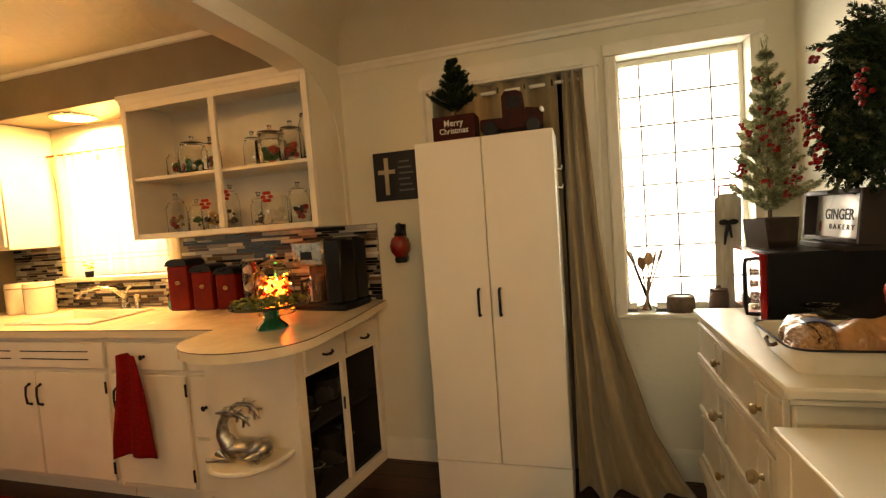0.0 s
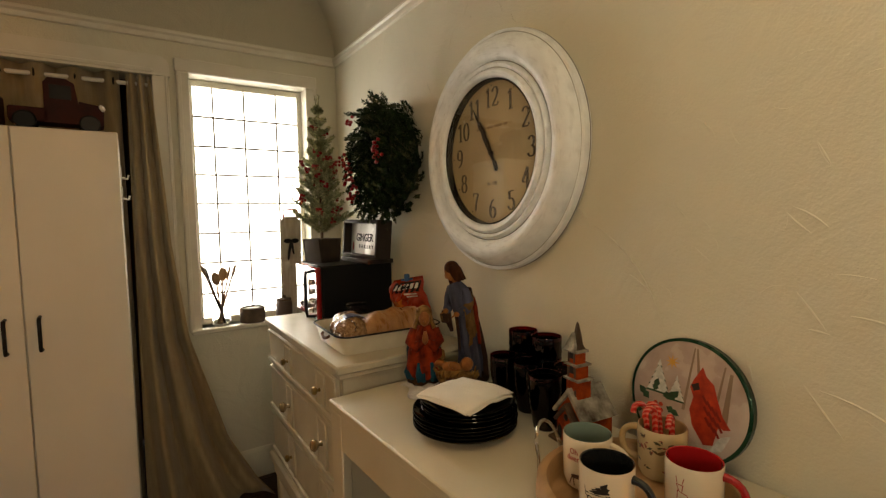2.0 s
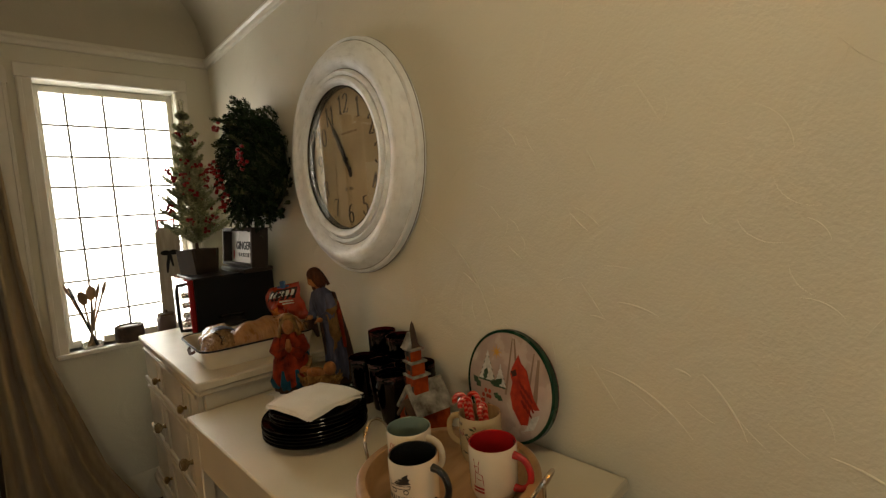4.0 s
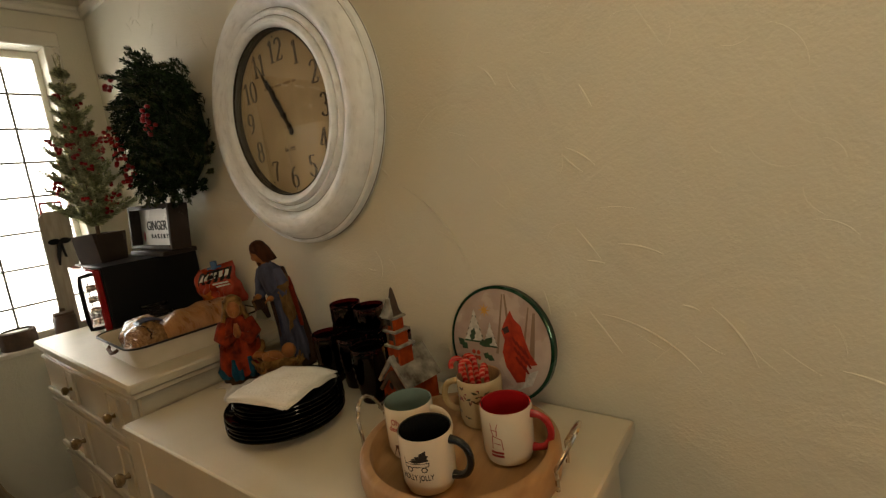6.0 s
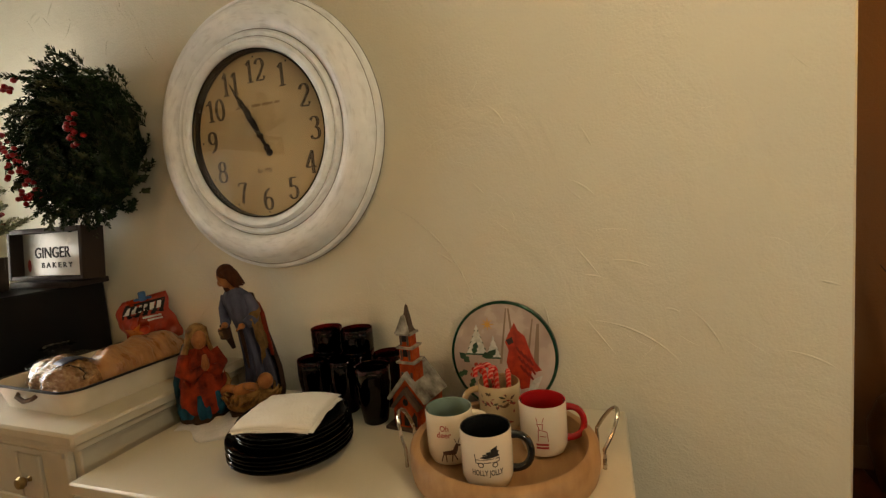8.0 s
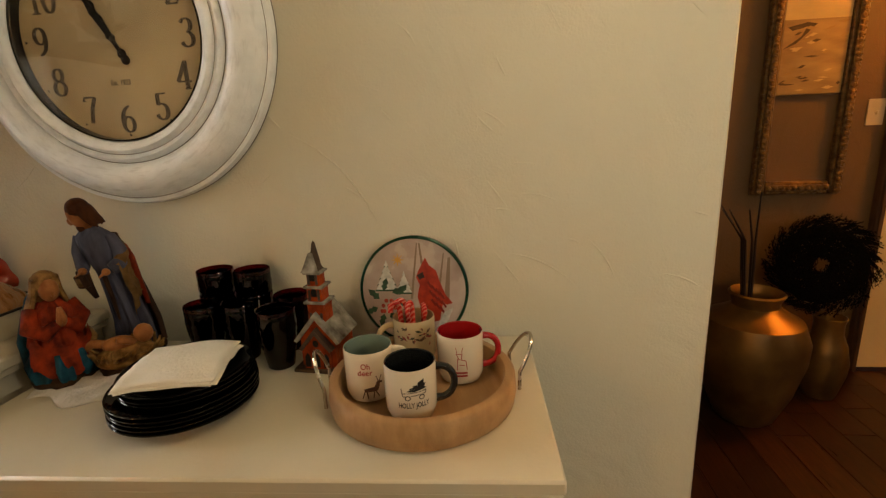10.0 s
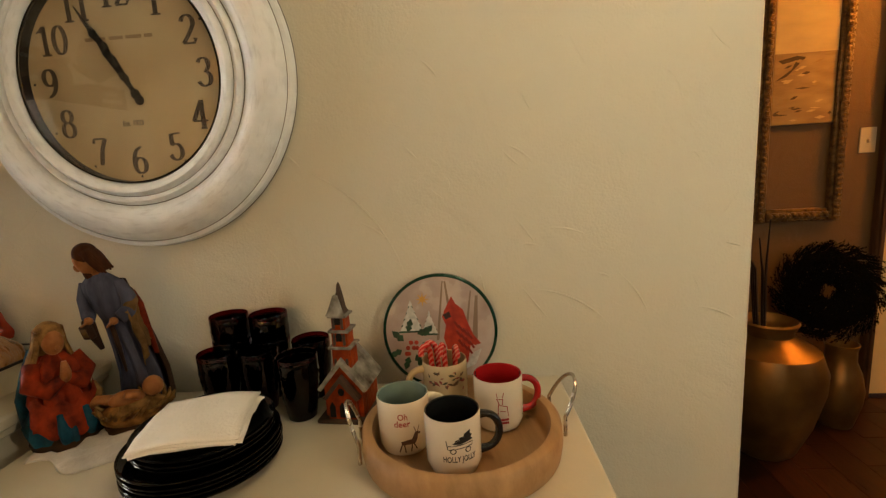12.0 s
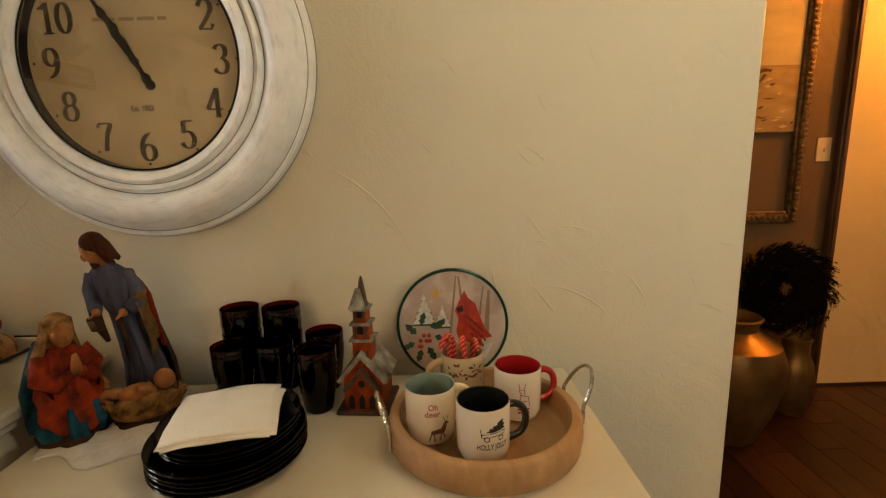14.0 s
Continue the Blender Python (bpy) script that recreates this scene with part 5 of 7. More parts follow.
potsh = Shape().prism([(-0.052, 0), (0.052, 0), (0.064, 0.105), (0.054, 0.105), (0.046, 0.02), (-0.046, 0.02), (-0.054, 0.105), (-0.064, 0.105)], "y", -0.055, 0.055).box((-0.05, -0.055, 0), (0.05, -0.048, 0.105)).box((-0.05, 0.048, 0), (0.05, 0.055, 0.105)).box((-0.048, -0.05, 0.02), (0.048, 0.05, 0.09))
small_tree("tabletop_tree", pose(1.03, 2.37, MT, 0, 0, 20), 0.635, 0.150, potsh, material("brown_planter", (0.055, 0.036, 0.022), 0.7, other=(0.035, 0.022, 0.014), scale=20), FROST, "frosted tabletop Christmas tree with red berries in planter", 30, 11, 11)
sg = thing("box_sign", Matrix.Translation((1.190, 2.24, MT + 0.0195)) @ Matrix.Rotation(radians(5), 4, "Y") @ Matrix.Rotation(radians(-90), 4, "Z"), "dark framed bakery box sign leaning on the microwave", "sign")
SIGNWOOD = material("dark_sign_wood", (0.03, 0.018, 0.012), 0.55)
fb = thing("flat_box", (1.185, 2.24, MT + 0.0005), "flat dark box under the bakery sign", "box")
part("base", Shape().box((-0.06, -0.15, 0), (0.06, 0.15, 0.018), 0.003), SIGNWOOD, fb)
part("panel", Shape().box((-0.170, -0.008, 0.012), (0.170, 0.02, 0.150)), material("white_sign_face", (0.82, 0.80, 0.75), 0.25, coat=0.5, other=(0.74, 0.72, 0.66), scale=10), sg)
part("border", Shape().box((-0.186, -0.046, 0), (-0.170, 0.022, 0.165), 0.002).box((0.170, -0.046, 0), (0.186, 0.022, 0.165), 0.002).box((-0.170, -0.046, 0), (0.170, 0.022, 0.012), 0.002).box((-0.170, -0.046, 0.15), (0.170, 0.022, 0.165), 0.002), SIGNWOOD, sg)
INK = material("dark_ink", (0.02, 0.018, 0.016), 0.6)
part("lettering", moved(lettering("GINGER", 0.050, 1.0), Matrix.Translation((-0.02, -0.0086, 0.085)) @ NORTHFACE), INK, sg, "black word Ginger")
part("lettering", moved(lettering("B A K E R Y", 0.024, 1.3), Matrix.Translation((0.0, -0.0086, 0.045)) @ NORTHFACE), INK, sg, "black letters")
part("motif", Shape().ball((-0.14, -0.0085, 0.045), (0.010, 0.001, 0.022), 8), FILL["red"], sg)

bt = thing("enamel_tray", pose(0.850, 1.680, DT + 0.0005, 0, 0, -2), "cream enamel tray with dark rim holding bread", "tray")
ET = material("cream_enamel", (0.70, 0.64, 0.52), 0.3, coat=0.3, other=(0.64, 0.57, 0.44), scale=20)
TW, TL, TH = 0.345, 0.285, 0.062


def tray_ring(z, g):
    pts = []
    for cx, cy, a0 in ((TW - 0.03, TL - 0.03, 0), (0.03, TL - 0.03, 90), (0.03, 0.03, 180), (TW - 0.03, 0.03, 270)):
        for k in range(0, 91, 18):
            pts.append((cx + (0.03 + g) * math.cos(radians(a0 + k)), cy + (0.03 + g) * math.sin(radians(a0 + k)), z))
    return pts


trs = Shape()
levels = [tray_ring(0.0, -0.004), tray_ring(TH, 0.014), tray_ring(TH + 0.001, 0.018), tray_ring(TH - 0.002, 0.011), tray_ring(0.004, -0.008)]
for lv in levels:
    trs.v += lv
nr = len(levels[0])
for i in range(len(levels) - 1):
    for k in range(nr):
        trs.face([i * nr + k, i * nr + (k + 1) % nr, (i + 1) * nr + (k + 1) % nr, (i + 1) * nr + k])
trs.face(range(nr))
trs.face(range(4 * nr, 5 * nr))
part("body", trs, ET, bt)
part("rim", Shape().tube(tray_ring(TH, 0.017), 0.0032, 6, closed=True), BLACKMETAL, bt, "dark worn rim")
part("handle", Shape().tube([(-0.008, 0.11, 0.046), (-0.016, 0.115, 0.040), (-0.018, 0.145, 0.032), (-0.016, 0.175, 0.040), (-0.008, 0.18, 0.046)], 0.0052, 8), material("rusty_handle", (0.10, 0.045, 0.02), 0.6, metal=0.5), bt, "rusty wire handle")
CRUST = material("bread_crust_in_plastic", (0.44, 0.22, 0.075), 0.28, other=(0.26, 0.105, 0.03), scale=18, stretch=(3, 1, 1), bump=0.6, fine=34, coat=0.45)
WRAP = material("clear_bread_wrap", (0.40, 0.22, 0.085), 0.20, coat=0.6, other=(0.20, 0.09, 0.03), scale=30, stretch=(1, 4, 4), bump=0.9, fine=38)


def loaf(name, m, size, label, lumps, wrap):
    t = thing(name, m, label, "bread", "bread in the tray")
    sh = Shape()
    n = 26

    def prof(u, v):
        a = 6.283 * v
        x = (u - 0.5) * size[0]
        e = math.sqrt(max(0.0, 1 - (2 * abs(u - 0.5)) ** 4))
        w = 1 + 0.06 * math.sin(u * 22 + a * 2) + 0.05 * math.sin(a * 7 + u * 9)
        return (x, size[1] * e * w * math.cos(a), max(-0.6 * size[2], size[2] * e * w * math.sin(a)) + 0.6 * size[2])
    sh.sheet(prof, n, 26)
    part("wrapped_loaf", sh, wrap, t, "", None, True, 0, 180)
    if lumps:
        tail = Shape().sheet(lambda u, v: (-size[0] * 0.47 - 0.045 * u, (0.026 - 0.010 * math.sin(3 * u) + 0.012 * u) * math.cos(6.283 * v) * (1 + 0.14 * math.sin(6.283 * 7 * v)), size[2] * 0.75 + 0.02 * u + (0.014 + 0.006 * u) * math.sin(6.283 * v) * (1 + 0.14 * math.sin(6.283 * 6 * v))), 8, 56)
        part("bag_end", tail, GLASS, t, "gathered clear plastic bag end", None, True, 0.0008, 180)
    return t


TB = DT + 0.008
l1 = loaf("bread_loaf", pose(0.935, 1.835, TB, 0, 0, 80), (0.23, 0.062, 0.058), "wrapped brown loaf with a dark label", False, WRAP)
part("product_label", Shape().sheet(lambda u, v: (-0.07 + 0.05 * u, 0.064 * math.cos(1.1 + 1.5 * v) * 1.03, 0.036 + 0.0625 * math.sin(1.1 + 1.5 * v)), 6, 10), material("dark_blue_label", (0.012, 0.014, 0.04), 0.35), l1, "dark blue label", None, True, 0.0008, 180)
loaf("bread_loaf", pose(1.075, 1.765, TB, 0, 0, 4), (0.270, 0.072, 0.066), "long golden loaf in a clear plastic bag", True, CRUST)
pb = Shape()
pb.lathe([(0.004, 0.0), (0.050, 0.002), (0.066, 0.022), (0.060, 0.045), (0.040, 0.060), (0.016, 0.068), (0.022, 0.082), (0.034, 0.092)], 64, None, 0, lambda a, z: 1 + 0.16 * math.sin(5 * a + z * 60) + 0.12 * math.sin(11 * a - z * 90) + 0.07 * math.sin(23 * a + z * 140), 1.25, 0.8)
solid("plastic_bag", pb, clear("crumpled_clear_plastic", (0.80, 0.80, 0.80), 0.12, 1.3), "crumpled clear plastic bread bag", "plastic bag", (1.05, 2.055, DT + 0.0008), sharp=35, thick=0.0006)

cb_ = thing("snack_bag", pose(1.195, 1.862, DT + 0.060, -6, -6, -44) @ Matrix.Diagonal((0.78, 0.80, 0.66, 1)), "red and orange snack bag closed with a blue clip", "snack bag")
BAGRED = material("red_foil_bag", (0.30, 0.014, 0.007), 0.28, coat=0.4, other=(0.36, 0.040, 0.008), scale=7, bump=0.5, fine=18)


def pillow(sg_):
    def fn(u, v):
        x = (u - 0.5) * 0.20 * (1 - 0.10 * math.sin(math.pi * v)) * (1 - 0.75 * max(0.0, v - 0.70)) * (1 + 0.04 * math.sin(v * 17)) + 0.010 * math.sin(v * 7)
        b = math.sin(math.pi * u) ** 0.6 * math.sin(math.pi * min(v * 1.08, 1)) ** 0.6
        return (x, sg_ * (0.045 * b + 0.009 * math.sin(u * 17 + v * 11) * b + 0.008 * math.sin(v * 23 - u * 8) * b + 0.005 * math.sin(u * 41 - v * 19) * b), 0.215 * v + 0.012 * (u - 0.5) * v)
    return fn


part("bag", joined(Shape().sheet(pillow(-1), 34, 34), Shape().sheet(pillow(1), 34, 34)), BAGRED, cb_, "", None, True, 0, 180)
def onbag(outline, lift):
    """Flat artwork laid on the bag's front."""
    sh = Shape()
    n = []
    for (ax, ay), (bx, by) in zip(outline, outline[1:] + outline[:1]):
        n += [(ax + (bx - ax) * k / 5, ay + (by - ay) * k / 5) for k in range(5)]
    front = pillow(-1)
    cx, cz = sum(q[0] for q in n) / len(n), sum(q[1] for q in n) / len(n)
    for f in (0.0, 0.35, 0.7, 1.0):
        for x, z in n:
            u, v = cx + (x - cx) * f, cz + (z - cz) * f
            px, py, pz = front(u, v)
            sh.v.append((px, py - lift, pz))
    m = len(n)
    for r_ in range(3):
        for k in range(m):
            sh.face([r_ * m + k, r_ * m + (k + 1) % m, (r_ + 1) * m + (k + 1) % m, (r_ + 1) * m + k])
    return sh


part("logo_panel", onbag([(0.12, 0.62), (0.90, 0.60), (0.94, 0.88), (0.16, 0.90)], 0.0012), BLACKPLASTIC, cb_, "black panel", None, True, 0, 180)
for x, w in ((0.16, 0.14), (0.33, 0.09), (0.45, 0.06), (0.54, 0.08), (0.65, 0.10), (0.78, 0.09)):
    part("logo_bar", onbag([(x, 0.70), (x + w * 0.85, 0.69), (x + w * 0.95, 0.83), (x + w * 0.1, 0.84)], 0.0024), LETTER, cb_, "", None, True, 0, 180)
part("text_bar", onbag([(0.50, 0.55), (0.82, 0.53), (0.82, 0.57), (0.50, 0.59)], 0.0022), LETTER, cb_, "", None, True, 0, 180)
part("text_bar", onbag([(0.56, 0.48), (0.80, 0.47), (0.80, 0.50), (0.56, 0.52)], 0.0022), LETTER, cb_, "", None, True, 0, 180)
part("flash", onbag([(0.06, 0.20), (0.36, 0.26), (0.28, 0.33), (0.40, 0.47), (0.22, 0.38), (0.08, 0.42)], 0.0018), material("orange_flash", (0.62, 0.17, 0.015), 0.35), cb_, "orange printed flash", None, True, 0, 180)
part("clip", Shape().box((-0.012, -0.012, 0.195), (0.012, 0.012, 0.240), 0.004).box((-0.03, -0.008, 0.200), (0.03, 0.008, 0.212), 0.003), material("blue_plastic", (0.03, 0.12, 0.30), 0.4), cb_, "blue plastic clip")

# ---- wall clock ----
EASTFACE = Matrix(((0, 0, -1, 0), (-1, 0, 0, 0), (0, 1, 0, 0), (0, 0, 0, 1)))
ck = thing("wall_clock", Matrix.Translation((WX, 1.417, 1.501)) @ EASTFACE, "large round wall clock with a distressed white frame", "clock")
CLOCKPAINT = material("distressed_white_paint", (0.90, 0.94, 0.97), 0.34, other=(0.80, 0.84, 0.87), scale=28, bump=0.10, fine=140, stain=0.12)
cp = CLOCKPAINT.node_tree
brush_tc, brush_n, brush_r, brush_m = cp.nodes.new("ShaderNodeTexCoord"), cp.nodes.new("ShaderNodeTexNoise"), cp.nodes.new("ShaderNodeValToRGB"), cp.nodes.new("ShaderNodeMix")
# brush marks that follow the ring: noise over the distance from the middle and the angle round it
brush_sep, brush_arc, brush_len, brush_vec = cp.nodes.new("ShaderNodeSeparateXYZ"), cp.nodes.new("ShaderNodeMath"), cp.nodes.new("ShaderNodeVectorMath"), cp.nodes.new("ShaderNodeCombineXYZ")
brush_arc.operation, brush_len.operation = "ARCTAN2", "LENGTH"
brush_map = cp.nodes.new("ShaderNodeMapping")
brush_map.inputs["Scale"].default_value = (30, 1.6, 1)
brush_n.inputs["Scale"].default_value, brush_n.inputs["Detail"].default_value = 4.0, 9
cp.links.new(brush_tc.outputs["Object"], brush_sep.inputs[0])
cp.links.new(brush_tc.outputs["Object"], brush_len.inputs[0])
cp.links.new(brush_sep.outputs["Y"], brush_arc.inputs[0])
cp.links.new(brush_sep.outputs["X"], brush_arc.inputs[1])
cp.links.new(brush_len.outputs["Value"], brush_vec.inputs["X"])
cp.links.new(brush_arc.outputs[0], brush_vec.inputs["Y"])
cp.links.new(brush_vec.outputs[0], brush_map.inputs[0])
cp.links.new(brush_map.outputs[0], brush_n.inputs["Vector"])
brush_r.color_ramp.elements[0].position, brush_r.color_ramp.elements[1].position = 0.52, 0.95
cp.links.new(brush_n.outputs["Fac"], brush_r.inputs[0])
brush_m.data_type = "RGBA"
old = cp.nodes["Principled BSDF"].inputs["Base Color"].links[0].from_socket
cp.links.new(brush_r.outputs[0], brush_m.inputs["Factor"])
cp.links.new(old, brush_m.inputs["A"])
brush_m.inputs["B"].default_value = (0.50, 0.52, 0.54, 1)
cp.links.new(brush_m.outputs["Result"], cp.nodes["Principled BSDF"].inputs["Base Color"])
ringp = [(0.340, 0.0), (0.356, 0.002), (0.359, 0.012), (0.355, 0.022), (0.347, 0.024), (0.345, 0.021), (0.342, 0.028), (0.330, 0.042), (0.312, 0.052), (0.292, 0.054), (0.276, 0.048), (0.267, 0.040), (0.264, 0.036), (0.262, 0.042), (0.255, 0.049), (0.248, 0.047), (0.245, 0.042), (0.243, 0.047), (0.236, 0.053), (0.226, 0.052), (0.219, 0.045), (0.2165, 0.012)]
ringp = [(r_, z_ * 1.22) for r_, z_ in ringp[:-1]] + [(0.2165, 0.022)]
part("bezel", Shape().lathe(ringp, 120), CLOCKPAINT, ck, "", None, True, 0, 50)
DIALMAT = material("aged_paper_dial", (0.44, 0.345, 0.20), 0.7, other=(0.34, 0.26, 0.145), scale=9, stain=0.22)
GLAZE = material("grey_brown_glaze", (0.20, 0.19, 0.18), 0.6)
for r_, z_ in ((0.3450, 0.0262), (0.2645, 0.0452), (0.2455, 0.0520), (0.3585, 0.010)):
    part("glaze_line", Shape().tube([(r_ * math.cos(k * 0.0523599), r_ * math.sin(k * 0.0523599), z_) for k in range(120)], 0.0013, 5, closed=True), GLAZE, ck, "dark glaze in the groove")
part("dial", Shape().lathe([(0, 0.023), (0.218, 0.023), (0.218, 0.026), (0, 0.0262)], 72), DIALMAT, ck, "aged tan paper dial")
part("inner_lip", Shape().lathe([(0.2165, 0.024), (0.2165, 0.052), (0.2135, 0.052), (0.2135, 0.0262)], 96), BLACKPLASTIC, ck)
NUMINK = material("brown_black_numeral", (0.030, 0.022, 0.014), 0.6, other=(0.055, 0.040, 0.024), scale=60)


def sweep(cx, cy, rx, ry, a0, a1, n=16):
    return [(cx + rx * math.cos(radians(a0 + (a1 - a0) * k / n)), cy + ry * math.sin(radians(a0 + (a1 - a0) * k / n))) for k in range(n + 1)]


# strokes of each digit in a box one unit high; upright strokes are thick and level ones thin
DIGITS = {
    "0": [sweep(0.3, 0.5, 0.22, 0.47, 90, 450, 28)],
    "1": [[(0.3, 0.0), (0.3, 1.0)], [(0.12, 0.80), (0.29, 0.97)], [(0.12, 0.02), (0.48, 0.02)]],
    "2": [sweep(0.3, 0.72, 0.21, 0.25, 170, -30) + [(0.30, 0.30), (0.08, 0.04)], [(0.08, 0.04), (0.50, 0.04), (0.54, 0.20)]],
    "3": [sweep(0.28, 0.75, 0.19, 0.22, 160, -80), sweep(0.28, 0.27, 0.23, 0.25, 90, -160)],
    "4": [[(0.40, 0.0), (0.40, 1.0)], [(0.40, 0.98), (0.04, 0.28)], [(0.04, 0.28), (0.58, 0.28)], [(0.28, 0.02), (0.52, 0.02)]],
    "5": [[(0.16, 0.55), (0.16, 0.96)], [(0.14, 0.95), (0.50, 0.97)], sweep(0.28, 0.31, 0.23, 0.29, 125, -160)],
    "6": [sweep(0.30, 0.29, 0.21, 0.28, 90, 450, 24), sweep(0.46, 0.42, 0.38, 0.54, 95, 200)],
    "7": [[(0.08, 0.80), (0.10, 0.95), (0.54, 0.95)], [(0.54, 0.95), (0.36, 0.55), (0.27, 0.0)]],
    "8": [sweep(0.3, 0.75, 0.18, 0.22, 90, 450, 22), sweep(0.3, 0.27, 0.22, 0.26, 90, 450, 24)],
    "9": [sweep(0.30, 0.70, 0.21, 0.28, 90, 450, 24), sweep(0.14, 0.57, 0.38, 0.54, 20, -85)],
}


def numeral(text, tall):
    """Flat serif digits, centred in the xy plane."""
    sh = Shape()
    wide = 0.56 * len(text)
    lift = 0.0
    for k, c in enumerate(text):
        for path in DIGITS[c]:
            lift += 0.00008
            left, right = [], []
            for i, (x, y) in enumerate(path):
                (ax, ay), (bx, by) = path[max(i - 1, 0)], path[min(i + 1, len(path) - 1)]
                d = Vector((bx - ax, by - ay)).normalized()
                w = 0.030 + 0.058 * abs(d.y) ** 1.5
                px, py = x + 0.56 * k - wide / 2, y - 0.5
                left.append(((px - d.y * w) * tall, (py + d.x * w) * tall))
                right.append(((px + d.y * w) * tall, (py - d.x * w) * tall))
            b = len(sh.v)
            sh.v += [(x, y, lift) for pair in zip(left, right) for x, y in pair]
            for i in range(len(path) - 1):
                sh.face([b + 2 * i, b + 2 * i + 1, b + 2 * i + 3, b + 2 * i + 2])
    return sh


for h in range(1, 13):
    a = radians(90 - 30 * h)
    part("numeral", moved(numeral(str(h), 0.058), Matrix.Translation((0.170 * math.cos(a), 0.168 * math.sin(a), 0.0264))), NUMINK, ck, "dark brown numeral " + str(h))
    part("minute_mark", Shape().ball((0.2035 * math.cos(a), 0.2035 * math.sin(a), 0.0266), (0.003, 0.003, 0.0006), 6), INK, ck)
FADED = material("faded_ink", (0.24, 0.165, 0.085), 0.7)
for a_, b_ in ((-0.075, -0.03), (-0.022, 0.008), (0.014, 0.048), (0.054, 0.072)):
    part("text_bar", Shape().box((a_, 0.076, 0.0262), (b_, 0.083, 0.0266)), FADED, ck)
part("lettering", moved(lettering("Est. 1923", 0.016, 0.8, 0.0002), Matrix.Translation((0.0, -0.092, 0.0267))), INK, ck, "small words Est. 1923")


def hand(name, angle, ln, wide, z):
    sh = Shape()
    for f0, f1, w0, w1 in ((-0.33, -0.05, 0.3, 0.5), (-0.05, 0.35, 0.5, 0.9), (0.35, 0.5, 0.9, 0.4), (0.5, 0.62, 0.4, 0.9), (0.62, 0.72, 0.9, 0.35), (0.72, 1.0, 0.5, 0.08)):
        k = len(sh.v)
        for f, w in ((f0, w0), (f1, w1)):
            for s in (-1, 1):
                for zz in (0, 0.002):
                    sh.v.append((s * w * wide, f * ln, zz))
        for q in ((0, 2, 6, 4), (1, 3, 7, 5), (0, 1, 5, 4), (2, 3, 7, 6), (0, 1, 3, 2), (4, 5, 7, 6)):
            sh.face([k + i for i in q])
    sh.ball((0, -0.33 * ln, 0.001), (wide * 1.25, wide * 1.25, 0.002), 14)
    sh.ball((0, 0.35 * ln, 0.001), (wide * 1.1, wide * 1.3, 0.002), 12)
    sh.ball((0, 0.62 * ln, 0.001), (wide * 1.1, wide * 1.3, 0.002), 12)
    part(name, sh, BLACKMETAL, ck, "", Matrix.Translation((0, 0, z)) @ Matrix.Rotation(angle, 4, "Z"))


hand("minute_hand", radians(29.5), 0.165, 0.0085, 0.033)
hand("hour_hand", radians(27.5), 0.115, 0.0085, 0.0295)
part("pivot", Shape().lathe([(0, 0.026), (0.007, 0.026), (0.007, 0.037), (0, 0.038)], 14), BLACKMETAL, ck)
gl = part("glass", Shape().lathe([(0, 0.048), (0.2132, 0.048), (0.2132, 0.050), (0, 0.050)], 72), GLASS, ck, "clear cover glass")
gl.visible_shadow = False

# ---- wreath on the wall ----
RNG = random.Random(21)
wr = thing("wreath", Matrix.Translation((WX, 2.055, 1.547)) @ EASTFACE, "evergreen wreath with red berries hanging on the wall", "wreath")
ga, gb = Shape(), Shape()
for i in range(950):
    a = RNG.random() * 6.283
    q = 0.150 + RNG.uniform(-0.09, 0.085)
    o = Vector((q * math.cos(a), q * math.sin(a), 0.02 + RNG.random() * 0.12))
    tang = Vector((-math.sin(a), math.cos(a), 0))
    rad = Vector((math.cos(a), math.sin(a), 0))
    d = tang * 0.7 + rad * RNG.uniform(-0.9, 1.0) + Vector((0, 0, RNG.uniform(0.0, 1.3)))
    sprig(ga if RNG.random() < 0.8 else gb, o, d, 0.042 + 0.03 * RNG.random(), 32, 0.019, 0, 0.0030)
part("foliage", ga, DARKGREEN, wr, "", None, False)["kind"] = "stuff"
part("foliage", gb, OLIVE, wr, "olive green sprigs", None, False)["kind"] = "stuff"
part("hoop", Shape().tube([(0.150 * math.cos(k * 0.2618), 0.150 * math.sin(k * 0.2618), 0.06) for k in range(24)], 0.055, 8, closed=True), DARKGREEN, wr)
for i, (a, q) in enumerate(((3.05, 0.22), (3.25, 0.17), (3.5, 0.20), (3.75, 0.16), (3.9, 0.22), (4.1, 0.18), (2.2, 0.23), (0.3, 0.12), (0.0, 0.11))):
    b = Shape()
    for j in range(7):
        b.ball((q * math.cos(a) + RNG.uniform(-0.025, 0.025), q * math.sin(a) + RNG.uniform(-0.025, 0.025), 0.150 + RNG.random() * 0.03), 0.008, 8)
    part("berry_cluster", b, BERRY, wr, "red berries")

# ---- on the desk ----
KZ = KT + 0.0005
SKIN = material("painted_skin", (0.40, 0.175, 0.065), 0.45, other=(0.22, 0.080, 0.026), scale=40, spec=0.12)
# the robe's dark second tone stands in for shade among the folds
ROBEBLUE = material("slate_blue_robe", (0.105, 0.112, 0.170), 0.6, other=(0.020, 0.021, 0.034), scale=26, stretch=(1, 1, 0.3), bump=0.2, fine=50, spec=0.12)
CLOAK = material("tan_cloak", (0.22, 0.125, 0.046), 0.65, other=(0.05, 0.026, 0.009), scale=28, bump=0.2, fine=50, spec=0.12)
HAIR = material("brown_hair", (0.075, 0.024, 0.009), 0.6, other=(0.026, 0.009, 0.004), scale=60, stretch=(1, 1, 0.2), bump=0.3, fine=120, spec=0.12)
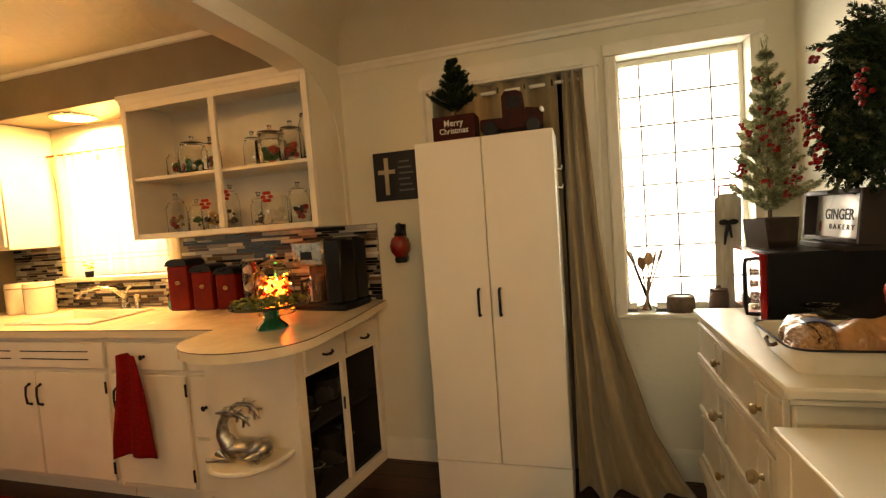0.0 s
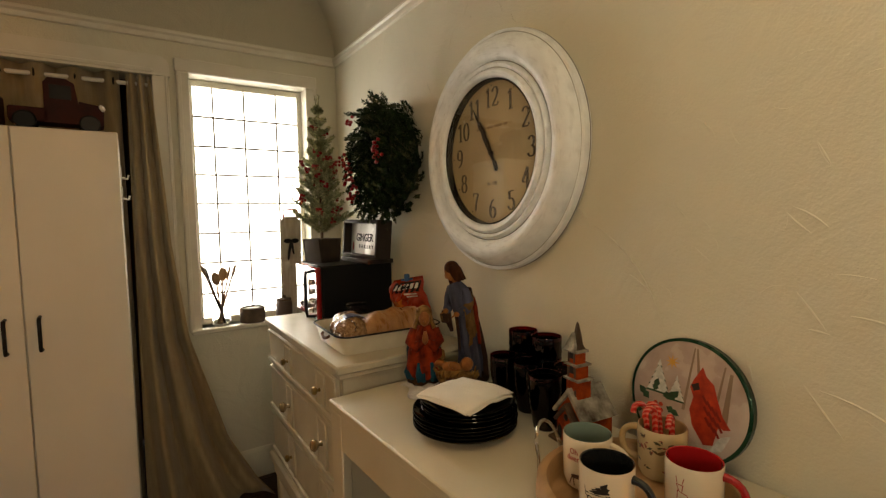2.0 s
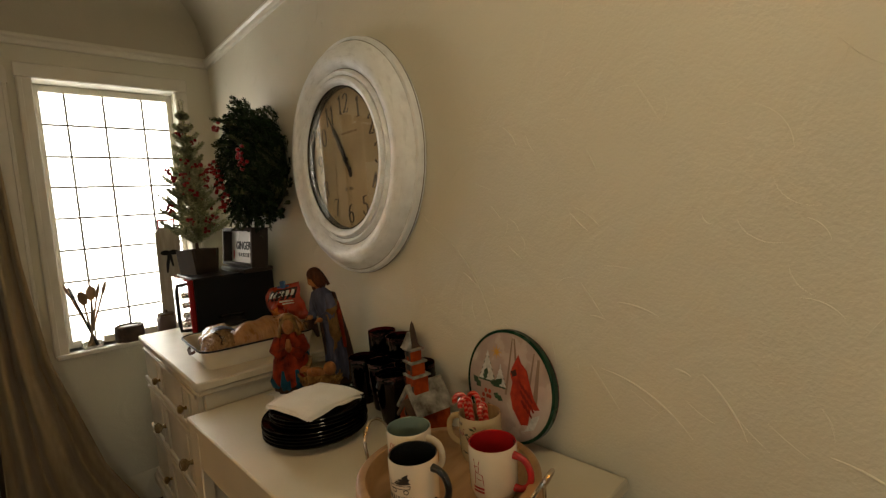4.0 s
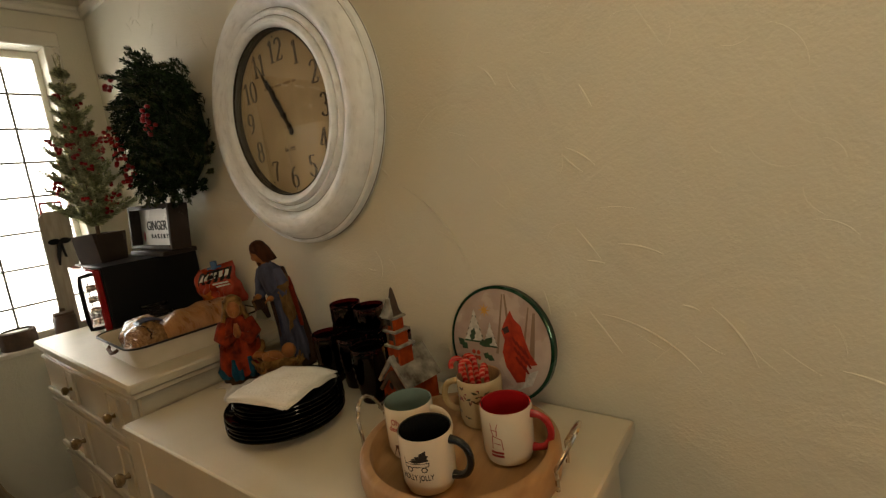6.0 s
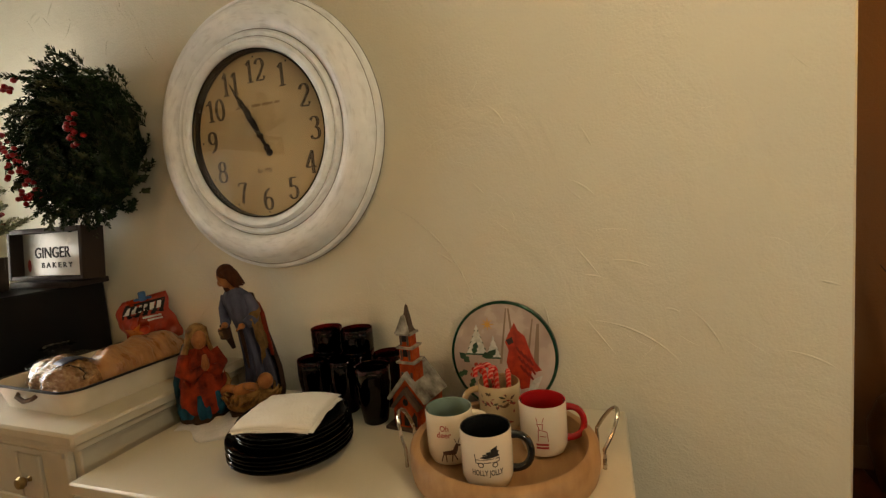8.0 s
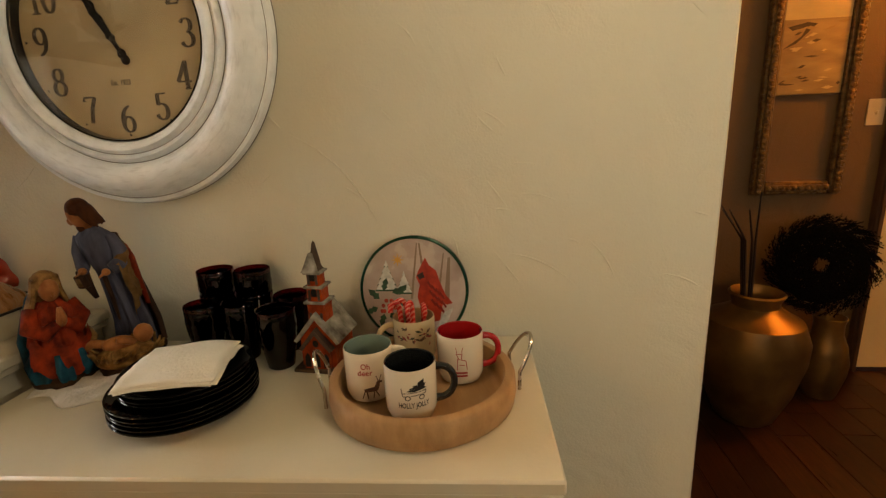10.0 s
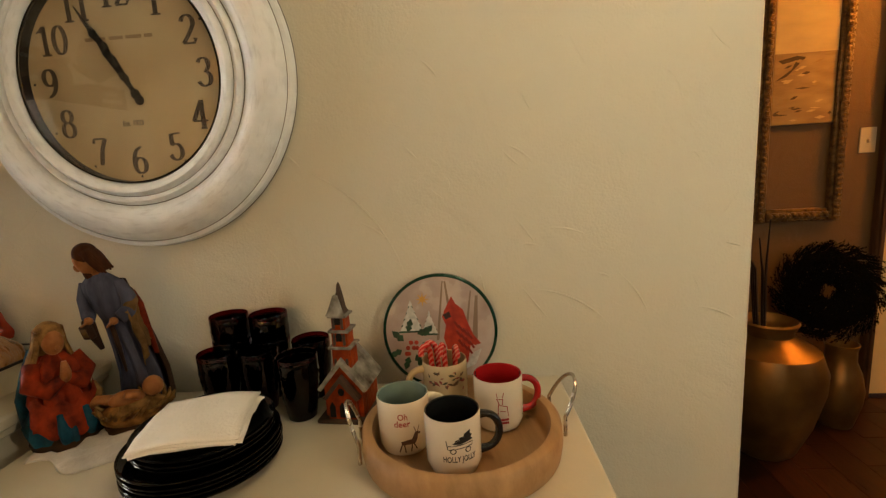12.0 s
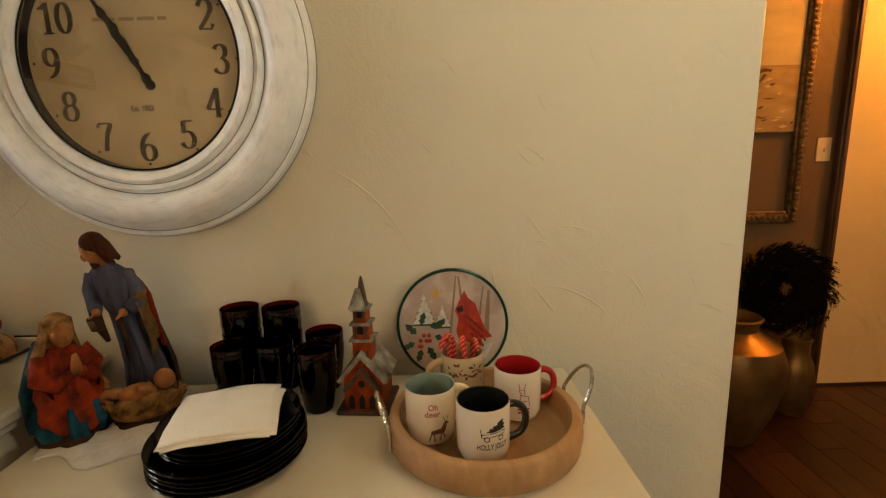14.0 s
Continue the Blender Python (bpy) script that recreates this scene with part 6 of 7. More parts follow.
REDROBE = material("rust_red_robe", (0.30, 0.034, 0.008), 0.6, other=(0.05, 0.006, 0.003), scale=34, bump=0.2, fine=50, spec=0.12)
TEAL = material("teal_robe", (0.010, 0.080, 0.130), 0.55, other=(0.003, 0.016, 0.028), scale=30, bump=0.2, fine=40, spec=0.12)
BROWNROBE = material("umber_cloak", (0.055, 0.028, 0.016), 0.6, other=(0.022, 0.011, 0.008), scale=18, bump=0.2, fine=60, spec=0.12)
ROCK = material("brown_rock_base", (0.055, 0.030, 0.016), 0.85, other=(0.02, 0.011, 0.006), scale=25, bump=0.5, fine=50, spec=0.12)
BLOND = material("wheat_veil", (0.34, 0.19, 0.062), 0.6, other=(0.08, 0.036, 0.010), scale=55, bump=0.2, fine=80, spec=0.12)


def folds(k, depth):
    return lambda a, z: 1 + depth * math.sin(k * a + z * 30) + 0.5 * depth * math.sin((2 * k + 1) * a - z * 18)


js = Shape()
js.lathe([(0, 0), (0.066, 0), (0.070, 0.012), (0.058, 0.026), (0, 0.032)], 30, None, 4, folds(5, 0.06), 1.0, 0.95)


def pleats(a, z):
    """Deep upright folds that fade towards the waist."""
    k = min(1.0, max(0.25, (0.24 - z) / 0.16))
    return 1 + k * (0.13 * math.sin(7 * a + 6 * z) + 0.07 * math.sin(15 * a - 9 * z)) + 0.02 * math.sin(31 * a + 40 * z)


js.lathe([(0.050, 0.018), (0.051, 0.04), (0.044, 0.09), (0.039, 0.14), (0.037, 0.185), (0.036, 0.205)], 96, None, 0, pleats, 0.86, 1.0)
js.lathe([(0.036, 0.198), (0.041, 0.215), (0.046, 0.245), (0.049, 0.270), (0.044, 0.288), (0.026, 0.302), (0.014, 0.308)], 72, None, 0, lambda a, z: 1 + 0.035 * math.sin(9 * a + 50 * z) + 0.02 * math.sin(19 * a - 70 * z), 0.72, 1.0)
# dark mantle down the back and one side
js.sheet(lambda u, v: (0.010 + 0.034 * math.cos((u - 0.42) * 2.9) + 0.007 * math.sin(u * 24) * v, -0.046 * math.sin((u - 0.42) * 2.9) * (1 + 0.25 * v) - 0.006 - 0.010 * v, 0.285 - 0.262 * v), 40, 18, 5)
# tan drape over the forearm
js.sheet(lambda u, v: (-0.040 + 0.055 * u + 0.004 * math.sin(v * 11), -0.052 - 0.010 * math.sin(math.pi * u) - 0.006 * math.sin(u * 22 + v * 3), 0.226 + 0.016 * math.sin(math.pi * u) - (0.118 - 0.045 * u) * v), 30, 16, 1)
js.tube([(0.018, -0.046, 0.262), (-0.004, -0.060, 0.246), (-0.026, -0.058, 0.230)], [0.011, 0.014, 0.013], 12, 1)
js.tube([(0.022, -0.052, 0.258), (0.012, -0.064, 0.232), (0.004, -0.060, 0.120)], [0.007, 0.009, 0.006], 8, 6)
# sleeves, forearms and fingers
js.tube([(0.0, -0.040, 0.282), (-0.006, -0.056, 0.252), (-0.020, -0.052, 0.226), (-0.040, -0.036, 0.216)], [0.016, 0.018, 0.016, 0.013], 14, 0)
js.tube([(0.0, 0.040, 0.282), (-0.010, 0.054, 0.250), (-0.026, 0.050, 0.224), (-0.042, 0.042, 0.218)], [0.016, 0.018, 0.016, 0.013], 14, 0)
js.tube([(-0.030, 0.052, 0.222), (-0.034, 0.054, 0.180), (-0.032, 0.050, 0.150)], [0.013, 0.012, 0.006], 10, 5)
for yy, zz in ((-0.026, 0.213), (0.036, 0.217)):
    js.ball((-0.050, yy, zz), (0.012, 0.009, 0.008), 10, 2)
    for k in range(4):
        js.tube([(-0.056, yy - 0.006 + 0.004 * k, zz + 0.003 - 0.002 * k), (-0.066, yy + 0.001 + 0.004 * k, zz - 0.003 - 0.002 * k)], [0.0032, 0.0022], 6, 2)
js.box((-0.068, 0.032, 0.182), (-0.046, 0.056, 0.210), 0.003, 5)
js.box((-0.0695, 0.037, 0.187), (-0.0685, 0.051, 0.205), 0.0, 1)
js.tube([(-0.060, 0.044, 0.210), (-0.058, 0.044, 0.220)], [0.005, 0.003], 8, 5)
js.tube([(-0.036, -0.004, 0.200), (-0.040, 0.0, 0.15), (-0.042, 0.004, 0.10)], [0.006, 0.006, 0.003], 8, 5)
js.tube([(0, 0, 0.296), (-0.004, 0.002, 0.318)], [0.016, 0.014], 12, 2)
head = Matrix.Translation((-0.004, 0.004, 0.333)) @ Matrix.Rotation(radians(-58), 4, "Z") @ Matrix.Rotation(radians(-18), 4, "Y") @ Matrix.Diagonal((1.30, 1.30, 1.22, 1))
for c, r, mi in (((-0.007, 0, 0.0), (0.018, 0.0155, 0.023), 2), ((0.003, 0, 0.012), (0.0225, 0.0205, 0.0175), 3), ((0.011, 0, -0.002), (0.0175, 0.0205, 0.024), 3), ((-0.014, 0, -0.019), (0.0105, 0.0100, 0.0130), 3), ((-0.0255, 0, -0.002), (0.0040, 0.0030, 0.0060), 2)):
    js.ball(head @ Vector(c), r, 18, mi, head.to_3x3().to_4x4())
for k in range(18):
    t_ = (k - 8.5) / 8.5 * 1.9
    js.tube([head @ Vector((0.004 + 0.014 * math.cos(t_), 0.019 * math.sin(t_), 0.018)), head @ Vector((0.008 + 0.016 * math.cos(t_), 0.0215 * math.sin(t_), -0.006)), head @ Vector((0.009 + 0.017 * math.cos(t_ + 0.15), 0.0215 * math.sin(t_ + 0.15), -0.021 - 0.003 * (k % 3)))], [0.0045, 0.0052, 0.003], 6, 3)
# the body leans to one side above the knees
js.v = [(x - 0.10 * max(0.0, z - 0.15), 0.88 * y + 0.22 * max(0.0, z - 0.08), z) for x, y, z in js.v]
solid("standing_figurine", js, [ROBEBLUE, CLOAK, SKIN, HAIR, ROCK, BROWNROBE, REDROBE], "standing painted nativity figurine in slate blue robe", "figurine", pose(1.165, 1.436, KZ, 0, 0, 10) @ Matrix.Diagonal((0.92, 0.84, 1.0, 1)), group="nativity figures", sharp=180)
PALECLOTH = material("pale_shawl", (0.34, 0.36, 0.36), 0.7, other=(0.16, 0.18, 0.19), scale=25, bump=0.2, fine=60)
ma = Shape()
ma.lathe([(0, 0), (0.068, 0), (0.072, 0.015), (0.056, 0.028), (0, 0.03)], 26, None, 4, folds(5, 0.07), 1.1, 0.9)
ma.lathe([(0.066, 0.018), (0.070, 0.04), (0.056, 0.075), (0, 0.09)], 80, None, 1, folds(7, 0.17), 1.05, 0.9)
ma.lathe([(0.050, 0.065), (0.052, 0.095), (0.040, 0.135), (0.037, 0.160), (0.020, 0.180), (0, 0.184)], 80, None, 0, folds(7, 0.13))
ma.tube([(0, -0.034, 0.163), (-0.016, -0.050, 0.132), (-0.040, -0.030, 0.120), (-0.052, -0.006, 0.138)], [0.020, 0.020, 0.017, 0.010], 12, 0)
ma.tube([(0, 0.034, 0.163), (-0.016, 0.050, 0.132), (-0.040, 0.030, 0.120), (-0.052, 0.006, 0.138)], [0.020, 0.020, 0.017, 0.010], 12, 0)
for y_ in (-0.005, 0.005):
    ma.tube([(-0.050, y_, 0.132), (-0.058, y_ * 0.7, 0.150), (-0.058, y_ * 0.4, 0.172)], [0.007, 0.007, 0.003], 8, 2)
head = Matrix.Translation((-0.008, 0.0, 0.207)) @ Matrix.Rotation(radians(-14), 4, "Y") @ Matrix.Diagonal((1.28, 1.28, 1.2, 1))
for c, r, mi in (((-0.008, 0, 0.0), (0.0185, 0.0155, 0.0215), 2), ((0.005, 0, 0.008), (0.0215, 0.0215, 0.0215), 3), ((0.010, 0, -0.012), (0.016, 0.023, 0.024), 3), ((-0.026, 0, -0.002), (0.0038, 0.003, 0.005), 2)):
    ma.ball(head @ Vector(c), r, 16, mi, head.to_3x3().to_4x4())
for k in range(22):
    t_ = (k - 10.5) / 10.5 * 2.1
    ma.tube([head @ Vector((0.004 + 0.013 * math.cos(t_), 0.019 * math.sin(t_), 0.018)), head @ Vector((0.006 + 0.015 * math.cos(t_), 0.0225 * math.sin(t_), -0.010)), head @ Vector((0.010 + 0.020 * math.cos(t_), 0.032 * math.sin(t_), -0.040)), head @ Vector((0.012 + 0.030 * math.cos(t_), 0.042 * math.sin(t_), -0.062 - 0.01 * (k % 3)))], [0.0035, 0.0045, 0.0045, 0.002], 5, 3)
ma.tube([(0.03, 0.02, 0.185), (0.042, 0.03, 0.14), (0.052, 0.045, 0.09), (0.056, 0.05, 0.04)], [0.014, 0.020, 0.020, 0.012], 10, 1)
ma.tube([(0.03, -0.02, 0.185), (0.040, -0.036, 0.14), (0.046, -0.045, 0.09), (0.050, -0.05, 0.04)], [0.012, 0.017, 0.018, 0.012], 10, 1)
ma.sheet(lambda u, v: (-0.066 * math.cos((u - 0.5) * 2.6) * (0.92 + 0.16 * v), 0.066 * math.sin((u - 0.5) * 2.6) * (0.92 + 0.16 * v), 0.112 - 0.062 * v - 0.020 * math.sin(u * 3.1) + 0.006 * math.sin(u * 23)), 30, 10, 0)
ma.tube([(0.038, -0.050, 0.150), (0.046, -0.056, 0.120), (0.050, -0.052, 0.075)], [0.008, 0.012, 0.007], 10, 5)
ma.tube([(-0.046, -0.048, 0.070), (-0.02, -0.062, 0.080), (0.0, -0.062, 0.088), (0.046, -0.04, 0.085)], [0.008, 0.011, 0.012, 0.010], 10, 3)
solid("kneeling_figurine", ma, [REDROBE, TEAL, SKIN, BLOND, ROCK, PALECLOTH], "kneeling painted nativity figurine in rust red robe", "figurine", pose(1.045, 1.510, KZ, 0, 0, 62) @ Matrix.Diagonal((0.86, 0.86, 0.98, 1)), group="nativity figures", sharp=180)
bb = Shape()
bb.lathe([(0, 0), (0.046, 0), (0.044, 0.014), (0.03, 0.02), (0, 0.022)], 20, None, 1, folds(5, 0.08), 1.3, 0.8)
bb.ball((0, 0, 0.035), (0.062, 0.036, 0.026), 18, 0)
for i in range(26):
    a = i * 0.2417
    bb.tube([(0.056 * math.cos(a), 0.033 * math.sin(a), 0.038), (0.07 * math.cos(a + 0.3), 0.044 * math.sin(a + 0.3), 0.048 + 0.008 * (i % 3))], [0.006, 0.002], 5, 0)
bb.ball((-0.012, 0, 0.062), (0.032, 0.019, 0.016), 14, 2)
bb.ball((0.034, 0, 0.076), 0.019, 14, 2)
bb.tube([(-0.035, 0.008, 0.062), (-0.06, 0.012, 0.068), (-0.076, 0.01, 0.058)], [0.011, 0.009, 0.007], 8, 2)
bb.tube([(0.01, -0.014, 0.068), (-0.01, -0.026, 0.078)], [0.008, 0.006], 8, 2)
solid("cradle_figurine", bb, [BLOND, ROCK, SKIN], "small painted nativity figurine in a straw cradle", "figurine", pose(1.078, 1.39, KZ, 0, 0, -58) @ Matrix.Diagonal((1.0, 1.0, 1.08, 1)), group="nativity figures", sharp=180)
solid("snow_batting", Shape().sheet(lambda u, v: (0.955 + 0.20 * u + 0.02 * math.sin(v * 9), 1.30 + 0.225 * v + 0.015 * math.sin(u * 8), KT + 0.001 + 0.013 * math.sin(math.pi * u) ** 0.5 * math.sin(math.pi * v) ** 0.5 * (1 + 0.4 * math.sin(u * 13) * math.sin(v * 15) + 0.2 * math.sin(u * 37 + v * 21))), 44, 48), material("white_batting", (0.62, 0.60, 0.57), 0.95, scale=30, bump=0.4, fine=150, sheen=0.3), "white snow batting under the nativity figures", "batting", sharp=180, thick=0.0006)

# plates and napkins
pl = thing("plate_stack", (0.955, 1.178, KZ), "stack of black glazed dinner and dessert plates", "plates")
def plate(r, rise):
    """A coupe plate with a rolled lip."""
    lip = [(r - 0.0020 + 0.0020 * math.cos(radians(a)), rise + 0.0020 * math.sin(radians(a))) for a in range(-60, 181, 40)]
    return Shape().lathe([(0, 0), (r * 0.60, 0), (r * 0.63, -0.002), (r * 0.66, 0.001), (r * 0.82, rise * 0.30), (r * 0.94, rise * 0.72)] + lip + [(r * 0.90, rise * 0.80), (r * 0.78, rise * 0.42), (r * 0.62, 0.006), (0, 0.006)], 64)


p0 = part("dinner_plate", plate(0.1250, 0.020), BLACKGLAZE, pl, "", (0, 0, 0.002))
for i in range(1, 5):
    twin(p0, (RNG.uniform(-0.0015, 0.0015), RNG.uniform(-0.0015, 0.0015), 0.002 + 0.0078 * i))
p1 = part("dessert_plate", plate(0.112, 0.020), BLACKGLAZE, pl, "", (0.006, -0.004, 0.041))
for i in range(1, 3):
    twin(p1, (0.006 + RNG.uniform(-0.002, 0.002), -0.004, 0.041 + 0.0078 * i))
nk = thing("napkins", pose(0.958, 1.178, KZ + 0.0845, 0, 0, 12), "small stack of white paper napkins on the plates", "napkins")
PAPER = material("white_paper_napkin", (0.80, 0.77, 0.70), 0.9, other=(0.75, 0.71, 0.63), scale=20, bump=0.3, fine=130)
for i in range(5):
    ph = i * 0.7

    def nap(u, v, ph=ph, i=i):
        x, y = (u - 0.5) * 0.168, (v - 0.5) * 0.162
        q = x * x + y * y
        return (x + 0.003 * math.sin(ph * 3), y + 0.003 * math.cos(ph * 2), 0.0022 * i - 2.3 * q * (0.5 + 0.3 * math.sin(ph)) * (0.4 + (u > 0.5) * 0.25) + 0.0012 * math.sin(u * 15 + v * 8 + ph))
    part("napkin", Shape().sheet(nap, 14, 14), PAPER, nk, "", pose(0, 0, 0, 0, 0, RNG.uniform(-3, 3)), True, 0.0012, 180)

# tumblers
tum = [(0, 0), (0.025, 0), (0.028, 0.003)] + [(0.0285 + 0.0115 * math.sin(radians(90 * k / 14)) ** 1.2, 0.008 + 0.104 * k / 14) for k in range(15)] + [(0.0402, 0.120), (0.0398, 0.121)]
DARKRUBY = clear("dark_ruby_glass", (0.006, 0.0002, 0.0003), 0.04, 1.36)
RIMRUBY = clear("ruby_glass_rim", (0.16, 0.004, 0.006), 0.05)


def facets(a, z):
    return 1 + (0.034 * math.cos(18 * a + math.pi * int(z * 135)) if 0.012 < z < 0.098 else 0)


g0 = thing("tumbler", (1.112, 1.068, KZ), "dark ruby pressed glass tumbler on the desk", "glass", "ruby tumblers")
part("body", Shape().lathe(tum + [(0.0375, 0.119), (0.034, 0.07), (0.025, 0.012), (0, 0.010)], 72, None, 0, facets), DARKRUBY, g0)
part("rim", Shape().lathe([(0.0400, 0.1212), (0.0405, 0.128), (0.0398, 0.1305), (0.0385, 0.1295), (0.0376, 0.1212), (0.0400, 0.1212)], 48), RIMRUBY, g0, "red glass rim")
for x, y, z in ((1.150, 1.165, 0), (1.140, 1.245, 0), (1.205, 1.072, 0.0), (1.215, 1.164, 0), (1.215, 1.253, 0), (1.215, 1.164, 0.056), (1.215, 1.253, 0.056)):
    copy_thing(g0, pose(x, y, KZ + z, 0, 0, 40 * x))

# little church
ch = thing("ceramic_church", pose(1.118, 0.972, KZ, 0, 0, -6) @ Matrix.Diagonal((0.9, 0.84, 1.0, 1)), "orange ceramic church with snowy roofs and steeple", "ornament")
BRICK = material("orange_painted_ceramic", (0.38, 0.062, 0.011), 0.45, other=(0.13, 0.016, 0.004), scale=30, bump=0.25, fine=90, spec=0.12)
SNOW = material("dusty_white_snow", (0.36, 0.35, 0.30), 0.7, other=(0.055, 0.040, 0.028), scale=34, bump=0.3, fine=60, spec=0.12)
DKWOOD = material("dark_brown_ceramic", (0.085, 0.048, 0.026), 0.6, other=(0.03, 0.017, 0.01), scale=40, bump=0.2, fine=80)
part("base", Shape().box((-0.048, -0.062, 0), (0.08, 0.062, 0.008), 0.003), DKWOOD, ch)
part("nave", Shape().prism([(-0.046, 0.008), (0.046, 0.008), (0.046, 0.075), (0, 0.118), (-0.046, 0.075)], "x", -0.028, 0.068), BRICK, ch)
part("roof", Shape().prism([(-0.060, 0.066), (-0.052, 0.062), (0, 0.114), (0.052, 0.062), (0.060, 0.066), (0, 0.128)], "x", -0.036, 0.074), SNOW, ch)
part("porch", Shape().prism([(-0.034, 0.008), (0.034, 0.008), (0.034, 0.055), (0, 0.088), (-0.034, 0.055)], "x", -0.040, -0.027), BRICK, ch)
part("gable", Shape().prism([(-0.044, 0.052), (-0.036, 0.048), (0, 0.084), (0.036, 0.048), (0.044, 0.052), (0, 0.096)], "x", -0.046, -0.026), DKWOOD, ch)
for i, (w, z0, z1) in enumerate(((0.022, 0.095, 0.145), (0.019, 0.148, 0.178), (0.016, 0.181, 0.208))):
    tw = part("tower", Shape().box((-0.022, -w, z0), (-0.022 + 2 * w, w, z1), 0.002), BRICK, ch)
    part("ledge", Shape().box((-0.022 - 0.005, -w - 0.006, z1 - 0.001), (-0.022 + 2 * w + 0.005, w + 0.006, z1 + 0.004), 0.002), SNOW, tw)
    part("window", Shape().prism([(-0.007, z0 + 0.012), (0.007, z0 + 0.012), (0.007, z0 + 0.022)] + [(0.007 * math.cos(radians(a)), z0 + 0.022 + 0.007 * math.sin(radians(a))) for a in range(30, 151, 30)] + [(-0.007, z0 + 0.022)], "x", -0.0235, -0.0215), BLACKPLASTIC, tw)
part("steeple", Shape().lathe([(0.018, 0.2135), (0.0135, 0.222), (0.0105, 0.240), (0.004, 0.268), (0, 0.274)], 4, pose(-0.006, -0.003, 0, 0, 0, 45)), DKWOOD, ch)
part("steeple_snow", Shape().lathe([(0.029, 0.212), (0.024, 0.218), (0.015, 0.234), (0.008, 0.248), (0, 0.250)], 4, pose(-0.010, 0.004, 0, 0, 0, 45)), SNOW, ch)
for w, z0 in ((0.022, 0.103), (0.019, 0.152), (0.016, 0.185)):
    for y in (-w * 0.62, w * 0.62):
        part("pilaster", Shape().box((-0.0245, y - 0.003, z0), (-0.0215, y + 0.003, z0 + 0.022), 0.001), DKWOOD, ch)
for y in (-0.024, 0.0, 0.024):
    part("door" if y == 0 else "window", Shape().prism([(y - 0.007, 0.012), (y + 0.007, 0.012), (y + 0.007, 0.034), (y, 0.043), (y - 0.007, 0.034)], "x", -0.0415, -0.0395), BLACKPLASTIC, ch)
part("rose_window", Shape().ball((-0.041, 0, 0.064), (0.001, 0.008, 0.008), 12), BLACKPLASTIC, ch)

# round tin leaning on the wall
lean = Matrix.Translation((1.229, 0.793, KZ + 0.003)) @ Matrix.Rotation(radians(-7), 4, "Y").inverted() @ EASTFACE @ Matrix.Translation((0, 0.1225, 0)) @ Matrix.Diagonal((1, 1, 0.55, 1))
tn = thing("biscuit_tin", lean, "round green rimmed Christmas tin leaning on the wall", "tin")
part("body", Shape().lathe([(0, -0.014), (0.121, -0.014), (0.123, -0.010), (0.123, 0.004), (0, 0.005)], 64), material("red_tin_side", (0.30, 0.03, 0.025), 0.3, metal=0.4), tn, "red tin side")
part("rim", Shape().lathe([(0.1245, -0.002), (0.1245, 0.022), (0.122, 0.025), (0.1180, 0.025), (0.1180, 0.021)], 64), material("green_tin_rim", (0.008, 0.050, 0.026), 0.25, metal=0.4), tn, "dark green rim")
part("picture", Shape().lathe([(0, 0.021), (0.118, 0.021), (0.118, 0.0225), (0, 0.0228)], 64), material("pale_winter_print", (0.50, 0.42, 0.37), 0.25, other=(0.33, 0.24, 0.21), scale=14, coat=0.3), tn, "pale printed winter scene")
TRUNKC = material("print_brown", (0.24, 0.17, 0.12), 0.4)


def flat(pts, z, t=0.0006):
    return Shape().prism(pts, "z", z, z + t)


for x0, x1, w in ((0.03, 0.015, 0.004), (0.075, 0.082, 0.006), (0.055, 0.07, 0.003), (-0.005, 0.01, 0.003)):
    yt = math.sqrt(0.112 ** 2 - x1 ** 2) * 0.97
    part("printed_trunk", flat([(x0 - w, -0.02), (x0 + w, -0.02), (x1 + w * 0.5, yt), (x1 - w * 0.5, yt)], 0.0229), TRUNKC, tn)
PRINTS = {"white": material("print_white", (0.62, 0.61, 0.58), 0.35, other=(0.34, 0.36, 0.34), scale=90), "green": material("print_green", (0.015, 0.075, 0.03), 0.35, other=(0.004, 0.02, 0.01), scale=70), "red": material("print_red", (0.48, 0.045, 0.015), 0.35, other=(0.22, 0.012, 0.006), scale=45), "gold": material("print_gold", (0.60, 0.32, 0.05), 0.35), "crimson": material("print_crimson", (0.20, 0.010, 0.006), 0.35), "dark": material("print_dark", (0.03, 0.012, 0.012), 0.4)}
for cx, cy, h, w in ((-0.062, -0.005, 0.075, 0.03), (-0.022, -0.01, 0.055, 0.022)):
    fir = [(cx, cy + h)]
    for k in range(1, 6):
        fir += [(cx + w * k / 6, cy + h * (1 - k / 5.5)), (cx + w * (k - 0.6) / 6, cy + h * (1 - k / 5.5))]
    fir += [(2 * cx - x, y) for x, y in reversed(fir[1:])]
    part("printed_fir", flat([(cx + (x - cx) * 1.12, y - 0.004) for x, y in fir], 0.0229), PRINTS["green"], tn, "dark shade of the printed fir")
    part("printed_fir", flat(fir, 0.0237), PRINTS["white"], tn)
star = [((0.016 if k % 2 == 0 else 0.005) * math.cos(k * math.pi / 8) - 0.035, (0.016 if k % 2 == 0 else 0.005) * math.sin(k * math.pi / 8) + 0.070) for k in range(16)]
part("printed_star", flat(star, 0.0233), PRINTS["gold"], tn)
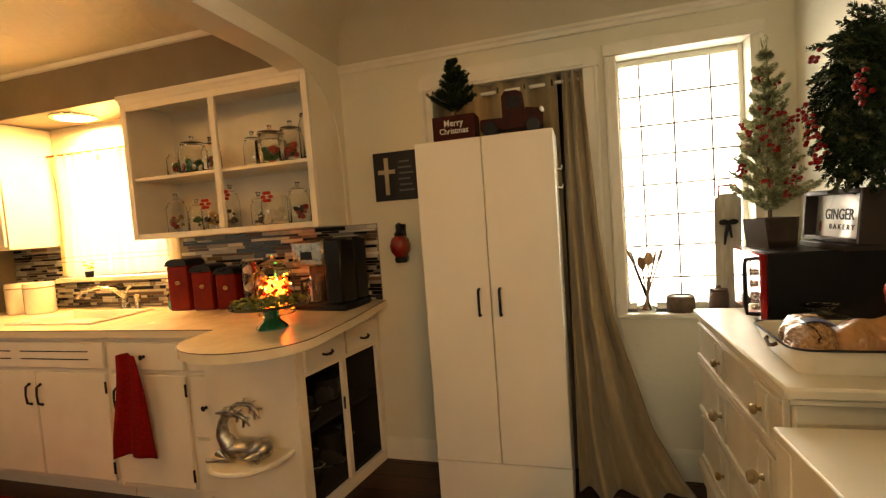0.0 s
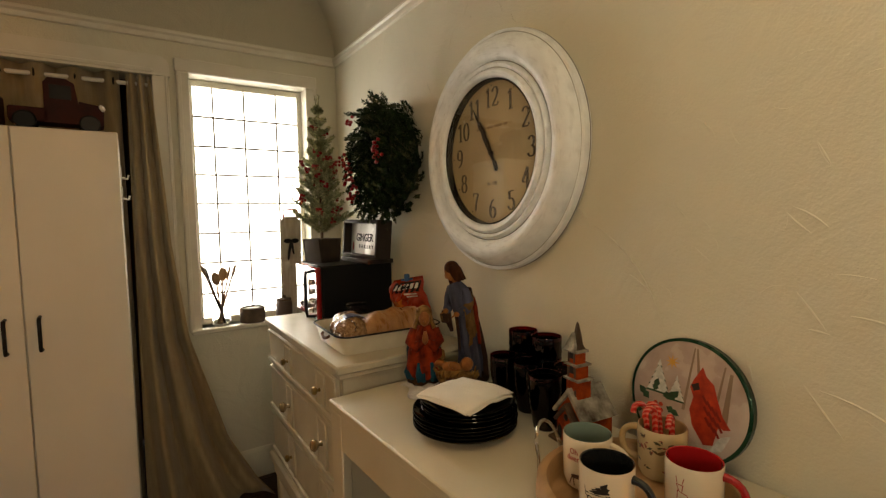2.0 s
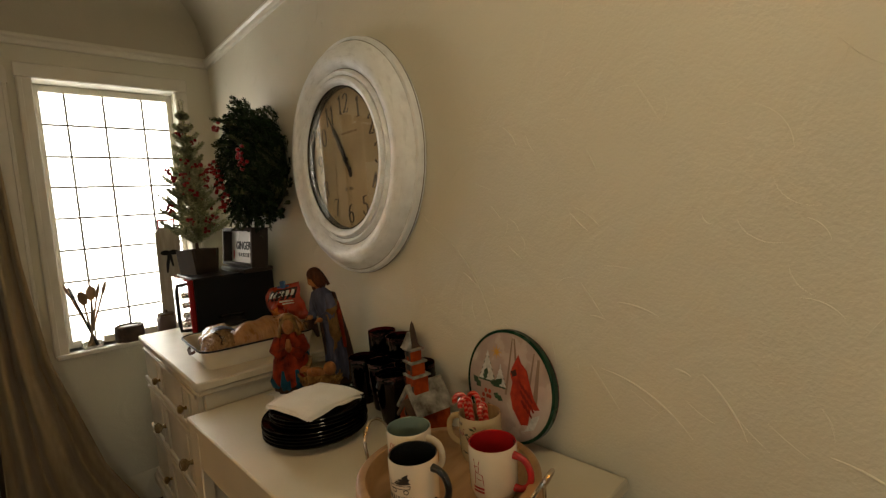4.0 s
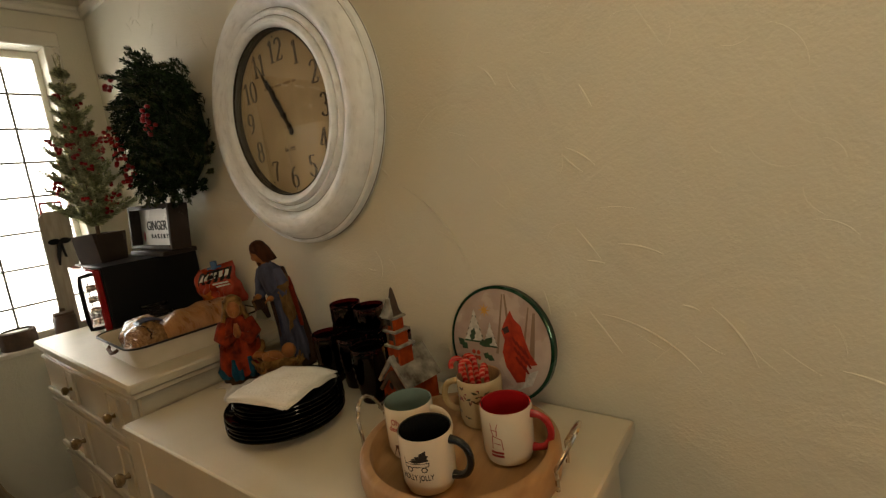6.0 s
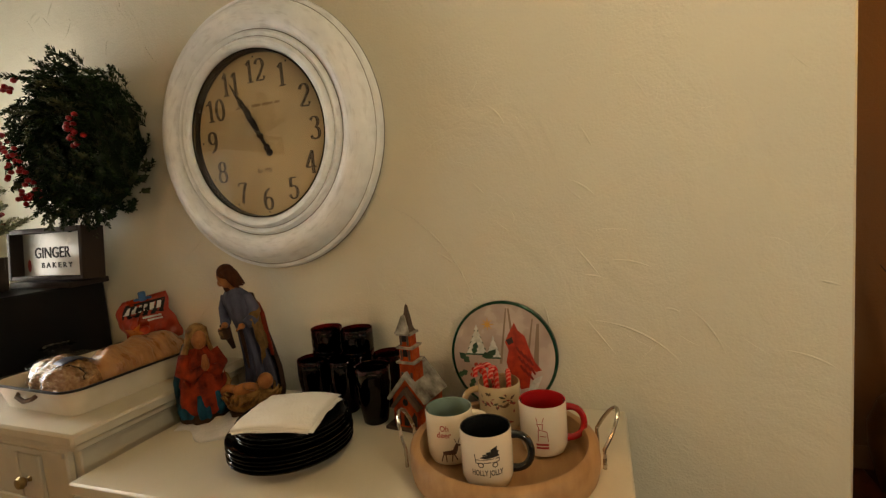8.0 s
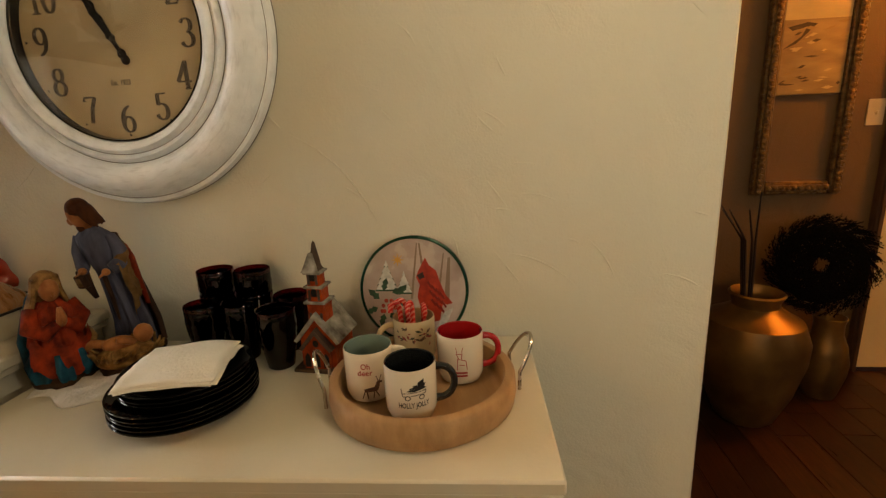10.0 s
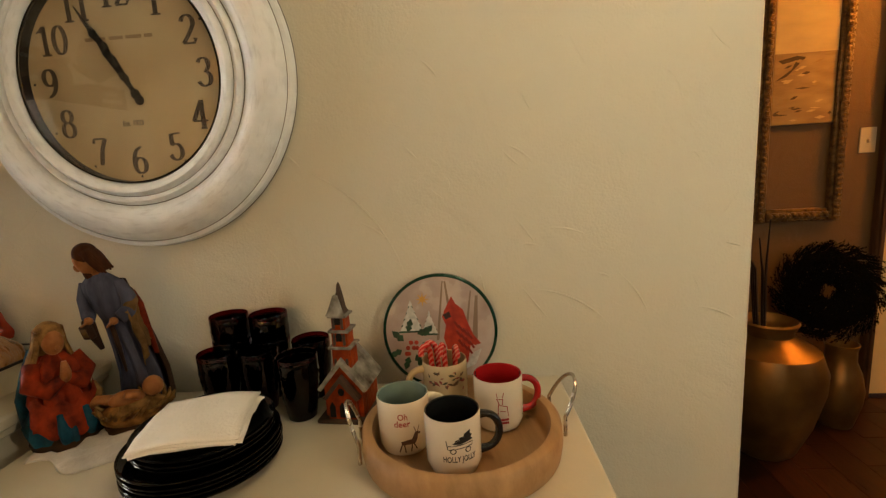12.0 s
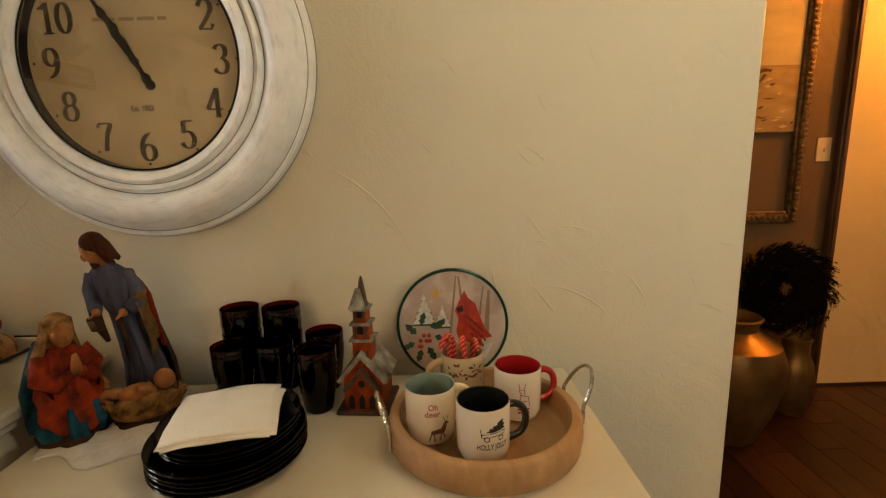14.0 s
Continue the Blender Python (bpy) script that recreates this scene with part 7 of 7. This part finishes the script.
for a, cx, cy, l in ((0.3, -0.05, -0.005, 0.034), (1.3, -0.07, 0.0, 0.03), (2.4, -0.08, -0.02, 0.034), (3.6, -0.085, -0.04, 0.03), (5.2, -0.055, -0.05, 0.034), (5.9, -0.04, -0.025, 0.03), (4.4, -0.07, -0.055, 0.03), (0.9, -0.035, -0.01, 0.03)):
    c, s = math.cos(a), math.sin(a)
    leaf = [(0, 0), (0.3, 0.26), (0.45, 0.14), (0.65, 0.24), (1.0, 0), (0.65, -0.24), (0.45, -0.14), (0.3, -0.26)]
    part("printed_leaf", flat([(cx + l * (p * c - q * s), cy + l * (p * s + q * c)) for p, q in leaf], 0.0235 + 0.0002 * (int(a * 10) % 5)), PRINTS["green"], tn)
for i in range(7):
    part("printed_berry", Shape().ball((-0.063 + 0.012 * math.cos(i * 1.7), -0.036 + 0.014 * math.sin(i * 2.1), 0.0245), (0.005, 0.005, 0.0006), 8), PRINTS["red"], tn)
part("printed_red_shape", flat([(0.028, 0.075), (0.036, 0.058), (0.052, 0.045), (0.060, 0.02), (0.072, -0.01), (0.088, -0.03), (0.075, -0.034), (0.066, -0.03), (0.058, -0.07), (0.040, -0.075), (0.016, -0.045), (0.008, -0.015), (0.014, 0.012), (0.006, 0.030), (0.012, 0.045)], 0.0236), PRINTS["red"], tn, "plain red printed shape")
for k in range(11):
    fx, fy = 0.030 + 0.009 * (k % 4) + 0.004 * (k // 4), 0.018 - 0.020 * (k // 4) - 0.008 * (k % 4)
    part("printed_stroke", flat([(fx, fy), (fx + 0.004, fy + 0.003), (fx + 0.014, fy - 0.013), (fx + 0.010, fy - 0.015)], 0.0243 + 0.0001 * (k % 3)), PRINTS["crimson"], tn)
part("printed_dark_shape", flat([(0.008, 0.035), (0.022, 0.042), (0.026, 0.030), (0.014, 0.024)], 0.0245), PRINTS["dark"], tn)
part("printed_snow", flat([(0.04, -0.09), (0.075, -0.075), (0.09, -0.04), (0.07, -0.05), (0.05, -0.085)], 0.0234), PRINTS["white"], tn)

# wooden tray with mugs
TX, TY = 1.002, 0.745
ty = thing("wooden_tray", pose(TX, TY, KZ, 0, 0, 12), "round pale wooden tray with metal handles holding mugs", "tray")
TRAYWOOD = material("pale_mango_wood", (0.42, 0.25, 0.115), 0.5, other=(0.29, 0.16, 0.065), scale=7, stretch=(1.2, 7, 4), bump=0.06, fine=40, stain=0.2)
part("bowl", Shape().lathe([(0, 0), (0.160, 0), (0.167, 0.005), (0.170, 0.025), (0.168, 0.050), (0.163, 0.054), (0.151, 0.053), (0.148, 0.048), (0.147, 0.018), (0.140, 0.012), (0, 0.012)], 80), TRAYWOOD, ty, "", None, True, 0, 50)
for s, tilt in ((1, 0.30), (-1, 0.55)):
    pts = []
    for k in range(0, 181, 15):
        a = radians(k)
        up = 0.055 * math.sin(a)
        pts.append((-0.038 * math.cos(a), s * (0.172 + tilt * up), 0.050 + up))
    pts = [(-0.036, s * 0.1725, 0.015), (-0.037, s * 0.1725, 0.035)] + pts + [(0.037, s * 0.1725, 0.035), (0.036, s * 0.1725, 0.015)]
    part("handle", Shape().tube(pts, 0.0034, 8), CHROME, ty, "bent steel handle")

MUGWHITE = material("white_glazed_mug", (0.68, 0.62, 0.50), 0.18, coat=0.4, other=(0.63, 0.565, 0.44), scale=20, stain=0.05)
mugp = [(0, 0), (0.030, 0), (0.038, 0.004), (0.043, 0.018), (0.0435, 0.05), (0.0435, 0.094), (0.0425, 0.097)]
mugi = [(0.0425, 0.097), (0.0405, 0.096), (0.040, 0.09), (0.040, 0.02), (0.034, 0.008), (0, 0.007)]


def bent(sh, r, face_at, z):
    """Wraps flat artwork round a mug; face_at is the direction, in degrees, that its middle faces."""
    out = Shape()
    out.f, out.m = sh.f, sh.m
    for x, y, d in sh.v:
        a = radians(face_at) + x / r
        out.v.append(((r + d + 0.0002) * math.cos(a), (r + d + 0.0002) * math.sin(a), z + y))
    return out


def mug(at, inside, hand_at, label, hand_mat, outside=None):
    t = thing("mug", at, label, "mug", "mugs on the tray")
    part("outside", Shape().lathe(mugp, 44), outside or MUGWHITE, t)
    part("inside", Shape().lathe(mugi, 44), inside, t, "glazed inside")
    ha = radians(hand_at)
    d = Vector((math.cos(ha), math.sin(ha), 0))
    pts = [d * (0.041 + 0.033 * math.sin(radians(k)) ** 0.7 if 0 < k < 180 else 0.041) + Vector((0, 0, 0.052 + 0.030 * math.cos(radians(k)))) for k in range(0, 181, 15)]
    part("handle", Shape().tube(pts, [0.0075] + [0.0062] * (len(pts) - 2) + [0.0075], 10), hand_mat, t)
    return t


MZ = KZ + 0.0125
BLACKIN, REDIN, SAGEIN = material("black_glaze", (0.010, 0.012, 0.013), 0.15, coat=0.5), material("red_glaze", (0.36, 0.012, 0.014), 0.15, coat=0.5), material("sage_glaze", (0.20, 0.27, 0.23), 0.18, coat=0.4, other=(0.15, 0.21, 0.18), scale=20)
BLACKINK, REDINK, BROWNINK = material("black_print", (0.015, 0.016, 0.016), 0.4), material("red_print", (0.35, 0.03, 0.03), 0.4), material("brown_print", (0.09, 0.04, 0.025), 0.4)
m1 = mug((0.931, 0.754, MZ), BLACKIN, 282, "white mug with black inside reading Holly Jolly", BLACKIN)
art = 196
part("lettering", bent(lettering("HOLLY JOLLY", 0.0130, 0.66, 0.0002), 0.0435, art, 0.037), BLACKINK, m1, "black words Holly Jolly")
R_ = 0.0437


def mark(parent, outline, face_at, z, mt, name="print"):
    n = []
    for (ax, ay), (bx, by) in zip(outline, outline[1:] + outline[:1]):
        n += [(ax + (bx - ax) * k / 4, ay + (by - ay) * k / 4) for k in range(4)]
    sh = Shape()
    cx, cy = sum(p[0] for p in n) / len(n), sum(p[1] for p in n) / len(n)
    sh.v = [(cx, cy, 0.0003)] + [(x, y, 0.0003) for x, y in n]
    for k in range(len(n)):
        sh.face((0, k + 1, (k + 1) % len(n) + 1))
    return part(name, bent(sh, R_, face_at, z), mt, parent, "", None, True, 0, 180)


def bar(x0, y0, x1, y1, w):
    d = Vector((x1 - x0, y1 - y0)).normalized()
    nx, ny = -d.y * w / 2, d.x * w / 2
    return [(x0 + nx, y0 + ny), (x1 + nx, y1 + ny), (x1 - nx, y1 - ny), (x0 - nx, y0 - ny)]




def raised(pts):
    return [(1.0 * x, 0.051 + 0.90 * (y - 0.037)) for x, y in pts]


mark(m1, raised([(-0.012, 0.050), (-0.006, 0.053), (-0.007, 0.056), (0.0, 0.058), (-0.001, 0.061), (0.008, 0.062), (0.007, 0.066), (0.018, 0.072), (0.017, 0.064), (0.021, 0.062), (0.018, 0.057), (0.022, 0.053), (0.0, 0.049)]), art, 0, BLACKINK)
for b_ in (bar(-0.018, 0.046, 0.020, 0.049, 0.0016), bar(-0.017, 0.040, 0.020, 0.043, 0.0016), bar(-0.018, 0.040, -0.020, 0.056, 0.0014), bar(0.020, 0.043, 0.021, 0.050, 0.0014)):
    mark(m1, raised(b_), art, 0, BLACKINK)
for cx in (-0.010, 0.013):
    for rr_, mt in ((0.0052, BLACKINK), (0.0034, MUGWHITE)):
        mark(m1, raised([(cx + rr_ * math.cos(k * 0.7854), 0.037 + rr_ * math.sin(k * 0.7854)) for k in range(8)]), art, 0, mt).scale = (1.0, 1.0, 1.0) if mt is BLACKINK else (1.002, 1.002, 1.0)
m2 = mug((0.988, 0.840, MZ), SAGEIN, 288, "cream mug with sage inside reading Oh deer", MUGWHITE)
part("lettering", bent(lettering("Oh", 0.015, 0.85, 0.0002), 0.0435, 187, 0.074), REDINK, m2, "red word Oh")
part("lettering", bent(lettering("deer", 0.015, 0.95, 0.0002), 0.0435, 185, 0.062), REDINK, m2, "red word deer")
mark(m2, [(-0.012, 0.032), (0.008, 0.034), (0.012, 0.046), (0.017, 0.046), (0.016, 0.036), (0.012, 0.027), (-0.010, 0.026)], 196, 0, BROWNINK, "motif")
for b_ in (bar(0.014, 0.045, 0.010, 0.056, 0.0012), bar(0.016, 0.046, 0.020, 0.056, 0.0012), bar(0.015, 0.044, 0.021, 0.042, 0.0035), bar(-0.010, 0.028, -0.015, 0.014, 0.002), bar(-0.007, 0.028, -0.005, 0.013, 0.002), bar(0.008, 0.028, 0.014, 0.016, 0.002), bar(0.006, 0.028, 0.004, 0.014, 0.002)):
    mark(m2, b_, 196, 0, BROWNINK, "motif")
m3 = mug((1.052, 0.678, MZ), REDIN, 282, "white mug with red inside, red handle and red print", REDIN)
for b_ in (bar(-0.006, 0.070, -0.008, 0.080, 0.0012), bar(0.002, 0.070, 0.005, 0.080, 0.0012), bar(-0.008, 0.068, 0.004, 0.068, 0.0014), bar(-0.007, 0.068, -0.003, 0.058, 0.0014), bar(0.003, 0.068, 0.002, 0.058, 0.0014), bar(-0.005, 0.058, 0.010, 0.054, 0.0014), bar(-0.005, 0.058, -0.006, 0.036, 0.0014), bar(0.010, 0.054, 0.012, 0.036, 0.0014), bar(-0.002, 0.046, 0.008, 0.045, 0.0014)):
    mark(m3, b_, 184, 0, REDINK, "motif")
for zz in (0.030, 0.024):
    mark(m3, bar(-0.011, zz, 0.011, zz, 0.004), 186, 0, REDINK, "text_bar")
m4 = mug((1.124, 0.778, MZ), SPOON, 108, "cream mug with holly print full of candy canes", material("cream_handle_glaze", (0.50, 0.36, 0.18), 0.25), material("ivory_glazed_mug", (0.52, 0.42, 0.26), 0.2, coat=0.4, other=(0.44, 0.34, 0.19), scale=20))
rg = random.Random(5)
HOLLYC = [material("print_leaf_dark", (0.05, 0.055, 0.025), 0.4), material("print_berry", (0.25, 0.04, 0.03), 0.4), material("print_twig", (0.12, 0.06, 0.03), 0.4)]
for i in range(34):
    x, y, l, a = rg.uniform(-0.035, 0.035), rg.uniform(0.058, 0.085) if i < 18 else rg.uniform(0.02, 0.07), rg.uniform(0.005, 0.011), rg.uniform(0, 6.28)
    mark(m4, [(x + l * math.cos(a), y + l * 0.7 * math.sin(a)), (x - 0.3 * l * math.sin(a), y + 0.3 * l * math.cos(a)), (x - l * 0.6 * math.cos(a), y - l * 0.6 * math.sin(a)), (x + 0.3 * l * math.sin(a), y - 0.3 * l * math.cos(a))], 188, 0, HOLLYC[i % 3], "printed_leaf")
CANE = material("candy_stripe", (0.62, 0.09, 0.06), 0.25, coat=0.6)
cn = CANE.node_tree
wave = cn.nodes.new("ShaderNodeTexWave")
wave.bands_direction, wave.inputs["Scale"].default_value = "DIAGONAL", 60.0
wtc, wrp = cn.nodes.new("ShaderNodeTexCoord"), cn.nodes.new("ShaderNodeValToRGB")
wrp.color_ramp.elements[0].color, wrp.color_ramp.elements[1].color = (0.46, 0.02, 0.016, 1), (0.56, 0.13, 0.09, 1)
wrp.color_ramp.elements[0].position, wrp.color_ramp.elements[1].position = 0.5, 0.7
cn.links.new(wtc.outputs["Object"], wave.inputs["Vector"])
cn.links.new(wave.outputs[0], wrp.inputs[0])
cn.links.new(wrp.outputs[0], cn.nodes["Principled BSDF"].inputs["Base Color"])
for i in range(4):
    a = i * 1.5 + 0.4
    o = Vector((0.020 * math.cos(a), 0.020 * math.sin(a), 0.012))
    b = 1.9 + 0.5 * i
    q = Vector((math.cos(b), math.sin(b), 0))
    topz = 0.112 + 0.007 * (i % 3)
    pts = [o, o + q * 0.010 + Vector((0, 0, topz - 0.012))] + [o + q * (0.010 + 0.011 * (1 - math.cos(radians(k)))) + Vector((0, 0, topz - 0.012 + 0.013 * math.sin(radians(k)))) for k in range(30, 200, 28)]
    cane = thing("candy_cane", (1.124, 0.778, MZ), "red and white candy cane standing in the mug", "candy cane", "candy canes")
    part("stick", Shape().tube(pts, 0.0056, 8), CANE, cane)

# ---- rug by the dresser ----
rug = thing("floor_mat", (0.70, 2.06, 0.0005), "pale patterned mat on the floor before the dresser", "mat")
part("mat", Shape().box((-0.42, -0.30, 0), (0.14, 0.32, 0.008), 0.003), material("grey_beige_mat", (0.36, 0.33, 0.28), 0.9, other=(0.16, 0.14, 0.12), scale=24, bump=0.2, fine=200), rug)

# ---- plaster ridges left by the trowel ----
def ridge(y, z, ln, ang, bend, r=0.0027):
    pts = []
    for k in range(9):
        f = k / 8 - 0.5
        a = radians(ang) + bend * f
        pts.append((WX, y - ln * f * math.cos(a), z + ln * f * math.sin(a)))
    return pts, [r * (0.25 + 0.75 * math.sin(math.pi * k / 8)) for k in range(9)]


rd = Shape()
rz = random.Random(17)
for y, z, ln, ang, bend in ((0.94, 1.19, 0.31, -50, -0.43), (0.924, 1.15, 0.073, -36, -0.17), (0.836, 1.313, 0.042, -47, 0.07), (0.782, 1.478, 0.06, -50, -0.28), (0.591, 1.402, 0.046, -64, 0.06), (0.605, 1.301, 0.063, -35, -0.19), (0.625, 1.287, 0.052, -44, 0.19), (0.601, 1.137, 0.075, -54, 0.01), (0.51, 1.133, 0.077, -13, -0.21), (0.434, 1.03, 0.028, -17, -0.16), (0.366, 0.99, 0.115, -56, -0.25), (0.58, 0.968, 0.095, -53, 0.02), (0.495, 0.976, 0.191, -28, -0.39), (0.194, 0.939, 0.092, -22, -0.25), (0.167, 1.084, 0.038, -17, -0.05), (0.695, 1.016, 0.052, -78, -0.01), (1.093, 1.312, 0.043, -46, -0.03), (0.59, 1.104, 0.033, -7, -0.02)):
    p, r = ridge(y, z, ln, ang, bend)
    rd.tube(p, r, 6)
for i in range(150):
    p, r = ridge(rz.uniform(0.15, 2.6), rz.uniform(0.85, 2.05), rz.uniform(0.02, 0.09), rz.uniform(-85, 85), rz.uniform(-0.8, 0.8), rz.uniform(0.0007, 0.0015))
    rd.tube(p, r, 5)
part("plaster_ridges", rd, WALL, wall_east, "", None, True, 0, 60)["kind"] = "stuff"

# ---- hall ----
BRONZE = material("bronze_glaze", (0.30, 0.17, 0.050), 0.36, metal=0.7, other=(0.12, 0.062, 0.018), scale=6, bump=0.05, fine=40)
v1 = thing("floor_vase", (2.20, -0.475, 0.0005), "large bronze floor vase with a rolled rim", "vase")
part("body", Shape().lathe([(0, 0), (0.10, 0), (0.12, 0.02), (0.17, 0.15), (0.205, 0.30), (0.208, 0.38), (0.18, 0.46), (0.11, 0.50), (0.088, 0.52), (0.088, 0.54), (0.10, 0.56), (0.105, 0.57), (0.098, 0.578), (0.082, 0.56), (0.075, 0.53), (0.09, 0.49), (0, 0.25)], 48), BRONZE, v1)
RNG = random.Random(4)
for i in range(5):
    a = 1.9 + RNG.uniform(-0.5, 0.5)
    q = 0.05
    part("stalk", Shape().tube([(q * math.cos(a), q * math.sin(a), 0.50), (q * 1.6 * math.cos(a), q * 1.6 * math.sin(a), 0.80), (0.20 * math.cos(a + 0.2), 0.20 * math.sin(a + 0.2), 0.92 + 0.12 * RNG.random())], [0.006, 0.005, 0.002], 6), SIGNWOOD, v1, "dry brown stalk")
v2 = thing("floor_vase", (2.38, -0.90, 0.0005), "smaller bronze vase with a flared neck", "vase")
part("body", Shape().lathe([(0, 0), (0.06, 0), (0.066, 0.012), (0.092, 0.12), (0.096, 0.18), (0.080, 0.26), (0.060, 0.31), (0.058, 0.36), (0.066, 0.39), (0.061, 0.392), (0.050, 0.35), (0.052, 0.30), (0, 0.16)], 40), BRONZE, v2)
tg = Shape()
for i in range(1900):
    a = RNG.random() * 6.283
    q = 0.155 + RNG.uniform(-0.125, 0.055)
    o = Vector((RNG.uniform(-0.06, 0.05), q * math.cos(a), q * math.sin(a)))
    d = Vector((RNG.uniform(-0.6, 0.6), -math.sin(a) + 0.5 * math.cos(a), math.cos(a) + 0.5 * math.sin(a)))
    sprig(tg, o, d, 0.05, 10, 0.016, 0, 0.003)
hw = thing("twig_wreath", pose(2.48, -0.895, 0.605, 0, 8, -10), "dark dried wreath resting on the smaller vase", "wreath")
part("foliage", tg, material("dark_dried_twigs", (0.009, 0.007, 0.004), 0.95, spec=0.05), hw, "", None, False)["kind"] = "stuff"
part("hoop", Shape().tube([(0, 0.155 * math.cos(k * 0.2618), 0.155 * math.sin(k * 0.2618)) for k in range(24)], 0.028, 8, closed=True), bpy.data.materials["dark_dried_twigs"], hw)

HF = Matrix(((0, 0, -1, EAST), (-1, 0, 0, 0), (0, 1, 0, 0), (0, 0, 0, 1)))
GILT = material("antique_gilt", (0.30, 0.17, 0.055), 0.4, metal=0.6, other=(0.10, 0.055, 0.02), scale=50, bump=0.4, fine=90)
fr_ = thing("ornate_frame", HF @ Matrix.Translation((0.82, 1.49, 0)), "ornate antique gilt mirror frame with beaded edges on the wall", "picture frame")
FW, FH = 0.20, 0.575
for a, b, c, d in ((-FW, -FH, -FW + 0.06, FH), (FW - 0.06, -FH, FW, FH), (-FW + 0.06, -FH, FW - 0.06, -FH + 0.06), (-FW + 0.06, FH - 0.06, FW - 0.06, FH)):
    mb = part("moulding", Shape().box((a, b, 0), (c, d, 0.028), 0.008).box((a + 0.016 if c - a < 0.1 else a, b + (0.016 if d - b < 0.1 else 0), 0.028), (c - 0.016 if c - a < 0.1 else c, d - (0.016 if d - b < 0.1 else 0), 0.040), 0.006), GILT, fr_)
    orn = Shape()
    long = max(c - a, d - b)
    for k in range(int(long / 0.026)):
        f = (k + 0.5) / int(long / 0.026)
        x, y = (a + c) / 2 if c - a < 0.1 else a + (c - a) * f, (b + d) / 2 if d - b < 0.1 else b + (d - b) * f
        orn.ball((x, y, 0.040), (0.012, 0.012, 0.008), 7)
        if c - a < 0.1:
            orn.ball((c - 0.006 if a > 0 else a + 0.006, y, 0.028), 0.006, 6)
        else:
            orn.ball((x, d - 0.006 if b > 0 else b + 0.006, 0.028), 0.006, 6)
    part("beading", orn, GILT, mb)
# what the mirror reflects, modelled as a canvas in place of its glass
cv = thing("canvas_print", HF @ Matrix.Translation((0.82, 1.685, 0)), "reflection of a golden landscape painting, modelled as a canvas in the mirror frame", "painting")
part("canvas", Shape().box((-0.138, -0.315, 0), (0.138, 0.315, 0.018), 0.003), material("golden_field_paint", (0.50, 0.32, 0.12), 0.7, other=(0.30, 0.17, 0.06), scale=6, stretch=(1, 3, 1), bump=0.1, fine=40, stain=0.3), cv)
part("painted_sky", Shape().box((-0.136, 0.0, 0.018), (0.136, 0.313, 0.0186)), material("golden_sky_paint", (0.80, 0.58, 0.24), 0.7, other=(0.55, 0.38, 0.16), scale=3, stretch=(1, 3, 1)), cv)
part("painted_strokes", Shape().prism([(-0.12, -0.03), (-0.04, -0.012), (0.0, -0.02), (-0.03, -0.05), (-0.08, -0.10), (-0.13, -0.12), (-0.06, -0.07), (-0.04, -0.03), (-0.10, -0.045)], "z", 0.018, 0.0187), material("umber_paint", (0.10, 0.055, 0.02), 0.7), cv)
STROKE = [material("umber_stroke", (0.13, 0.070, 0.024), 0.7), material("ochre_stroke", (0.42, 0.25, 0.08), 0.7), material("pale_gold_stroke", (0.66, 0.44, 0.17), 0.7)]
rs = random.Random(31)
for k in range(34):
    x, y = rs.uniform(-0.125, 0.12), rs.uniform(-0.30, -0.01)
    w, t = rs.uniform(0.008, 0.035), rs.uniform(0.003, 0.008)
    b_ = rs.uniform(-0.2, 0.9) * w
    part("brush_stroke", Shape().prism([(max(x - w, -0.134), y), (x, y + t + 0.5 * b_), (min(x + w, 0.134), y + b_), (x, y - t + 0.4 * b_)], "z", 0.0181, 0.0184 + 0.00004 * k), STROKE[k % 3], cv)
part("stretcher_edge", Shape().box((-0.140, -0.322, 0), (0.140, -0.3155, 0.018)), BARK, cv)
sw = thing("light_switch", HF @ Matrix.Translation((1.128, 1.278, 0)), "cream toggle light switch on the hall wall", "light switch")
part("plate", Shape().box((-0.036, -0.058, 0), (0.036, 0.058, 0.006), 0.003), material("cream_plastic", (0.62, 0.50, 0.30), 0.35), sw)
part("toggle", Shape().box((-0.005, -0.012, 0.006), (0.005, 0.006, 0.016), 0.002), bpy.data.materials["cream_plastic"], sw)

# ---- floor boards ----
structure("subfloor", Shape().box((WEST, SOUTH, -0.04), (EAST + 0.12, WY + 0.9, -0.0125)), SUBFLOOR, "dark base under the floor boards", "floor")
fl = thing("floor", (0, 0, 0), "dark brown laminate floor boards", "floor")
fl["kind"] = "structure"
plank = mesh_of("plank", Shape().box((-0.598, -0.0645, -0.006), (0.598, 0.0645, 0.006), 0.0015), FLOORWOOD)
rp = random.Random(9)
y = SOUTH + 0.065
while y < WY + 0.06:
    x = WEST - rp.random() * 0.6
    far = EAST + 0.12 if y < 1.06 else WX + 0.12
    while x < far:
        a, b = max(x, WEST), min(x + 1.196, far)
        if b - a > 0.05:
            o = new("plank", plank)
            o.parent = fl
            o.matrix_basis = Matrix.Translation(((a + b) / 2, y, -0.006)) @ Matrix.Diagonal(((b - a) / 1.196, 1, 1, 1))
        x += 1.198
    y += 0.1305
